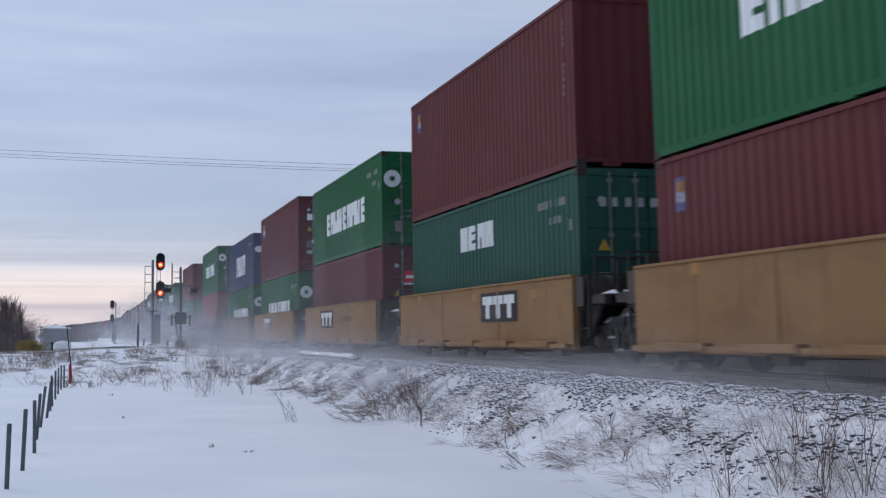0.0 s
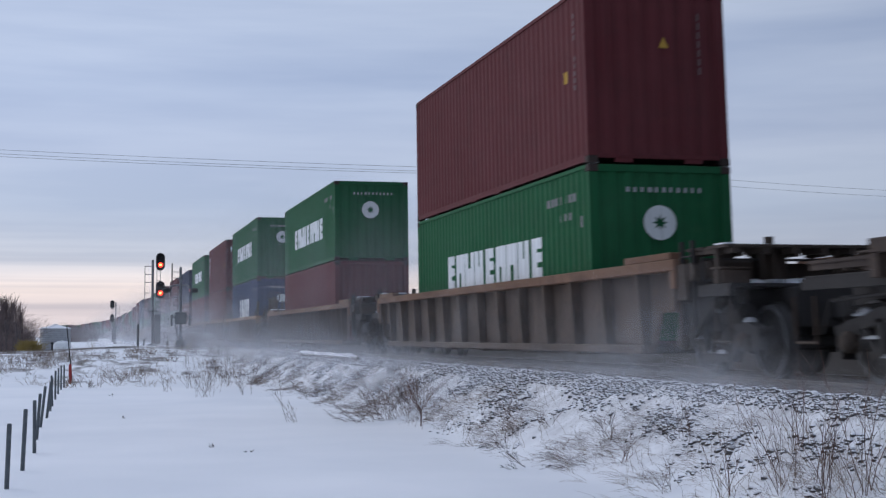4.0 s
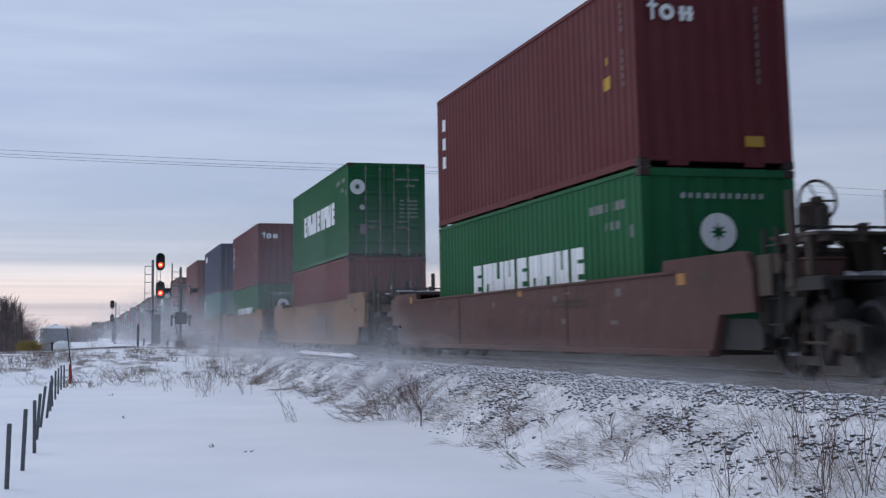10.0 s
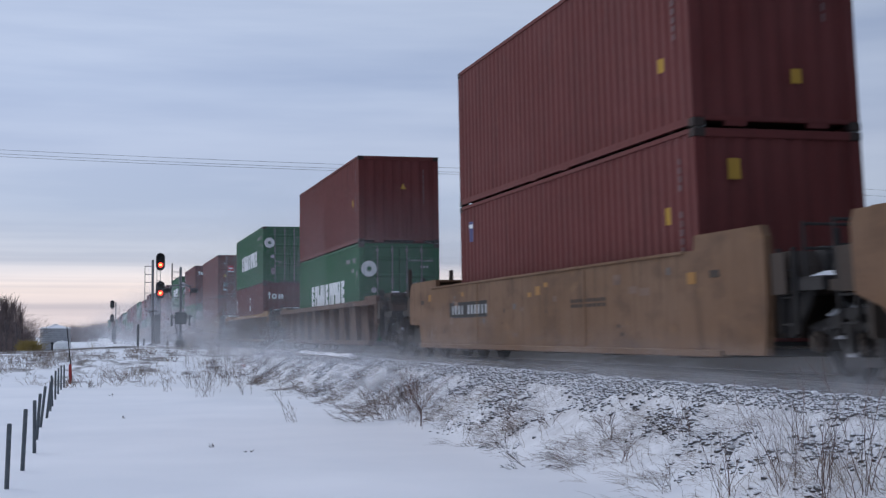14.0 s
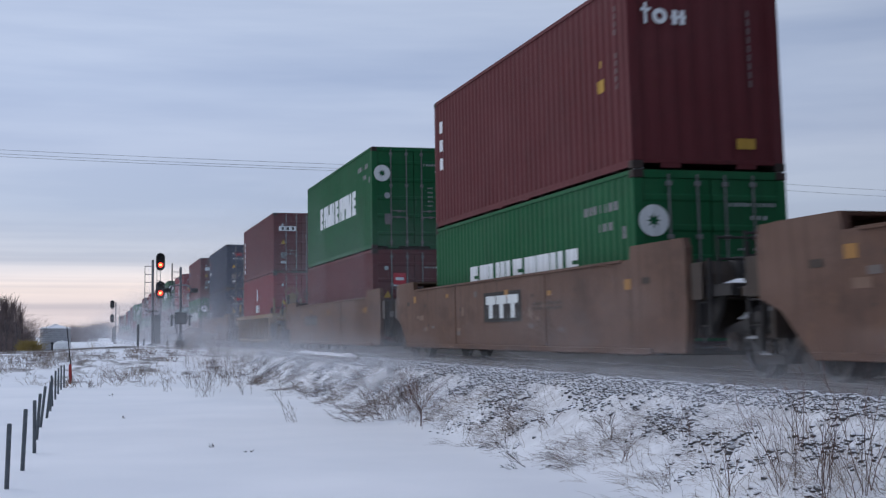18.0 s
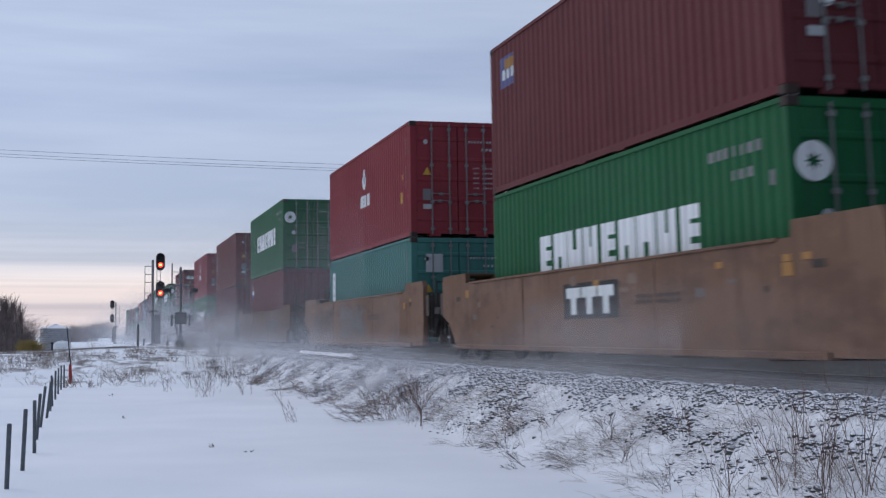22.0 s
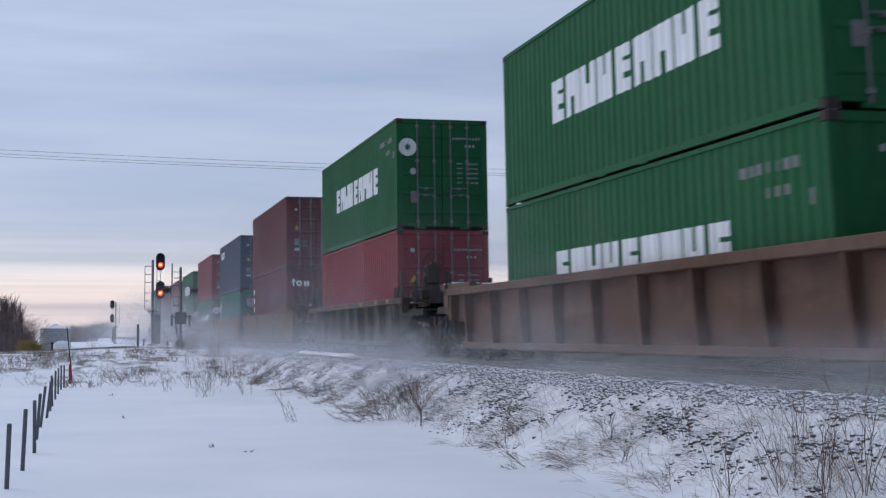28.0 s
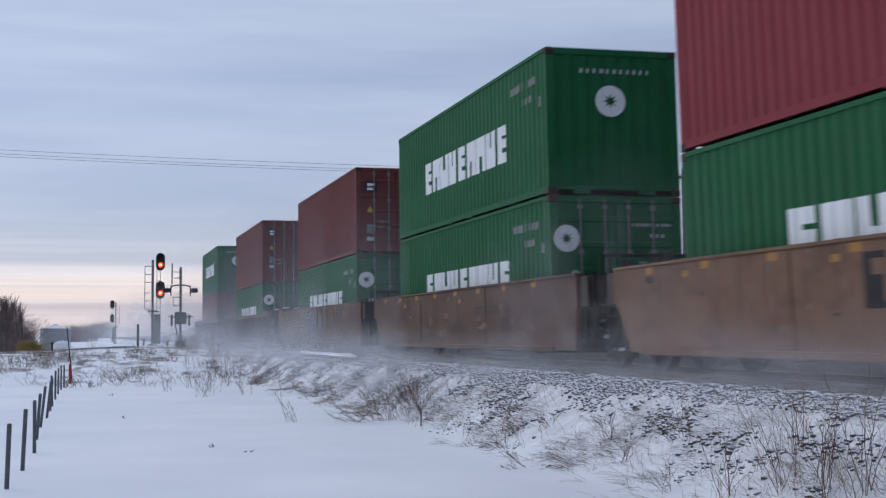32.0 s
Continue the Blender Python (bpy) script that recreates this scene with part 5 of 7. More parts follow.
    block = mesh_of(("end_bolster", style), FRAMEST, lambda bm: (slab(bm, [(0.0, 0.98), (0.0, 1.47), (0.3, 1.47), (0.42, 1.3), (0.46, 1.0)], -1.3, 1.3), box(bm, -1.3, -1.22, 0.46, 0.8, 1.0, 1.12, 0.01)))
    part("end_bolster", block, car, at=at, turn=turn)
    if joint == "c":
        cyl = mesh_of("brake_cylinder", GRIME, lambda bm: (lathe(bm, [(-0.42, 0.05), (-0.4, 0.15), (0.1, 0.15), (0.14, 0.06), (0.45, 0.04)], "y", 14), box(bm, -0.05, 0.05, -0.3, -0.2, 0.1, 0.4), box(bm, -0.05, 0.05, 0.0, 0.1, 0.1, 0.4)))
        part("brake_cylinder", cyl, car, at=(-1.0, Y(min(1.0, reach * 0.5)), 0.78))
        part("brake_cylinder", cyl, car, at=(0.95, Y(min(1.1, reach * 0.5)), 0.8))
        tub = mesh_of("tool_box", mat, lambda bm: (box(bm, -0.2, 0.2, -0.13, 0.13, 1.17, 1.36, 0.02), box(bm, -0.22, 0.22, -0.15, 0.15, 1.36, 1.39, 0.01)))
        part("tool_box", tub, car, at=(-1.05, Y(reach * 0.55), 0))
    if joint == "c":
        top_z = 1.62 if kind != 40 else 1.3

        def grating(bm):        # two walkway strips with kick plates, carried on brackets
            for a, b in ((0.12, 0.62), (0.78, max(1.0, reach - 0.35))):
                box(bm, -1.3, 1.3, a, b, top_z, top_z + 0.035)
                for k in range(7):
                    box(bm, -1.28 + k * 0.4, -1.2 + k * 0.4, a + 0.01, b - 0.01, top_z - 0.07, top_z + 0.01)
            for x in (-1.25, -0.4, 0.45, 1.25):
                box(bm, x - 0.03, x + 0.03, 0.2, 1.0, top_z - 0.06, top_z + 0.02)
                box(bm, x - 0.035, x + 0.035, 0.3, 0.38, 1.17, top_z + 0.01, 0.008)
                box(bm, x - 0.035, x + 0.035, 0.95, 1.03, 1.17, top_z + 0.01, 0.008)
        part("crossover_platform", mesh_of(("crossover_platform", *key, top_z), gear, grating), car, "steel crossover platform dusted with snow", at=at, turn=turn)

        def rime(bm):
            r = random.Random(no + 5)
            for a in (0.3, 0.92):
                x = -1.28
                while x < 1.1:
                    w = r.uniform(0.15, 0.5)
                    box(bm, x, x + w, a - r.uniform(0.05, 0.16), a + r.uniform(0.05, 0.16), top_z + 0.035, top_z + 0.05 + r.uniform(0, 0.02), 0.006)
                    x += w + r.uniform(0.05, 0.4)
        part("snow_patch", mesh_of(("platform_snow", *key, top_z, no % 3), CAPSNOW, rime), car, at=at, turn=turn)["kind"] = "stuff"
        tall = mesh_of(("corner_stanchion", kind), gear, lambda bm: (box(bm, -0.045, 0.045, -0.045, 0.045, 0.95, 2.15, 0.01), box(bm, -0.07, 0.07, -0.07, 0.07, 1.05, 1.35, 0.015)))
        if style != "r" or kind == 40:
            part("corner_stanchion", tall, car, at=(-1.3, Y(0.7), 0))
            part("corner_stanchion", tall, car, at=(-0.2, Y(0.95), 0))
        rack = mesh_of(("brake_rigging", kind), gear, lambda bm: (box(bm, -0.34, 0.3, -0.22, 0.16, 1.25, 1.5, 0.04), rod(bm, (-0.5, 0.0, 1.34), (0.5, 0.0, 1.34), 0.12, 12), rod(bm, (-0.3, 0.1, 1.4), (-0.3, 0.35, 0.8), 0.035), rod(bm, (0.2, 0.1, 1.45), (0.25, 0.4, 0.75), 0.03), box(bm, -0.12, 0.1, -0.1, 0.1, 1.5, 1.68, 0.03)))
        part("brake_rigging", rack, car, "rusty brown brake rigging", at=(-0.9, Y(0.45), 0))
    crust = mesh_of(("snow_crust", *key), ICE, lambda bm: [box(bm, -1.33 + 0.35 * k + 0.04 * (k % 2), -1.33 + 0.35 * k + 0.2, reach * 0.3, reach * (0.5 + 0.1 * (k % 3)), 1.165, 1.2 + 0.015 * (k % 3), 0.015) for k in range(7)])
    part("snow_crust", crust, car, at=at, turn=turn)["kind"] = "stuff"
    if which == 0 and no in (6, 9, 14, 16, 24, 33, 34):
        def wheel(bm):
            n, R = 20, 0.27
            for i in range(n):
                a, b = i * math.tau / n, (i + 1) * math.tau / n
                rod(bm, (R * math.cos(a), 0, R * math.sin(a)), (R * math.cos(b), 0, R * math.sin(b)), 0.022, 5)
            for i in range(3):
                a = i * math.tau / 3
                rod(bm, (0, 0, 0), (R * math.cos(a), 0, R * math.sin(a)), 0.016, 5)
            rod(bm, (0, -0.05, 0), (0, 0.12, 0), 0.06, 10)
        part("handbrake_wheel", mesh_of("brake_wheel", gear, wheel), car, "dark handbrake wheel", at=(0.55 if kind == 53 else -0.6, Y(-2.05 if kind == 53 else 1.12), 2.32))
        part("brake_stand", mesh_of("brake_stand", gear, lambda bm: (box(bm, -0.16, 0.16, -0.1, 0.1, 1.15, 2.3, 0.03), box(bm, -0.2, 0.18, -0.16, 0.14, 1.8, 2.3, 0.06), rod(bm, (-0.22, -0.12, 1.1), (-0.22, -0.12, 2.0), 0.05, 8), box(bm, -0.34, -0.1, -0.24, -0.02, 1.45, 1.7, 0.04))), car, at=(0.55 if kind == 53 else -0.6, Y(-2.17 if kind == 53 else 1.0), 0))
    if which == 1 and joint == "c" and no in (23, 27):
        def far_wheel(bm):
            n, R = 22, 0.26
            for i in range(n):
                a, b = i * math.tau / n, (i + 1) * math.tau / n
                rod(bm, (R * math.cos(a), 0, R * math.sin(a)), (R * math.cos(b), 0, R * math.sin(b)), 0.02, 5)
            for i in range(4):
                a = i * math.tau / 4 + 0.4
                rod(bm, (0, 0, 0), (R * math.cos(a), 0, R * math.sin(a)), 0.015, 5)
            rod(bm, (0, -0.04, 0), (0, 0.2, 0), 0.05, 10)
        part("handbrake_wheel", mesh_of("far_brake_wheel", FRAMEST, far_wheel), car, "dark spoked handbrake wheel", at=(-0.95, Y(-2.9), 2.08))
        part("brake_stand", mesh_of("far_brake_stand", FRAMEST, lambda bm: (lathe(bm, [(0.1, 0.05), (0.12, 0.15), (0.2, 0.15), (0.24, 0.08)], "y", 18), box(bm, -0.08, 0.08, 0.1, 0.22, -1.0, 0.0, 0.02))), car, at=(-0.95, Y(-2.9), 2.08))
    if joint == "a":        # shared truck under the joint, owned by the unit in front of it
        truck(car, Y(half))
    if joint == "c":
        truck(car, Y(1.6 if kind == 40 else 0.45))
        coupler = mesh_of("coupler", CASTIRON, lambda bm: (box(bm, -0.12, 0.12, 0, 0.7, 0.72, 0.98, 0.03), box(bm, -0.2, 0.16, 0.6, 0.93, 0.7, 1.0, 0.05)))
        part("coupler", coupler, car, at=(0, Y(reach - 0.45), 0), turn=turn)

        def hose(bm):
            pts = [(0.3, reach - 0.2, 0.85), (0.33, reach, 0.62), (0.3, reach + 0.3, 0.42), (0.2, reach + 0.5, 0.46)]
            for p, q in zip(pts, pts[1:]):
                rod(bm, p, q, 0.025, 6)
        part("air_hose", mesh_of("air_hose", BLACKPAINT, hose), car, at=at, turn=turn)
        step = mesh_of("sill_step", gear, lambda bm: (rod(bm, (-1.38, 0.1, 0.45), (-1.38, 0.55, 0.45), 0.016), rod(bm, (-1.38, 0.1, 0.45), (-1.38, 0.1, 0.95), 0.016), rod(bm, (-1.38, 0.55, 0.45), (-1.38, 0.55, 0.95), 0.016)))
        part("sill_step", step, car, at=(0, Y(reach - 0.7), 0)).scale = (1, s, 1)


# place of each near container end at the start, wagon (length, style, paint, near joint, far joint, extras), upper and lower container
TRAIN = [
    (6.12, 40, "l", "yellow", "ca", "t", "eg T f eg", "maroon L f plainlogo"),
    (21.57, 40, "l", "yellow", "-a", "t", "maroon T f plainlogo", "pine T d cap"),
    (37.50, 40, "l", "yellow", "-a", "t", "eg L d eg", "maroon L d tal"),
    (53.45, 40, "l", "yellow", "-a", "t", "maroon T d brd", "eg L d eg"),
    (68.95, 40, "l", "umber", "-c", "d", "italia L d italia", "eg L d eg"),
    (88.83, 40, "r", "sable", "cc", "on", "eg T d eg", "red T d leja0"),
    (111.21, 53, "r", "cocoa", "cc", "", "maroon T f mark", "eg T f eg"),
    (135.33, 53, "r", "cocoa", "cc", "", "eg L f eg", "maroon L f -"),
    (157.30, 40, "r", "rusty", "ca", "o", "eg T f eg", "italia T f italia"),
    (173.29, 40, "r", "brown", "-a", "on", "maroon T f tex", "maroon T f mark"),
    (189.67, 40, "r", "rusty", "-a", "o", "eg T f eg", "maroon T f brd"),
    (205.66, 40, "r", "rusty", "-a", "on", "navy L f hd", "brick T f ocg"),
    (221.55, 40, "r", "brown", "-c", "o", "maroon T f tex", "eg L f eg"),
    (243.75, 53, "s", "purple", "cc", "", "maroon T f tex", "eg L f eg"),
    (267.56, 53, "s", "pink", "cc", "g", "eg T d eg", "brick L f mark"),
    (291.75, 53, "s", "tan", "ca", "d", "maroon T f tex", "eg L f eg"),
    (311.63, 53, "s", "tan", "-a", "t", "navy T f hd", "teal T f tealcol"),
    (331.22, 53, "s", "tan", "-c", "d", "brick T f plate", "brick T f yellowplate"),
    (355.21, 53, "r", "rusty", "cc", "", "brick L f mark", "eg T d eg"),
    (379.14, 53, "r", "ochre", "cc", "yo", "eg L d eg", "twenty"),
    (402.79, 53, "s", "brown", "ca", "d", "brick L d tal", "brick L f mark"),
    (422.50, 53, "s", "brown", "-a", "t", "maroon T f tex", "eg L d eg"),
    (442.24, 53, "s", "brown", "-c", "d", "eg T d eg", "maroon L d tal"),
    (464.4, 40, "r", "straw", "cc", "yn", "maroon L d gvc", "red T d leja"),
    (486.27, 53, "s", "brown", "ca", "d", "slate L d xin", "slate T d xin"),
    (506.49, 53, "s", "umber", "-a", "t", "maroon T d brd", "eg T d eg"),
    (526.04, 53, "s", "umber", "-c", "g", "red T d leja", "teal L d tealcol"),
    (550.01, 53, "s", "rusty", "ca", "d", "eg T d eg", "maroon T f brd"),
    (569.66, 53, "s", "brown", "-a", "t", "brick T d column", "maroon T f column"),
    (589.34, 53, "s", "brown", "-c", "dg", "red T d leja", "eg T f eg"),
    (613.95, 53, "r", "brown", "cc", "", "maroon T d gvc", "eg T d eg"),
    (638.15, 53, "r", "brown", "cc", "", "eg T d eg", "eg L f eg"),
    (660.19, 40, "r", "sable", "cc", "o", "eg T d eg", "red T d leja0"),
    (681.53, 48, "f", "rusty", "ca", "d", "maroon T d plain", "maroon T f tex"),
    (699.71, 48, "f", "umber", "-a", "t", "greyblue T d sea", "teal L d tealcol"),
    (717.85, 48, "f", "umber", "-a", "t", "red T d leja0", "eg L d eg"),
    (735.68, 48, "f", "rusty", "-a", "", "eg L f eg", "eg L d eg"),
    (753.97, 48, "f", "rusty", "-c", "g", "brick L d fdoor", "eg L d eg"),
    (777.72, 53, "r", "rusty", "cc", "", "brick T d fdoor", "eg L d eg"),
    (801.6, 53, "r", "rusty", "cc", "", "eg T f eg", "maroon T f -"),
]
FLOOR = 0.36
for no, (along, kind, style, col, joints, extras, upper, lower) in enumerate(TRAIN, 1):
    well_wagon(no, kind, style, col, joints, extras, along)
    if lower == "twenty":
        for d in (0.0, 6.13):
            shipping_box("maroon", False, "f", "tex", along + d, FLOOR, no, 6.058)
        h = LOW
    else:
        c, size, end, liv = lower.split()
        h = TALL if size == "T" else LOW
        shipping_box(c, size == "T", end, liv, along, FLOOR, no)
    c, size, end, liv = upper.split()
    shipping_box(c, size == "T", end, liv, along, FLOOR + h + 0.018, no)


# ---- ground ----
def smooth(a, b, v):
    u = min(1.0, max(0.0, (v - a) / (b - a)))
    return u * u * (3 - 2 * u)


def ground_z(x, y):
    cx, _ = track_at(y)
    d = abs(x - cx)
    far = smooth(50, 78, y)
    base = -1.1 + 0.98 * far - 0.25 * smooth(110, 200, y) if x < cx else -0.75 + 0.5 * smooth(60, 90, y)
    if y > 95 and x < cx:       # the field beyond the road lies lower
        base -= 0.85 * smooth(95, 150, y) * smooth(-0.018, -0.008, -x / y)
    if x < cx:                  # the road and the rough strip before it fall away from the track
        base -= 0.24 * smooth(55, 76, y) * smooth(-1.0, 3.0, -x)
    base += 0.05 * noise.noise((x * 0.16, y * 0.09, 0)) + 0.03 * noise.noise((x * 0.42 + 9, y * 0.26, 1)) + 0.035 * noise.noise((x * 0.6, y * 0.45, 3)) + 0.14 * smooth(40, 70, y) * noise.noise((x * 0.08, y * 0.06, 7)) + 0.13 * smooth(46, 56, y) * (1 - smooth(88, 100, y)) * max(0.0, noise.noise((x * 0.55, y * 0.22, 17)))
    if d < 1.2:
        bank = -0.2
    elif d < 1.5:
        bank = -0.2 + 0.13 * (d - 1.2) / 0.3
    else:
        bank = -0.07 - max(0, d - 1.5) / 1.5
    bank += 0.025 * noise.noise((x * 2.3, y * 2.3, 5)) if d > 1.1 else 0
    k = 0.25
    m = max(base, bank)
    if abs(base - bank) < k and d > 1.5:
        m += (k - abs(base - bank)) ** 2 / (4 * k)
    return m


def build_ground():
    xs = sorted(set([-2500, -1200, -600, -300, -160, -90, -60, -45, -35, -28] + [round(-22 + 1.0 * i, 2) for i in range(23)] + [round(1 + 0.4 * i, 2) for i in range(12)] + [round(5.6 + 0.12 * i, 2) for i in range(50)] + [12, 13, 15, 18, 24, 35, 60, 100, 200, 400, 900, 2500]))
    ys = [-400, -150, -60, -30, -15, -5, 0, 4] + [7 + 0.35 * i for i in range(100)] + [42 + 0.9 * i for i in range(70)] + [106 + 6 * i for i in range(32)] + [300, 340, 380, 400, 430, 460, 500, 560, 620, 700, 780, 860, 1000, 1400, 2000, 3000, 4500]
    verts, faces = [], []
    for y in ys:
        off = track_at(y)[0] - TRACK_X
        off = max(off, -60.0)
        for x in xs:
            xx = x + off * (1 if abs(x - TRACK_X) < 40 else 0)
            verts.append((xx, y, ground_z(xx, y) if abs(y) < 900 and abs(x) < 500 else -0.4))
    n = len(xs)
    for j in range(len(ys) - 1):
        for i in range(n - 1):
            a = j * n + i
            faces.append((a, a + 1, a + n + 1, a + n))
    me = bpy.data.meshes.new("ground")
    me.from_pydata(verts, [], faces)
    me.polygons.foreach_set("use_smooth", [True] * len(me.polygons))
    me.materials.append(SNOW)
    tagged(new("ground", me), "wind-packed snow over flat ground and the stony track bank", "ground", kind="structure")


build_ground()


def build_road():
    """The road that meets the crossing, ploughed bare in its wheel tracks."""
    xs = [-120, -80, -50] + [-36 + 0.75 * i for i in range(57)]
    lanes = ((79.6, -0.02), (80.0, 0.04), (81.6, 0.02), (83.4, 0.05), (85.2, 0.02), (86.6, 0.04), (87.0, -0.02))
    verts = [(x, y, ground_z(x, y) + h) for x in xs for y, h in lanes]
    n = len(lanes)
    faces = [(i * n + j, (i + 1) * n + j, (i + 1) * n + j + 1, i * n + j + 1) for i in range(len(xs) - 1) for j in range(n - 1)]
    me = bpy.data.meshes.new("road")
    me.from_pydata(verts, [], faces)
    me.materials.append(ROADWAY)
    tagged(new("road", me), "narrow gravel road with packed snow at the crossing", "road", kind="structure")


build_road()


def build_track():
    ys = [-30, 0, 30, 60, 120, 200, 300, 400] + [430 + 30 * i for i in range(20)]
    prof = [(-0.075, -0.17), (0.075, -0.17), (0.075, -0.155), (0.012, -0.13), (0.012, -0.05), (0.036, -0.04), (0.036, 0.0), (-0.036, 0.0), (-0.036, -0.04), (-0.012, -0.05), (-0.012, -0.13), (-0.075, -0.155)]
    track = thing("railway_track", "single railway track with steel rails on snowy sleepers", "railway track", kind="structure")
    for s in (-1, 1):
        bm = bmesh.new()
        last = None
        for y in ys:
            cx, _ = track_at(y)
            ring = [bm.verts.new((cx + s * 0.755 + a, y, b)) for a, b in prof]
            if last:
                for i in range(len(prof)):
                    bm.faces.new((last[i], last[(i + 1) % len(prof)], ring[(i + 1) % len(prof)], ring[i]))
            last = ring
        me = bpy.data.meshes.new("rail")
        bm.to_mesh(me)
        bm.free()
        me.materials.append(RAILST)
        part("rail", me, track)
    tie = mesh_of("sleeper", TIMBER, lambda bm: box(bm, -1.28, 1.28, -0.11, 0.11, -0.34, -0.155, 0.015))
    for i in range(150):
        part("sleeper", tie, track, at=(TRACK_X, 8 + i * 0.53, 0))


build_track()


def stones():
    """Ballast that shows through the snow: thick along the crest, in patches down the bank."""
    rnd = random.Random(4)
    verts, faces = [], []
    foot = ((-1, -0.7), (0.1, -1), (1, -0.4), (0.8, 0.7), (-0.2, 1), (-0.9, 0.5))
    quads = [(k + i, k + (i + 1) % 6, k + 6 + (i + 1) % 6, k + 6 + i) for k in (0, 6) for i in range(6)] + [(12, 13, 14, 15), (12, 15, 16, 17)]
    for k in range(50000):
        crest = k < 17000
        y = 8 + 54 * rnd.random() ** 1.6
        u = rnd.random()
        d = 1.36 + 0.42 * u ** 1.3 if crest else 1.5 + 1.75 * u
        x = TRACK_X - d
        patchy = noise.noise((x * 0.9, y * 0.42, 9)) + 0.5 * noise.noise((x * 2.6, y * 1.7, 4))
        if crest:
            if rnd.random() < 0.55 * u and patchy < 0.1:
                continue
        elif patchy < 0.02 + 0.33 * u + rnd.gauss(0, 0.1) or rnd.random() < 0.25 + 0.5 * smooth(0.3, 1.0, u):
            continue
        z = ground_z(x, y)
        r = rnd.uniform(0.015, 0.033) * (1.0 if crest else 1.22) * (1.5 if rnd.random() < 0.12 else 1) * (1 + 0.01 * max(0, y - 20))
        a, tip, tilt = rnd.uniform(0, math.tau), rnd.uniform(0.5, 0.85), rnd.uniform(-0.35, 0.35)
        ca, sa = math.cos(a), math.sin(a)
        st = [rnd.uniform(0.7, 1.25), rnd.uniform(0.6, 1.0), rnd.uniform(0.5, 0.95)]
        first = len(verts)
        for f, h in ((1.0, -0.4), (0.92, 0.3), (tip * 0.6, 0.72)):
            for px, py in foot:
                px, py = px * r * st[0] * f, py * r * st[1] * f
                verts.append((x + px * ca - py * sa, y + px * sa + py * ca, z + h * r * st[2] + tilt * px * (h > 0)))
        faces += [tuple(first + i for i in q) for q in quads]
    me = bpy.data.meshes.new("ballast_stones")
    me.from_pydata(verts, [], faces)
    me.materials.append(STONE)
    tagged(new("ballast_stones", me), "dark grey ballast stones capped with snow along the bank", "gravel", kind="stuff")


stones()


# ---- plants ----
def twig(bm, p, q, w0, w1):
    """A thin three-sided stem."""
    rod(bm, p, q, w0, 3, w1)


def bough(bm, p, d, length, w, rnd, depth, droop, heads, split=0.55):
    """A crooked twig that forks as it goes; the last forks may carry seed heads."""
    n = 4
    for i in range(n):
        q = p + d * length / n
        twig(bm, p, q, w * (1 - 0.17 * i), w * (1 - 0.17 * (i + 1)))
        if depth and i:
            for _ in range(1 if rnd.random() < 0.75 else 2):
                a = rnd.uniform(0, math.tau)
                nd = (d + Vector((math.cos(a), math.sin(a), rnd.uniform(-0.15, 0.45))) * split).normalized()
                bough(bm, p.lerp(q, rnd.random()), nd, length * rnd.uniform(0.3, 0.55), w * 0.6, rnd, depth - 1, droop, heads, split)
        p = q
        d = (d + Vector((rnd.gauss(0, 0.14), rnd.gauss(0, 0.14), rnd.gauss(-droop, 0.08)))).normalized()
    if heads and depth < 2 and rnd.random() < heads:
        rod(bm, p, p + d * rnd.uniform(0.012, 0.03), w * 2.6, 4, w * 1.2)


def bush(name, label, at, stems, height, mat, seed, fan=0.5, w=0.004, lean=(0, 0), depth=2, droop=0.0, heads=0.0, foot=0.05, split=0.55, crown=0.0):
    rnd = random.Random(seed)
    bm = bmesh.new()
    rod(bm, (0, 0, -0.16), (0, 0, 0.0), 0.008, 5, 0.006)
    if crown:               # one short stem that carries the fan
        rod(bm, (0, 0, -0.02), (0.01, 0, crown), w * 3, 6, w * 2.2)
    for _ in range(stems):
        p = Vector((rnd.gauss(0, foot), rnd.gauss(0, foot), -0.03)) if not crown else Vector((0, 0, crown * rnd.uniform(0.5, 1.0)))
        if not crown:           # root below the snow
            twig(bm, Vector((0, 0, -0.1)), p, w, w)
        d = Vector((rnd.gauss(lean[0], fan), rnd.gauss(lean[1], fan), 1)).normalized()
        bough(bm, p, d, height * rnd.uniform(0.55, 1.05), w * rnd.uniform(0.75, 1.15), rnd, depth, droop, heads, split)
    me = bpy.data.meshes.new(name)
    bm.to_mesh(me)
    bm.free()
    me.materials.append(mat)
    ob = new(name, me)
    ob.location = (at[0], at[1], ground_z(*at))
    return tagged(ob, label, "weed" if name != "shrub" else "shrub", group="dry plants on the bank")


bush("shrub", "bare brown shrub fanning up from one stem in snow", (5.72, 24.7), 26, 0.72, REDSTEM, 1, 0.42, 0.0042, depth=2, crown=0.3)
bush("shrub", "dense matted brown shrub pressed down beside the bank", (5.78, 26.9), 64, 0.8, STEM, 2, 0.6, 0.0042, (-0.3, 0.1), 2, 0.04, foot=0.26)
bush("shrub", "low flattened branches spreading over snow", (5.0, 26.6), 16, 0.6, STEM, 31, 1.2, 0.004, (-0.9, 0), 2, 0.1, foot=0.15)
bush("dry_weed", "leaning dry weed stalks with seed heads in snow", (3.72, 27.1), 3, 1.2, STEM, 3, 0.12, 0.005, (-0.4, 0.1), 1, heads=0.8)
bush("dry_weed", "short dry weed with seed heads in snow", (3.84, 27.0), 3, 0.42, STEM, 33, 0.3, 0.005, (-0.5, 0.1), 1, heads=0.9)
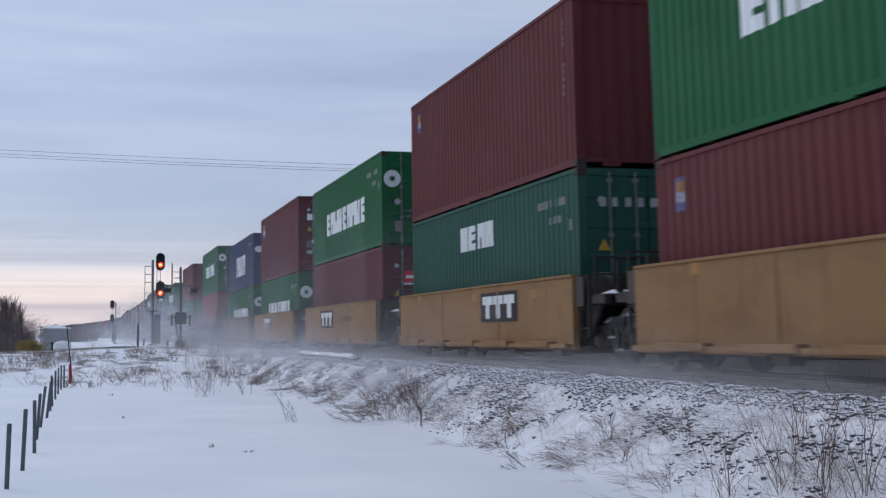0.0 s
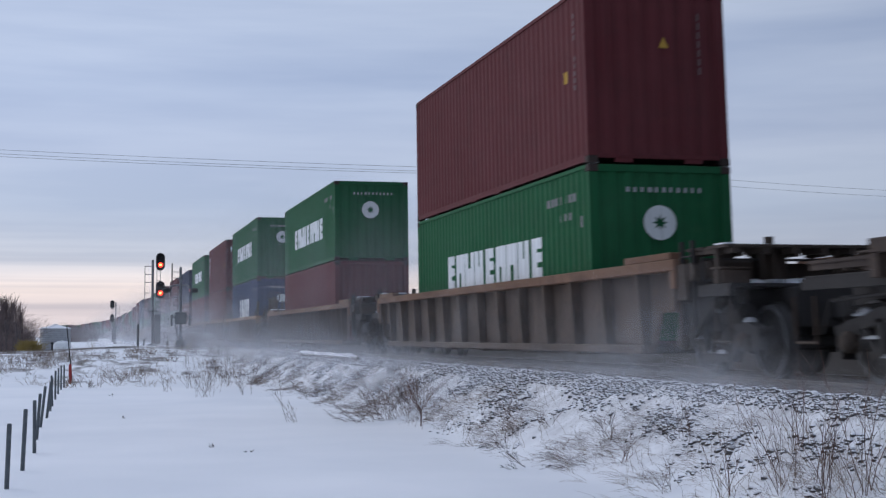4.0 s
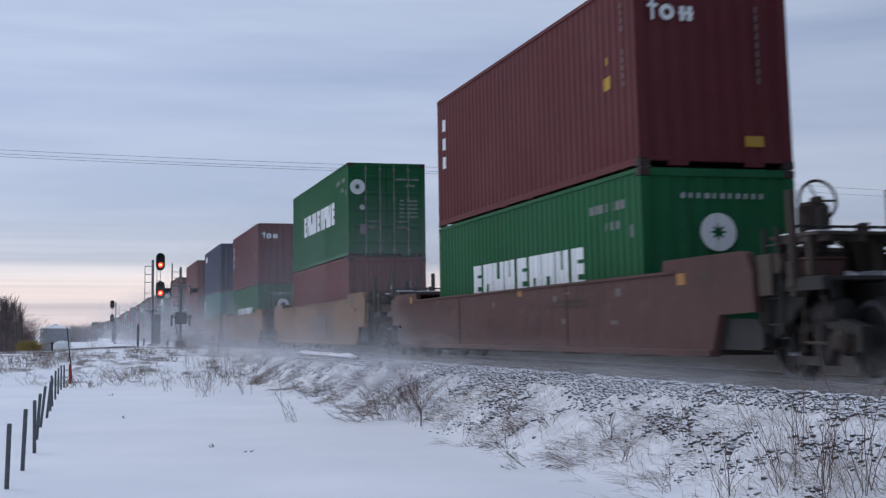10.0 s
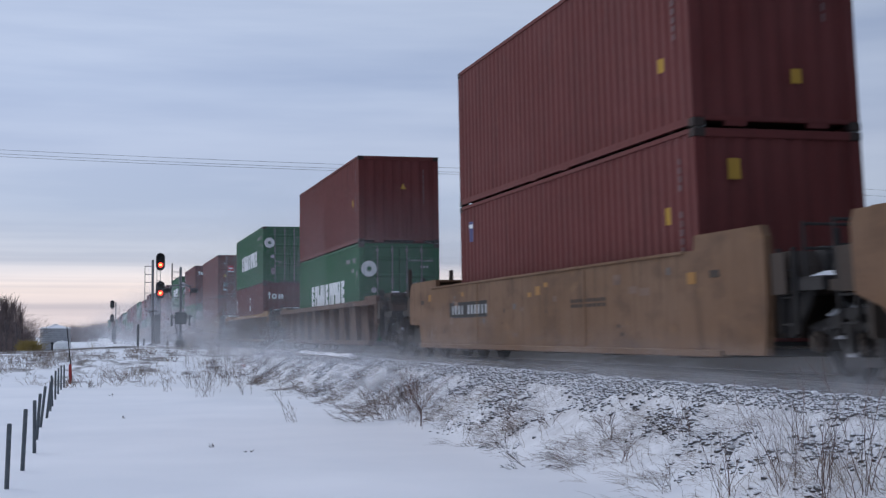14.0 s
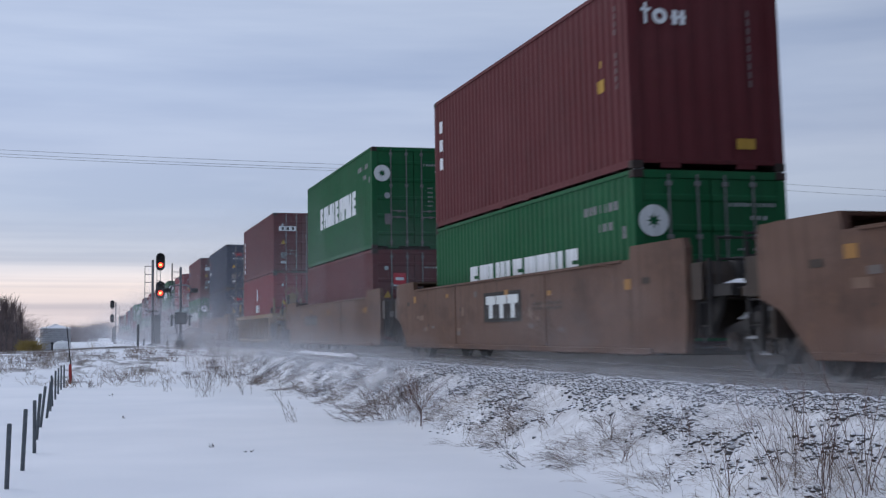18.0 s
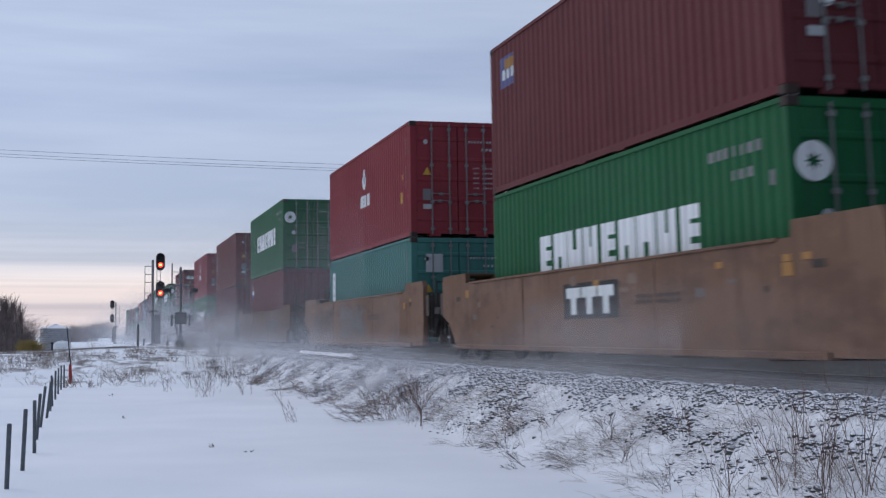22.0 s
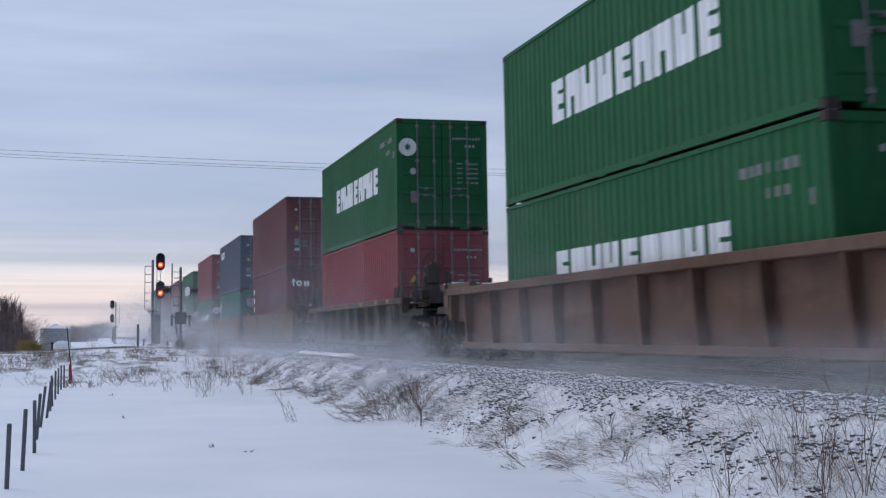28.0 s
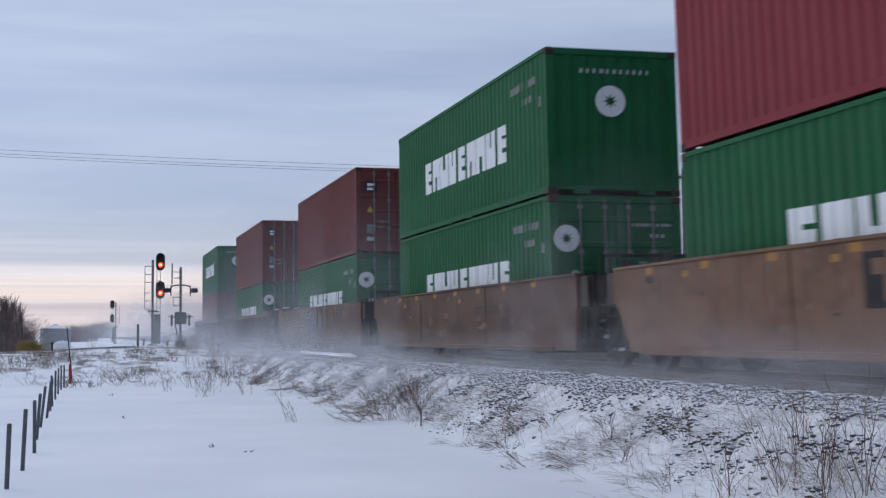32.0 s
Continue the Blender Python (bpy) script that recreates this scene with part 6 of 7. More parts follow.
for k, (x, y, n, h) in enumerate(((3.0, 38.4, 12, 0.75), (3.5, 42.5, 8, 0.95), (3.15, 46.0, 8, 0.8), (4.2, 40.0, 7, 0.5), (4.4, 47.0, 6, 1.05), (2.3, 44.0, 7, 0.7))):
    bush("dry_weed", "low dry weed clump in snow", (x, y), n, h, STEM, 40 + k, 0.32, 0.004, (-0.1, 0), 2, 0.0, 0.3, 0.12)
bush("dry_weed", "fallen dark twig lying on snow", (5.42, 17.2), 2, 0.42, DARKSTEM, 5, 0.5, 0.0045, (-2.2, 0.9), 2, -0.03, 0.6)
bush("dry_weed", "fallen dark twig lying on snow", (5.2, 17.05), 2, 0.34, DARKSTEM, 6, 0.5, 0.0045, (-3.0, 0.2), 2, 0.0, 0.8)
for k, (x, y, h, n) in enumerate(((6.3, 19.2, 0.34, 7), (6.42, 21.3, 0.4, 9), (6.3, 16.8, 0.4, 9), (6.05, 15.6, 0.42, 8), (6.5, 15.1, 0.5, 7), (6.62, 15.0, 0.42, 5), (5.75, 13.6, 0.4, 6), (6.1, 20.2, 0.32, 6))):
    bush("dry_weed", "bent brown weed tuft on the bank", (x, y), n, h, REDSTEM if k % 2 else STEM, 60 + k, 0.5, 0.0034, (-0.3, -0.1), 2, 0.05, 0.2, 0.05)
for k, (x, y) in enumerate(((0.62, 40.4), (1.79, 21.25), (2.25, 20.35), (0.74, 29.7))):
    bush("dry_weed", "tiny dark twig tip poking out of snow", (x, y), 3, 0.09, DARKSTEM, 120 + k, 0.9, 0.004, (-1.2, 0), 1, 0.0, 0.5, 0.02)
# tall straight saplings beside the track, each with short side twigs
for k, (x, y, n, h, lx, fan) in enumerate(((6.13, 11.9, 8, 1.15, -0.22, 0.26), (6.2, 11.15, 6, 1.0, -0.12, 0.2), (6.27, 10.7, 7, 1.2, 0.0, 0.14), (6.42, 10.35, 5, 1.15, 0.05, 0.15), (6.62, 12.5, 3, 0.75, 0.05, 0.2), (5.95, 12.6, 6, 0.7, -0.2, 0.3), (6.36, 11.5, 4, 0.85, 0.12, 0.2))):
    bush("dry_weed", "tall sparse red-brown saplings by the track", (x, y), n, h, REDSTEM, 80 + k, fan, 0.0046, (lx, 0), 1, -0.03, 0.0, 0.05, 0.45)
    bush("dry_weed", "pale dry grass tuft round the foot of saplings", (x + 0.03, y - 0.04), 20, 0.45, STRAWSTEM, 90 + k, 0.5, 0.0021, (-0.1, 0), 1, 0.04, 0.0, 0.12, 0.3)


def blade(bm, p, d, length, w, sag):
    """One bent blade: rises, then tips over."""
    n = 4
    for i in range(n):
        q = p + d * length / n
        twig(bm, p, q, w * (1 - 0.2 * i), w * (1 - 0.2 * (i + 1)))
        p = q
        d = (d + Vector((0, 0, -sag))).normalized()


def grass():
    """Wind-flattened dry grass down the bank and low brush before the crossing."""
    rnd = random.Random(8)
    for name, mat, share in (("dry_grass", STEM, 1.0), ("pale_dry_grass", STRAWSTEM, 0.75)):
        bm = bmesh.new()
        for _ in range(int(1500 * share)):      # flattened tufts, thick in patches
            y = 9.8 + 42 * rnd.random() ** 1.55
            d = rnd.triangular(1.75, 3.75, 2.75)
            x = TRACK_X - d
            if noise.noise((x * 0.8, y * 0.5, 21)) + rnd.gauss(0, 0.16) < 0.02 + 0.25 * smooth(3.0, 3.6, d):
                continue
            az, thick = rnd.gauss(math.pi * 1.06, 0.75), 0.0017 * max(1.0, y / 18)
            size = rnd.uniform(0.1, 0.3)
            for _ in range(rnd.randint(5, 12)):
                a = az + rnd.gauss(0, 0.35)
                bx, by = x + rnd.gauss(0, 0.07), y + rnd.gauss(0, 0.09)
                up = rnd.uniform(0.1, 0.75)
                way = Vector((math.cos(a), math.sin(a), up)).normalized()
                blade(bm, Vector((bx, by, ground_z(bx, by) - 0.01)), way, size * rnd.uniform(0.6, 1.4), thick, rnd.uniform(0.05, 0.3))
        for _ in range(int(170 * share)):       # single upright stalks on the bank
            y = 10 + 34 * rnd.random() ** 1.4
            x = TRACK_X - rnd.uniform(1.7, 3.4)
            bough(bm, Vector((x, y, ground_z(x, y) - 0.02)), Vector((rnd.gauss(-0.15, 0.25), rnd.gauss(0, 0.25), 1)).normalized(), rnd.uniform(0.15, 0.42), 0.0022 * max(1.0, y / 20), rnd, 1, 0.02, 0.0)
        # rough brush between the near field and the crossing, thick in uneven drifts
        for _ in range(int(600 * share)):
            y = rnd.triangular(47, 84, 58)
            x = rnd.uniform(-0.17 * y, 6.6)
            if noise.noise((x * 0.33, y * 0.16, 31)) + 0.4 * noise.noise((x * 1.1, y * 0.6, 3)) < 0.04 + rnd.gauss(0, 0.1) - 0.1 * smooth(-2, -8, x):
                continue
            hub, size = Vector((x, y, ground_z(x, y) - 0.03)), rnd.uniform(0.18, 0.5)
            for _ in range(rnd.randint(5, 11)):
                bough(bm, hub + Vector((rnd.gauss(0, 0.16), rnd.gauss(0, 0.2), 0)), Vector((rnd.gauss(-0.1, 0.7), rnd.gauss(0, 0.5), 1)).normalized(), size * rnd.uniform(0.5, 1.2), 0.006, rnd, 1, 0.04, 0.0)
        for _ in range(int(20 * share)):        # taller stalks near the rails
            x, y = rnd.uniform(3.2, 6.4), rnd.uniform(46, 80)
            for _ in range(5):
                bough(bm, Vector((x + rnd.gauss(0, 0.12), y, ground_z(x, y) - 0.03)), Vector((rnd.gauss(0, 0.2), rnd.gauss(0, 0.2), 1)).normalized(), rnd.uniform(0.5, 1.1), 0.005, rnd, 1, 0.0, 0.2)
        me = bpy.data.meshes.new(name)
        bm.to_mesh(me)
        bm.free()
        me.materials.append(mat)
        tagged(new(name, me), "thin wind-flattened winter grass and weeds in snow", "grass", kind="stuff")


grass()


# ---- posts and markers on the near side ----
post_mesh = mesh_of("marker_tube", GREYPOST, lambda bm: lathe(bm, [(-0.2, 0.026), (0.735, 0.026), (0.75, 0.02)], "z", 12))
POSTS = ((-0.86, 16.0, 1.7), (-0.79, 18.1, 2.4), (-0.76, 21.1, -0.3), (-0.84, 24.2, 4.0), (-0.87, 27.0, 6.0), (-0.85, 30.1, 6.0), (-0.86, 33.0, 3.0),
         (-0.88, 35.7, -2.0), (-0.88, 38.6, 0.0), (-0.89, 42.4, 0.5), (-0.87, 45.6, 0.0), (-0.83, 48.3, 0.0))
for x, y, lean in POSTS:
    p = new("marker_post", post_mesh)
    p.matrix_basis = pose(x, y, ground_z(x, y) - (0.05 if y < 17 else 0.0), 0, lean, 0)
    tagged(p, "slim grey plastic marker post standing in snow", "post", "row of marker posts")
mk = thing("red_marker_stake", "red stake with a leaning black rod in snow", "marker stake", (-0.68, 51.5, ground_z(-0.68, 51.5)))
part("stake", mesh_of("stake", plain("red_stake_paint", (0.3, 0.025, 0.02), 0.6), lambda bm: box(bm, -0.05, 0.05, -0.02, 0.02, -0.1, 0.68, 0.008)), mk)
part("rod", mesh_of("whip_rod", BLACKPAINT, lambda bm: rod(bm, (0.07, 0, 0.1), (-0.13, 0.1, 2.0), 0.022, 8, 0.016)), mk, "black flexible rod")

# spare rail lying on the bank under a ridge of snow
spare = thing("spare_rail", "spare rail lying on the bank, capped with snow", "rail", (7.27, 39.0, -0.15))
part("steel", mesh_of("spare_steel", RAILST, lambda bm: box(bm, -0.07, 0.07, 0, 12.0, -0.05, 0.1, 0.01)), spare)


def ridge(bm):
    last = None
    rnd = random.Random(2)
    for i in range(40):
        y = 0.25 + i * 0.3
        hgt = 0.12 + rnd.uniform(-0.015, 0.02) + 0.012 * math.sin(i * 0.45) - 0.07 * (i < 3) - 0.06 * (i > 36)
        ring = [bm.verts.new((a, y, b)) for a, b in ((-0.12, 0.08), (-0.1, hgt * 0.9), (0, hgt + 0.05), (0.1, hgt * 0.9), (0.12, 0.08))]
        if last:
            for k in range(4):
                bm.faces.new((last[k], last[k + 1], ring[k + 1], ring[k]))
        else:
            bm.faces.new(ring)
        last = ring


part("snow_cap", mesh_of("rail_snow", CAPSNOW, ridge), spare)


# ---- signals ----
def signal_mast(at, heads, lit):
    x, y = at
    z = ground_z(x, y)
    s = thing("railway_signal", "tall grey railway signal mast with red lights" if lit else "distant grey railway signal mast seen unlit", "signal", (x, y, z))
    top = 5.85
    part("mast", mesh_of("mast", MASTGREY, lambda bm: rod(bm, (0, 0, -0.3), (0, 0, top), 0.085, 14)), s)
    part("base", mesh_of("signal_base", CABGREY, lambda bm: box(bm, -0.28, 0.28, -0.28, 0.28, -0.3, 0.12, 0.03)), s)

    def ladder(bm):
        for dx in (0.28, 0.52):
            rod(bm, (dx, 0.05, 0.1), (dx, 0.05, top - 0.1), 0.02)
        for k in range(18):
            rod(bm, (0.28, 0.05, 0.3 + k * 0.32), (0.52, 0.05, 0.3 + k * 0.32), 0.013)
    part("ladder", mesh_of("signal_ladder", MASTGREY, ladder), s)

    def cage(bm):
        for zz in (2.5, 3.06, 3.6, 4.32, 4.87, 5.42):
            rod(bm, (-0.52, 0, zz), (0, 0, zz), 0.025)
        rod(bm, (-0.52, 0, 2.5), (-0.52, 0, 5.42), 0.025)
        rod(bm, (-0.3, 0.0, 2.35), (-0.06, 0, 1.95), 0.025)
    part("safety_cage", mesh_of("signal_cage", MASTGREY, cage), s)
    part("platform", mesh_of("signal_platform", BLACKPAINT, lambda bm: box(bm, -0.3, 0.42, -0.3, 0.3, 2.3, 2.4, 0.01)), s)
    part("cabinet", mesh_of("signal_cabinet", CABGREY, lambda bm: box(bm, 0.1, 0.54, -0.2, 0.2, 0.15, 2.15, 0.02)), s)
    for hz in heads:
        def board(bm):
            n, w, h = 14, 0.3, 0.6
            out = []
            for i in range(n):
                a = math.pi * i / (n - 1)
                out.append((w * math.cos(a), h - w + w * math.sin(a)))
            for i in range(n):
                a = math.pi + math.pi * i / (n - 1)
                out.append((w * math.cos(a), -(h - w) + w * math.sin(a)))
            f = [bm.verts.new((px, -0.05, pz)) for px, pz in out]
            b = [bm.verts.new((px, 0.08, pz)) for px, pz in out]
            bm.faces.new(f)
            bm.faces.new(b[::-1])
            for i in range(len(f)):
                j = (i + 1) % len(f)
                bm.faces.new((f[i], b[i], b[j], f[j]))
        hd = part("signal_head", mesh_of("signal_head", BLACKPAINT, board), s, "black oval signal head", at=(0.5, -0.3, hz))
        for k, dz in enumerate((0.28, -0.22)):
            def hood(bm):
                n, r = 12, 0.19
                a0 = [bm.verts.new((r * math.cos(q), -0.05, r * math.sin(q))) for q in [math.pi * (-0.15 + 1.3 * i / n) for i in range(n + 1)]]
                a1 = [bm.verts.new((r * math.cos(q), -0.34, r * math.sin(q))) for q in [math.pi * (-0.05 + 1.1 * i / n) for i in range(n + 1)]]
                for i in range(n):
                    bm.faces.new((a0[i], a0[i + 1], a1[i + 1], a1[i]))
            part("visor", mesh_of("signal_visor", BLACKPAINT, hood), hd, at=(0, 0, dz))
            on = lit and k == 1
            part("lens", mesh_of(("lens", on), REDLIGHT if on else BLACKPAINT, lambda bm: lathe(bm, [(-0.055, 0.17), (-0.075, 0.15), (-0.09, 0.07)], "y", 18)), hd, "glowing red lens" if on else "", at=(0, 0, dz))
            if on:
                part("lamp_core", mesh_of("lamp_core", HOTLIGHT, lambda bm: lathe(bm, [(-0.092, 0.08), (-0.105, 0.045)], "y", 14)), hd, at=(0, 0, dz))
    return s


signal_mast((4.08, 98.5), (5.72, 3.8), True)
signal_mast((3.35, 200.0), (5.5, 3.5), False).scale = (-0.96, 0.96, 0.96)


def crossing_signal(at):
    x, y = at
    z = ground_z(x, y)
    s = thing("crossing_signal", "grey level crossing light mast seen from the side", "crossing signal", (x, y, z + 0.17))
    part("mast", mesh_of("crossing_mast", MASTGREY, lambda bm: (rod(bm, (0, 0, 0.0), (0, 0, 4.4), 0.075, 12), rod(bm, (0, 0, 4.4), (0, 0, 4.5), 0.09, 12, 0.04))), s)
    part("base", mesh_of("crossing_base", CABGREY, lambda bm: (box(bm, -0.3, 0.3, -0.3, 0.3, -0.6, 0.28, 0.03), lathe(bm, [(0.3, 0.2), (0.55, 0.1)], "z", 12))), s)
    part("gate_box", mesh_of("gate_box", CABGREY, lambda bm: (box(bm, -0.33, 0.33, -0.25, 0.25, 1.2, 1.9, 0.05), rod(bm, (-0.3, 0, 1.2), (-0.12, 0, 0.3), 0.04))), s)
    part("counterweight_arm", mesh_of("counterweight_arm", MASTGREY, lambda bm: [(box(bm, sx * 0.5 - 0.05, sx * 0.5 + 0.05, -0.3, 0.3, 1.1, 1.75, 0.02), rod(bm, (sx * 0.33, 0, 1.6), (sx * 0.72, 0, 1.66), 0.04)) for sx in (-1, 1)]), s)
    part("cross_arm", mesh_of("lamp_arm", MASTGREY, lambda bm: (rod(bm, (-0.52, 0, 3.36), (-0.3, 0, 3.44), 0.045, 8), rod(bm, (-0.3, 0, 3.44), (0.3, 0, 3.44), 0.045, 8), rod(bm, (0.3, 0, 3.44), (0.52, 0, 3.36), 0.045, 8), [rod(bm, (-0.42, 0, zz), (0, 0, zz), 0.025) for zz in (2.25, 2.75, 3.85, 4.2)], rod(bm, (-0.42, 0, 2.25), (-0.42, 0, 2.75), 0.02))), s)
    part("antenna_plate", mesh_of("edge_sign", BLACKPAINT, lambda bm: box(bm, -0.51, -0.47, -0.3, 0.3, 3.5, 4.7, 0.01)), s, "sign board seen edge on")
    for sx in (-1, 1):
        lamp = part("flasher", mesh_of("flasher_back", BLACKPAINT, lambda bm: (lathe(bm, [(-0.04, 0.3), (0.0, 0.3), (0.02, 0.12), (0.14, 0.1)], "x", 20),)), s, "black round crossing lamp", at=(sx * 0.57, 0, 3.14), turn=(0, 0, 0 if sx > 0 else 180))
        part("visor", mesh_of("flasher_hood", BLACKPAINT, lambda bm: lathe(bm, [(0.1, 0.14), (0.36, 0.13), (0.42, 0.06)], "x", 16)), lamp)
        if sx > 0:
            part("lens", mesh_of("flasher_lens", FLASHRED, lambda bm: lathe(bm, [(-0.06, 0.11), (-0.05, 0.11)], "x", 14)), lamp)
    return s


crossing_signal((5.01, 82.8))
sp = new("short_post", mesh_of("short_post", CABGREY, lambda bm: lathe(bm, [(-0.2, 0.075), (1.35, 0.075), (1.42, 0.04)], "z", 10)))
sp.location = (2.82, 89.0, ground_z(2.82, 89.0))
tagged(sp, "short dark utility marker post in snow", "post")
for i, (x, y, w, h) in enumerate(((3.45, 97.0, 0.12, 0.4), (4.95, 95.8, 0.2, 0.35))):
    c = new("signal_case", mesh_of(("signal_case", i), CABGREY, lambda bm: (box(bm, -w / 2, w / 2, -0.25, 0.25, -0.3, h, 0.03), box(bm, -w / 2 - 0.03, w / 2 + 0.03, -0.28, 0.28, h, h + 0.04, 0.01))))
    c.location = (x, y, ground_z(x, y))
    tagged(c, "grey metal trackside equipment case", "equipment case")


# ---- power line ----
def power_pole(at, high):
    x, y = at
    z = ground_z(x, y)
    p = thing("power_pole", "grey wooden power pole with two crossarms and insulators", "utility pole", (x, y, z))
    part("pole", mesh_of("pole", POLEWOOD, lambda bm: rod(bm, (0.12, 0, -0.5), (0, 0, high), 0.17, 12, 0.11)), p)
    part("crossarm", mesh_of("crossarm", POLEWOOD, lambda bm: (box(bm, -1.2, 1.2, -0.18, -0.1, -0.07, 0.07), box(bm, -1.2, 1.2, 0.1, 0.18, -0.07, 0.07))), p, at=(0, 0, high - 0.55))
    part("brace", mesh_of("pole_brace", MASTGREY, lambda bm: (rod(bm, (-0.7, -0.2, -0.6), (0, -0.2, -1.1), 0.02), rod(bm, (0.7, -0.2, -0.6), (0, -0.2, -1.1), 0.02), rod(bm, (0, 0, 0), (0, 0, 0.5), 0.03))), p, at=(0, 0, high))
    ins = mesh_of("insulator", CABGREY, lambda bm: lathe(bm, [(0, 0.03), (0.08, 0.03), (0.1, 0.1), (0.14, 0.04), (0.18, 0.1), (0.22, 0.04), (0.26, 0.08), (0.32, 0.03)], "z", 12))
    for dx in (-1.05, -0.75, 0.5, 0.8, 1.1):
        part("insulator", ins, p, at=(dx, 0, high - 0.5))
    for s in (-1, 1):
        for dy, dz in ((0.0, -0.62), (0.0, -0.95)):
            part("insulator", ins, p, at=(s * 1.2, dy, high + dz), turn=(0, s * 90, 0))
    part("step_bracket", mesh_of("step_bracket", MASTGREY, lambda bm: rod(bm, (-0.1, 0, 0), (0.5, 0, -0.05), 0.025)), p, at=(0.04, 0, high - 3.2))
    return p


POLES = ((34.6, 79.0), (-21.0, 78.0), (92.0, 80.0))
for at in POLES:
    power_pole(at, 10.5 - ground_z(*at))


def wire(name, a, b, sag, r=0.013):
    bm = bmesh.new()
    n = 24
    pts = [Vector(a).lerp(Vector(b), i / n) - Vector((0, 0, 4 * sag * (i / n) * (1 - i / n))) for i in range(n + 1)]
    last = None
    for p in pts:
        ring = [bm.verts.new(p + Vector((0, r * math.cos(i * math.tau / 5), r * math.sin(i * math.tau / 5)))) for i in range(5)]
        if last:
            for i in range(5):
                bm.faces.new((last[i], last[(i + 1) % 5], ring[(i + 1) % 5], ring[i]))
        last = ring
    me = bpy.data.meshes.new(name)
    bm.to_mesh(me)
    bm.free()
    me.materials.append(WIREMAT)
    tagged(new(name, me), "thin dark overhead power wire", "wire", group="overhead wires")


for za, zb, dy in ((11.01, 10.22, 0.0), (10.845, 10.0, 0.3), (10.62, 9.83, -0.2)):
    wire("overhead_wire", (-21, 78 + dy, za), (34.6, 79 + dy, zb), 0.35, 0.009)
for dz, dy in ((0.0, 0.0), (-0.35, 0.3)):
    wire("overhead_wire", (35.8, 79 + dy, 9.95 + dz), (92, 80 + dy, 9.9 + dz), 0.7, 0.008)


# ---- far left: shed, tank, trees ----
def shed():
    s = thing("grain_bin", "grey corrugated steel bin with a low cone roof", "grain bin", (-4.63, 200.0, ground_z(-4.63, 200.0) - 0.05))

    wall = lambda bm: lathe(bm, [(0.13 * k, 2.05 if k % 2 else 2.01) for k in range(25)], "z", 48)
    part("wall", mesh_of("bin_wall", plain("galvanised_bin_wall", (0.36, 0.37, 0.38), 0.5, 0.2, 0.08, 2), wall), s)
    part("roof", mesh_of("bin_roof", CAPSNOW, lambda bm: lathe(bm, [(3.11, 2.15), (3.16, 2.15), (3.6, 0.4), (3.65, 0.35), (3.75, 0.3)], "z", 32)), s, "snow-dusted cone roof")
    t = thing("propane_tank", "white horizontal gas tank capped with snow", "tank", (-2.2, 118.0, ground_z(-2.2, 118.0) + 0.1), (0, 0, 62))
    t.scale = (0.72, 0.72, 0.72)
    part("vessel", mesh_of("vessel", WHITE, lambda bm: lathe(bm, [(-1.0, 0.08), (-0.95, 0.34), (-0.82, 0.5), (-0.6, 0.6), (0.6, 0.6), (0.82, 0.5), (0.95, 0.34), (1.0, 0.08)], "y", 28)), t, at=(0, 0, 0.42))
    part("dome", mesh_of("tank_dome", WHITE, lambda bm: lathe(bm, [(0.94, 0.18), (1.12, 0.17), (1.18, 0.1), (1.2, 0.02)], "z", 14)), t)
    for yy in (-0.5, 0.5):
        part("saddle", mesh_of("saddle", CABGREY, lambda bm: box(bm, -0.55, 0.55, -0.12, 0.12, -0.2, 0.2, 0.02)), t, at=(0, yy, 0))
    part("snow_cap", mesh_of("tank_snow", CAPSNOW, lambda bm: lathe(bm, [(-0.8, 0.1), (-0.6, 0.3), (0.6, 0.3), (0.8, 0.1)], "y", 20)), t, at=(0, 0, 0.76))
    v = new("valve_post", mesh_of("valve_post", BLACKPAINT, lambda bm: lathe(bm, [(-0.3, 0.07), (0.62, 0.07), (0.66, 0.12), (0.76, 0.12), (0.8, 0.05)], "z", 10)))
    v.location = (-2.95, 117.0, ground_z(-2.95, 117.0))
    tagged(v, "short dark hydrant-like post in snow", "post")


shed()


def tree_meshes(seed, height):
    rnd = random.Random(seed)
    trunk, crown = bmesh.new(), bmesh.new()

    def grow(p, d, length, r, level):
        q = p + d * length
        rod(trunk if level < 2 else crown, p, q, r, 5 if level < 2 else 3, r * 0.65)
        if level == 4:
            return
        for _ in range((4, 4, 4, 3)[level]):
            a = rnd.uniform(0, math.tau)
            nd = (d + Vector((math.cos(a), math.sin(a), rnd.uniform(0.7, 1.6))) * rnd.uniform(0.22, 0.46)).normalized()
            grow(p + (q - p) * rnd.uniform(0.45, 1.0), nd, length * rnd.uniform(0.5, 0.75), r * 0.52, level + 1)
    grow(Vector((0, 0, -0.2)), Vector((rnd.gauss(0, 0.05), rnd.gauss(0, 0.05), 1)).normalized(), height * 0.42, height * 0.017, 0)
    out = []
    for nm, bm, mat in (("trunk", trunk, BARK), ("crown", crown, TWIGS)):
        me = bpy.data.meshes.new(nm)
        bm.to_mesh(me)
        bm.free()
        me.materials.append(mat)
        out.append(me)
    return out


FORMS = [tree_meshes(40 + i, 6.0) for i in range(4)]


def tree(at, height, k):
    x, y = at
    t = thing("bare_tree", "bare leafless deciduous tree in winter", "tree", (x, y, ground_z(x, y) if y < 880 else -0.4), (0, 0, k * 77.0), group="bare trees")
    f = height / 6.0
    for nm, me in zip(("trunk", "crown"), FORMS[k % 4]):
        part(nm, me, t).scale = (f, f, f)


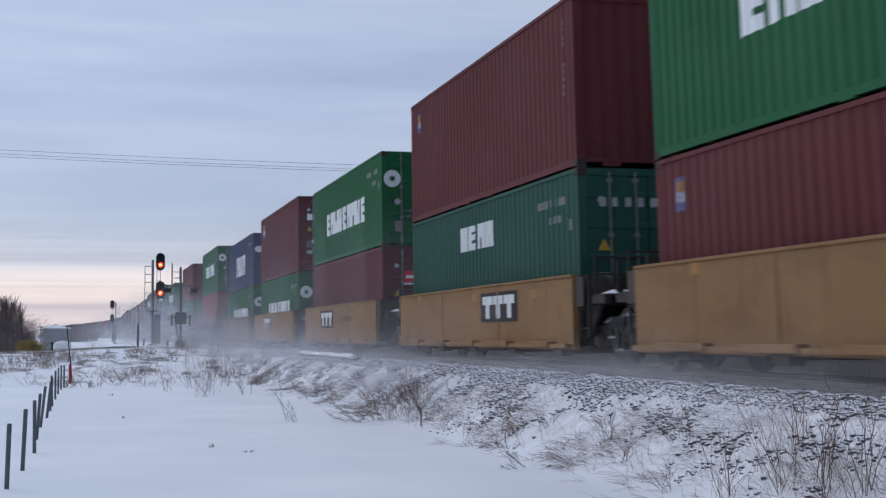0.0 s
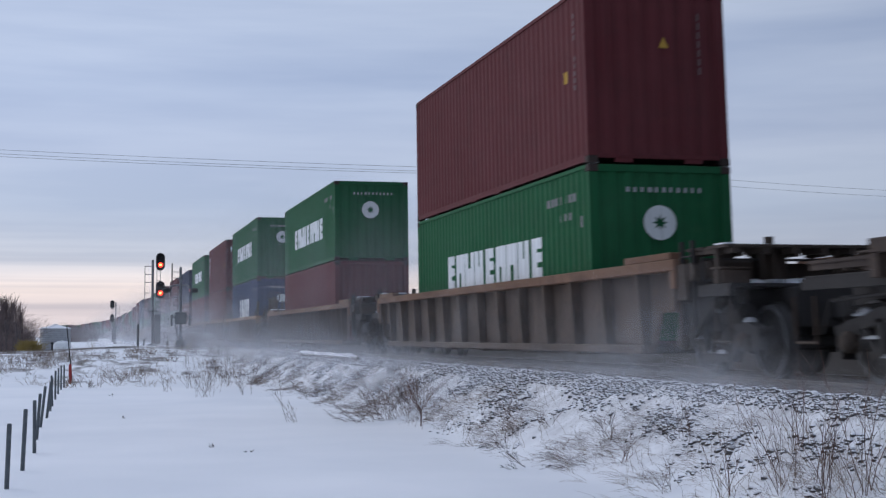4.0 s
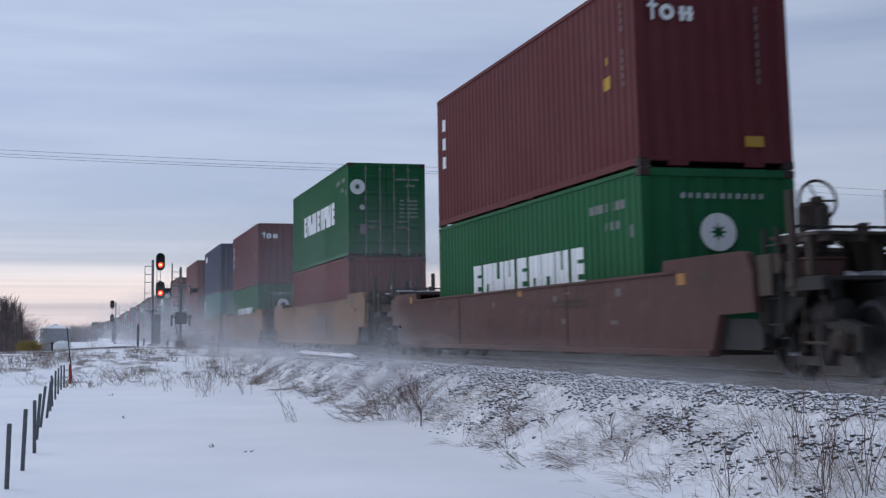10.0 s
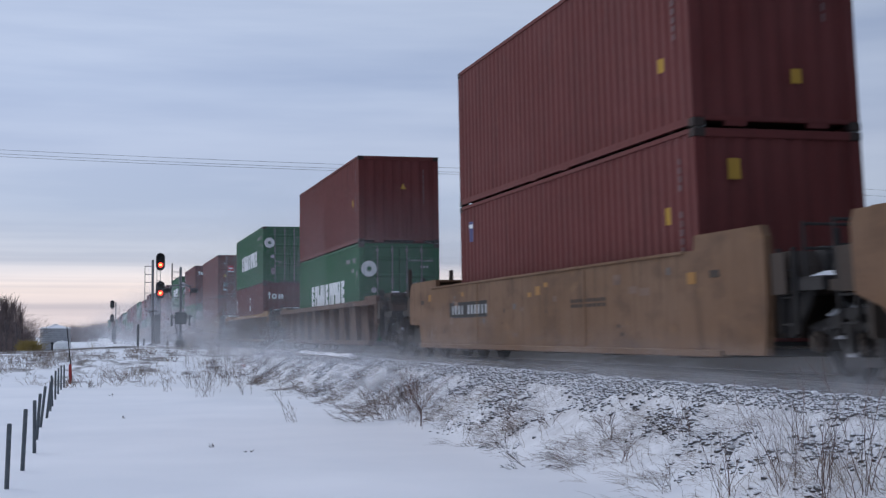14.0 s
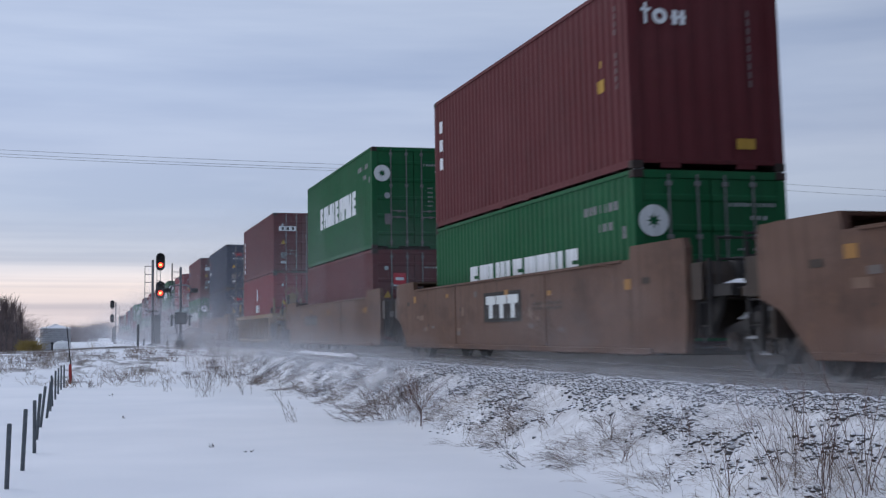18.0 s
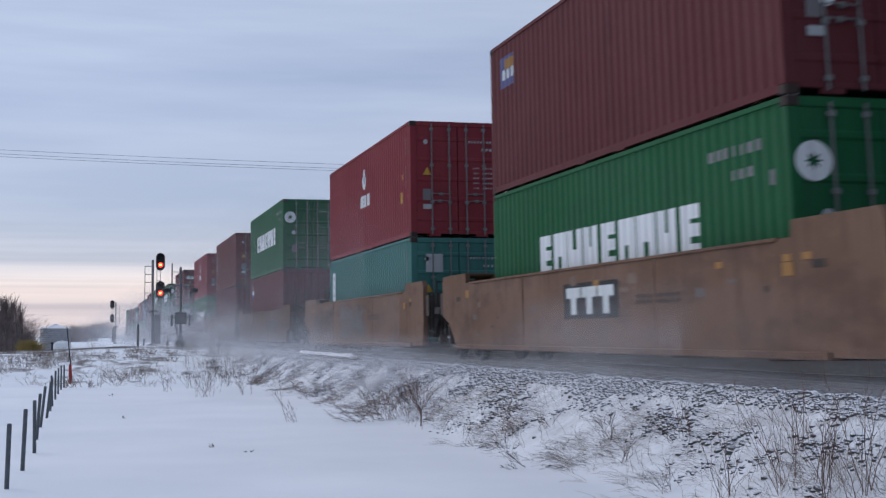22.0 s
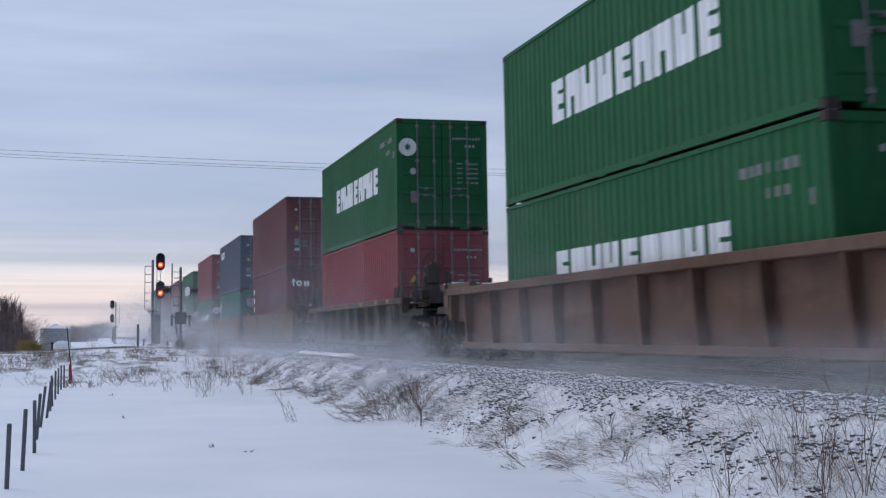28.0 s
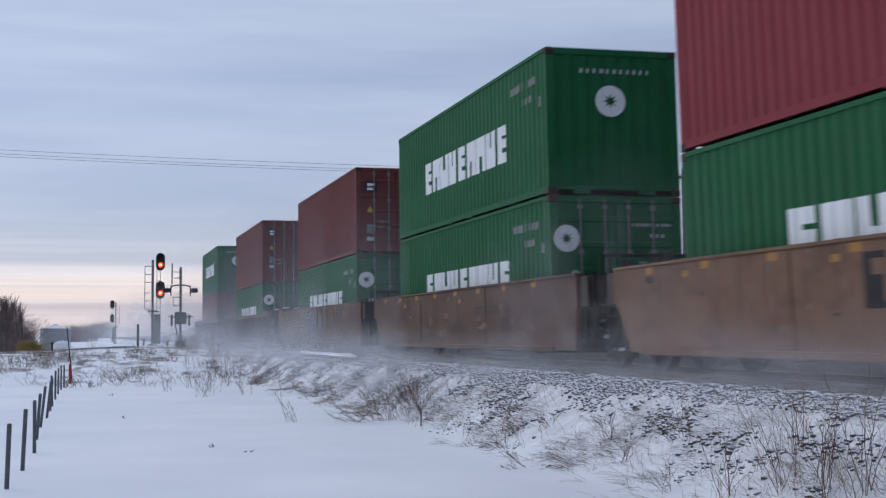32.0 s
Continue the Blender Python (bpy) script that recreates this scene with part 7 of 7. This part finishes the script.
rnd = random.Random(12)
for i in range(34):
    y = rnd.uniform(150, 230)
    px = rnd.uniform(-45, 46) if i % 3 else rnd.uniform(-30, 36)
    x = (px - 160) * 0.97 * y / 2507
    hgt = (7.9 - 1.6 * abs(px - 18) / 34) * y / 190 * rnd.uniform(0.75, 1.15)
    tree((x, y), max(2.0, hgt), i)
for i in range(26):
    y = rnd.uniform(480, 620)
    x = (rnd.uniform(118, 186) - 160) * 0.97 * y / 2507
    tree((x, y), rnd.uniform(3.4, 5.2) * y / 600, i)
for i in range(30):
    y = rnd.uniform(300, 520)
    tree((TRACK_X + 18 + rnd.uniform(0, 14) + y * 0.08, y), rnd.uniform(4, 7), i)


def thicket(name, x0, x1, y0, y1, hgt, count, seed, label):
    r = random.Random(seed)
    bm = bmesh.new()
    for _ in range(count):
        x, y = r.uniform(x0, x1), r.uniform(y0, y1)
        z = ground_z(x, y)
        for _ in range(5):
            h = hgt * r.uniform(0.4, 1.05)
            p = Vector((x + r.gauss(0, 0.3), y, z - 0.1))
            q = p + Vector((r.gauss(0, 0.25) * h, r.gauss(0, 0.2) * h, h))
            rod(bm, p, q, 0.03, 3, 0.012)
            for _ in range(3):
                m = p.lerp(q, r.uniform(0.3, 0.9))
                rod(bm, m, m + Vector((r.gauss(0, 0.3) * h, 0, h * r.uniform(0.1, 0.35))), 0.016, 3, 0.008)
    me = bpy.data.meshes.new(name)
    bm.to_mesh(me)
    bm.free()
    me.materials.append(TWIGS)
    tagged(new(name, me), label, "thicket", kind="stuff")


thicket("bare_thicket", -16.0, -7.4, 150, 200, 4.2, 300, 5, "dense bare brush along the field edge")
thicket("far_thicket", -16, 7, 520, 640, 6.3, 420, 6, "distant line of bare brush")
thicket("yellow_brush", -5.5, -4.75, 126, 129, 1.25, 110, 7, "low yellowish brush")
bpy.data.objects["yellow_brush"].data.materials[0] = plain("yellow_brush", (0.26, 0.19, 0.055), 0.9)


# ---- snow dust whirled up by the train ----
def dust_material(name, across, strength, least=0.0):
    m, nt, bsdf = material(name)
    nt.nodes.remove(bsdf)
    out = nt.nodes["Material Output"]
    co = add(nt, "ShaderNodeTexCoord")
    info = add(nt, "ShaderNodeObjectInfo")
    mp = add(nt, "ShaderNodeMapping", Scale=(1.2, 1.0, 1.3))
    nt.links.new(co.outputs["Generated"], mp.inputs["Vector"])
    w = add(nt, "ShaderNodeMath")
    w.operation = "MULTIPLY"
    w.inputs[1].default_value = 23.0
    nt.links.new(info.outputs["Random"], w.inputs[0])
    n = noise4(nt, mp.outputs[0], 2.6, 6, 0.55, w.outputs[0])
    # soft fall-off towards the rim of each veil
    sub = add(nt, "ShaderNodeVectorMath")
    sub.operation = "SUBTRACT"
    sub.inputs[1].default_value = (0.5, 0.5, 0.28)
    nt.links.new(co.outputs["Generated"], sub.inputs[0])
    scl = add(nt, "ShaderNodeVectorMath")
    scl.operation = "MULTIPLY"
    scl.inputs[1].default_value = (2.0, 0.0, 1.4) if across else (0.0, 2.0, 1.45)
    nt.links.new(sub.outputs[0], scl.inputs[0])
    ln = add(nt, "ShaderNodeVectorMath")
    ln.operation = "LENGTH"
    nt.links.new(scl.outputs[0], ln.inputs[0])
    rim = steps(nt, ln.outputs["Value"], [(0.15, grey(1)), (0.98, grey(0))])
    body = steps(nt, n, [(0.3, grey(least)), (0.75, grey(1.0))])
    a = add(nt, "ShaderNodeMath")
    a.operation = "MULTIPLY"
    nt.links.new(rim, a.inputs[0])
    nt.links.new(body, a.inputs[1])
    b = add(nt, "ShaderNodeMath")
    b.operation = "MULTIPLY"
    b.inputs[1].default_value = strength
    nt.links.new(a.outputs[0], b.inputs[0])
    tr, df = add(nt, "ShaderNodeBsdfTransparent"), add(nt, "ShaderNodeBsdfTranslucent", Color=(0.8, 0.83, 0.88, 1))
    d2 = add(nt, "ShaderNodeBsdfDiffuse", Color=(0.85, 0.87, 0.92, 1))
    half = add(nt, "ShaderNodeMixShader", Fac=0.45)
    nt.links.new(d2.outputs[0], half.inputs[1])
    nt.links.new(df.outputs[0], half.inputs[2])
    mix = add(nt, "ShaderNodeMixShader")
    nt.links.new(b.outputs[0], mix.inputs[0])
    nt.links.new(tr.outputs[0], mix.inputs[1])
    nt.links.new(half.outputs[0], mix.inputs[2])
    nt.links.new(mix.outputs[0], out.inputs["Surface"])
    return m


DUST = dust_material("airborne_snow_dust", False, 0.21)
PUFF = dust_material("whirled_snow_puff", True, 0.36)
VEILS = []


def veil_mesh(seed):
    """A curved sheet of fine snow, bulging towards the camera's side."""
    r = random.Random(seed)
    bm = bmesh.new()
    ny, nz = 12, 6
    grid = [[bm.verts.new((-0.5 * math.sin(math.pi * j / nz) * (0.6 + 0.4 * math.sin(i * 1.3 + seed)) * 0.6, -0.5 + i / ny, j / nz)) for j in range(nz + 1)] for i in range(ny + 1)]
    for i in range(ny):
        for j in range(nz):
            bm.faces.new((grid[i][j], grid[i + 1][j], grid[i + 1][j + 1], grid[i][j + 1])).smooth = True
    me = bpy.data.meshes.new("snow_dust")
    bm.to_mesh(me)
    bm.free()
    me.materials.append(DUST)
    return me


SHEETS = [veil_mesh(i) for i in range(3)]
rnd = random.Random(77)
for i in range(150):
    along = 4 + i * 5.6 + rnd.uniform(-2, 2)
    for side in ((-1.75,) if i % 2 else (-2.3,)):
        ob = new("snow_dust", SHEETS[i % 3])
        ob.scale = (rnd.uniform(0.5, 0.9), rnd.uniform(11, 17), rnd.uniform(0.5, 0.95) if i % 5 else rnd.uniform(1.4, 2.2))
        ob.visible_shadow = False
        tagged(ob, "thin veil of snow dust whirled along the rails", "snow dust", group="snow dust", kind="stuff")
        ob.scale.z *= 1 + 0.8 * smooth(480, 640, along)      # the tail of the train stirs up more
        VEILS.append((ob, along, side + rnd.uniform(-0.2, 0.2), -0.15))
for i in range(36):         # a second, outer curtain beside the tail of the train
    ob = new("snow_dust", SHEETS[(i + 1) % 3])
    ob.scale = (0.8, 13 + 3 * (i % 3), 0.85 + 0.15 * (i % 4))
    ob.visible_shadow = False
    tagged(ob, "thin veil of snow dust whirled along the rails", "snow dust", group="snow dust", kind="stuff")
    VEILS.append((ob, 545 + i * 7.6 + 2.0 * math.sin(i * 2.3), -2.0 + 0.15 * math.sin(i * 1.7), -0.3))


def puff_mesh(seed):
    """A bowed sheet of fine snow across the track's near side."""
    bm = bmesh.new()
    nx, nz = 8, 5
    grid = [[bm.verts.new((-0.5 + i / nx, 0.25 * math.cos((i / nx - 0.5) * 3 + seed) + 0.08 * j, j / nz)) for j in range(nz + 1)] for i in range(nx + 1)]
    for i in range(nx):
        for j in range(nz):
            bm.faces.new((grid[i][j], grid[i + 1][j], grid[i + 1][j + 1], grid[i][j + 1])).smooth = True
    me = bpy.data.meshes.new("snow_puff")
    bm.to_mesh(me)
    bm.free()
    me.materials.append(PUFF)
    return me


PUFFS = [puff_mesh(i) for i in range(3)]
for i in range(100):
    ob = new("snow_dust", PUFFS[i % 3])
    ob.scale = (rnd.uniform(3.2, 4.6), rnd.uniform(0.7, 1.4), rnd.uniform(0.7, 1.1) if i % 6 else rnd.uniform(1.5, 2.3))
    ob.visible_shadow = False
    tagged(ob, "thin veil of snow dust whirled along the rails", "snow dust", group="snow dust", kind="stuff")
    ob.scale.z *= 1 + 0.5 * smooth(57, 76, i)
    VEILS.append((ob, 5 + i * 8.4 + rnd.uniform(-1.5, 1.5), -2.0 + rnd.uniform(-0.5, 0.3), -0.45))

HAZE = dust_material("hanging_snow_haze", True, 0.24)
haze_mesh = PUFFS[0].copy()
haze_mesh.materials[0] = HAZE
for i in range(7):
    y = 96 + i * 45
    ob = new("hanging_snow", haze_mesh)
    ob.matrix_basis = pose(track_at(y)[0] - 0.5 - rnd.uniform(0, 1.5), y, -1.2, 0, 0, 0) @ Matrix.Diagonal((15.0 + i * 2.0, 2.0, 4.8 + 0.6 * i, 1))
    ob.visible_shadow = False
    tagged(ob, "fine snow hanging in the air along the track", "snow haze", group="snow haze", kind="stuff")

DRIFT = dust_material("creeping_ground_drift", False, 0.34, 0.35)
drift_mesh = SHEETS[0].copy()
drift_mesh.materials[0] = DRIFT
for i in range(14):         # fine snow creeping along the foot of the rails
    y = 12 + i * 5.0
    ob = new("ground_drift", drift_mesh)
    ob.matrix_basis = pose(TRACK_X - 1.42 - 0.06 * (i % 2), y, -0.17) @ Matrix.Diagonal((0.3, 13.0, 0.32 + 0.06 * (i % 3), 1))
    ob.visible_shadow = False
    tagged(ob, "fine snow creeping over the stones beside the rail", "snow drift", group="ground drift", kind="stuff")

MIST = dust_material("low_snow_mist", True, 0.42, 0.25)
mist_mesh = PUFFS[1].copy()
mist_mesh.materials[0] = MIST
for i, (y, w, h) in enumerate(((25, 3.2, 1.2), (30, 3.8, 1.7), (36, 4.4, 2.1), (43, 5.0, 2.4), (51, 5.8, 2.6), (59, 6.5, 2.6), (66, 7.5, 3.2), (74, 8.5, 3.6), (82, 10, 4.4), (90, 11, 5.0), (104, 12, 5.6), (116, 14, 6.2), (130, 15, 6.6))):
    ob = new("hanging_snow", mist_mesh)
    ob.matrix_basis = pose(TRACK_X - 2.0 - rnd.uniform(0, 0.8), y, -1.0) @ Matrix.Diagonal((w, 1.6, h, 1))
    ob.visible_shadow = False
    tagged(ob, "fine snow hanging in the air along the track", "snow haze", group="snow haze", kind="stuff")

THIN = dust_material("thin_snow_haze", True, 0.14, 0.35)
thin_mesh = PUFFS[2].copy()
thin_mesh.materials[0] = THIN
for i, (y, w, h) in enumerate(((34, 6.5, 5.5), (40, 7, 6.5), (47, 8, 7.5), (56, 9, 8.0), (65, 10, 8.5), (76, 11, 9.0), (86, 12, 9.0))):
    ob = new("hanging_snow", thin_mesh)
    ob.matrix_basis = pose(TRACK_X - 1.0, y, -1.0) @ Matrix.Diagonal((w, 1.6, h, 1))
    ob.visible_shadow = False
    tagged(ob, "fine snow hanging in the air along the track", "snow haze", group="snow haze", kind="stuff")

for i, (x, y, w, h) in enumerate(((-30, 330, 90, 7), (-26, 420, 110, 9), (-40, 470, 130, 10))):
    ob = new("drift_haze", SHEETS[i % 3])
    ob.matrix_basis = pose(x, y, -1.0, 0, 0, 90) @ Matrix.Diagonal((1.0, w, h, 1))
    ob.visible_shadow = False
    tagged(ob, "low haze of drifting snow over far fields", "snow haze", kind="stuff")


# ---- what moves ----
def motions():
    times = [0, 2, 4, 6, 8, 10, 12, 14, 16, 18, 20, 22, 24, 26, 28, 30, 32]
    for ob, along, side, z in RIDERS + VEILS:
        rows = []
        for t in times:
            y = along - run(t)
            cx, slope = track_at(y)
            rows.append((t, pose(cx + side, y, z, 0, 0, math.degrees(math.atan(slope)))))
        walk(ob, rows)
    # wheels roll while they pass near the camera
    for w, yy, car, off in WHEELS:
        start = next(a for o, a, _, _ in RIDERS if o is car) + off
        near, gone = None, None
        for k in range(0, 961):
            y = start - run(k / FPS)
            if near is None and y < 46:
                near = k
            if gone is None and y < 9:
                gone = k
        if near is None or near == 0 and gone == 0:
            continue
        gone = 960 if gone is None else max(gone, near + 1)
        s0 = run(near / FPS)
        rows = []
        if near > 0:
            rows.append((0, pose(0, yy, 0.457)))
        for k in range(near, gone + 1):
            turn = math.degrees((run(k / FPS) - s0) / 0.49)
            rows.append((k / FPS, pose(0, yy, 0.457) @ Matrix.Rotation(radians(turn), 4, "X")))
        if gone < 960:
            rows.append((32, rows[-1][1]))
        walk(w, rows)


motions()
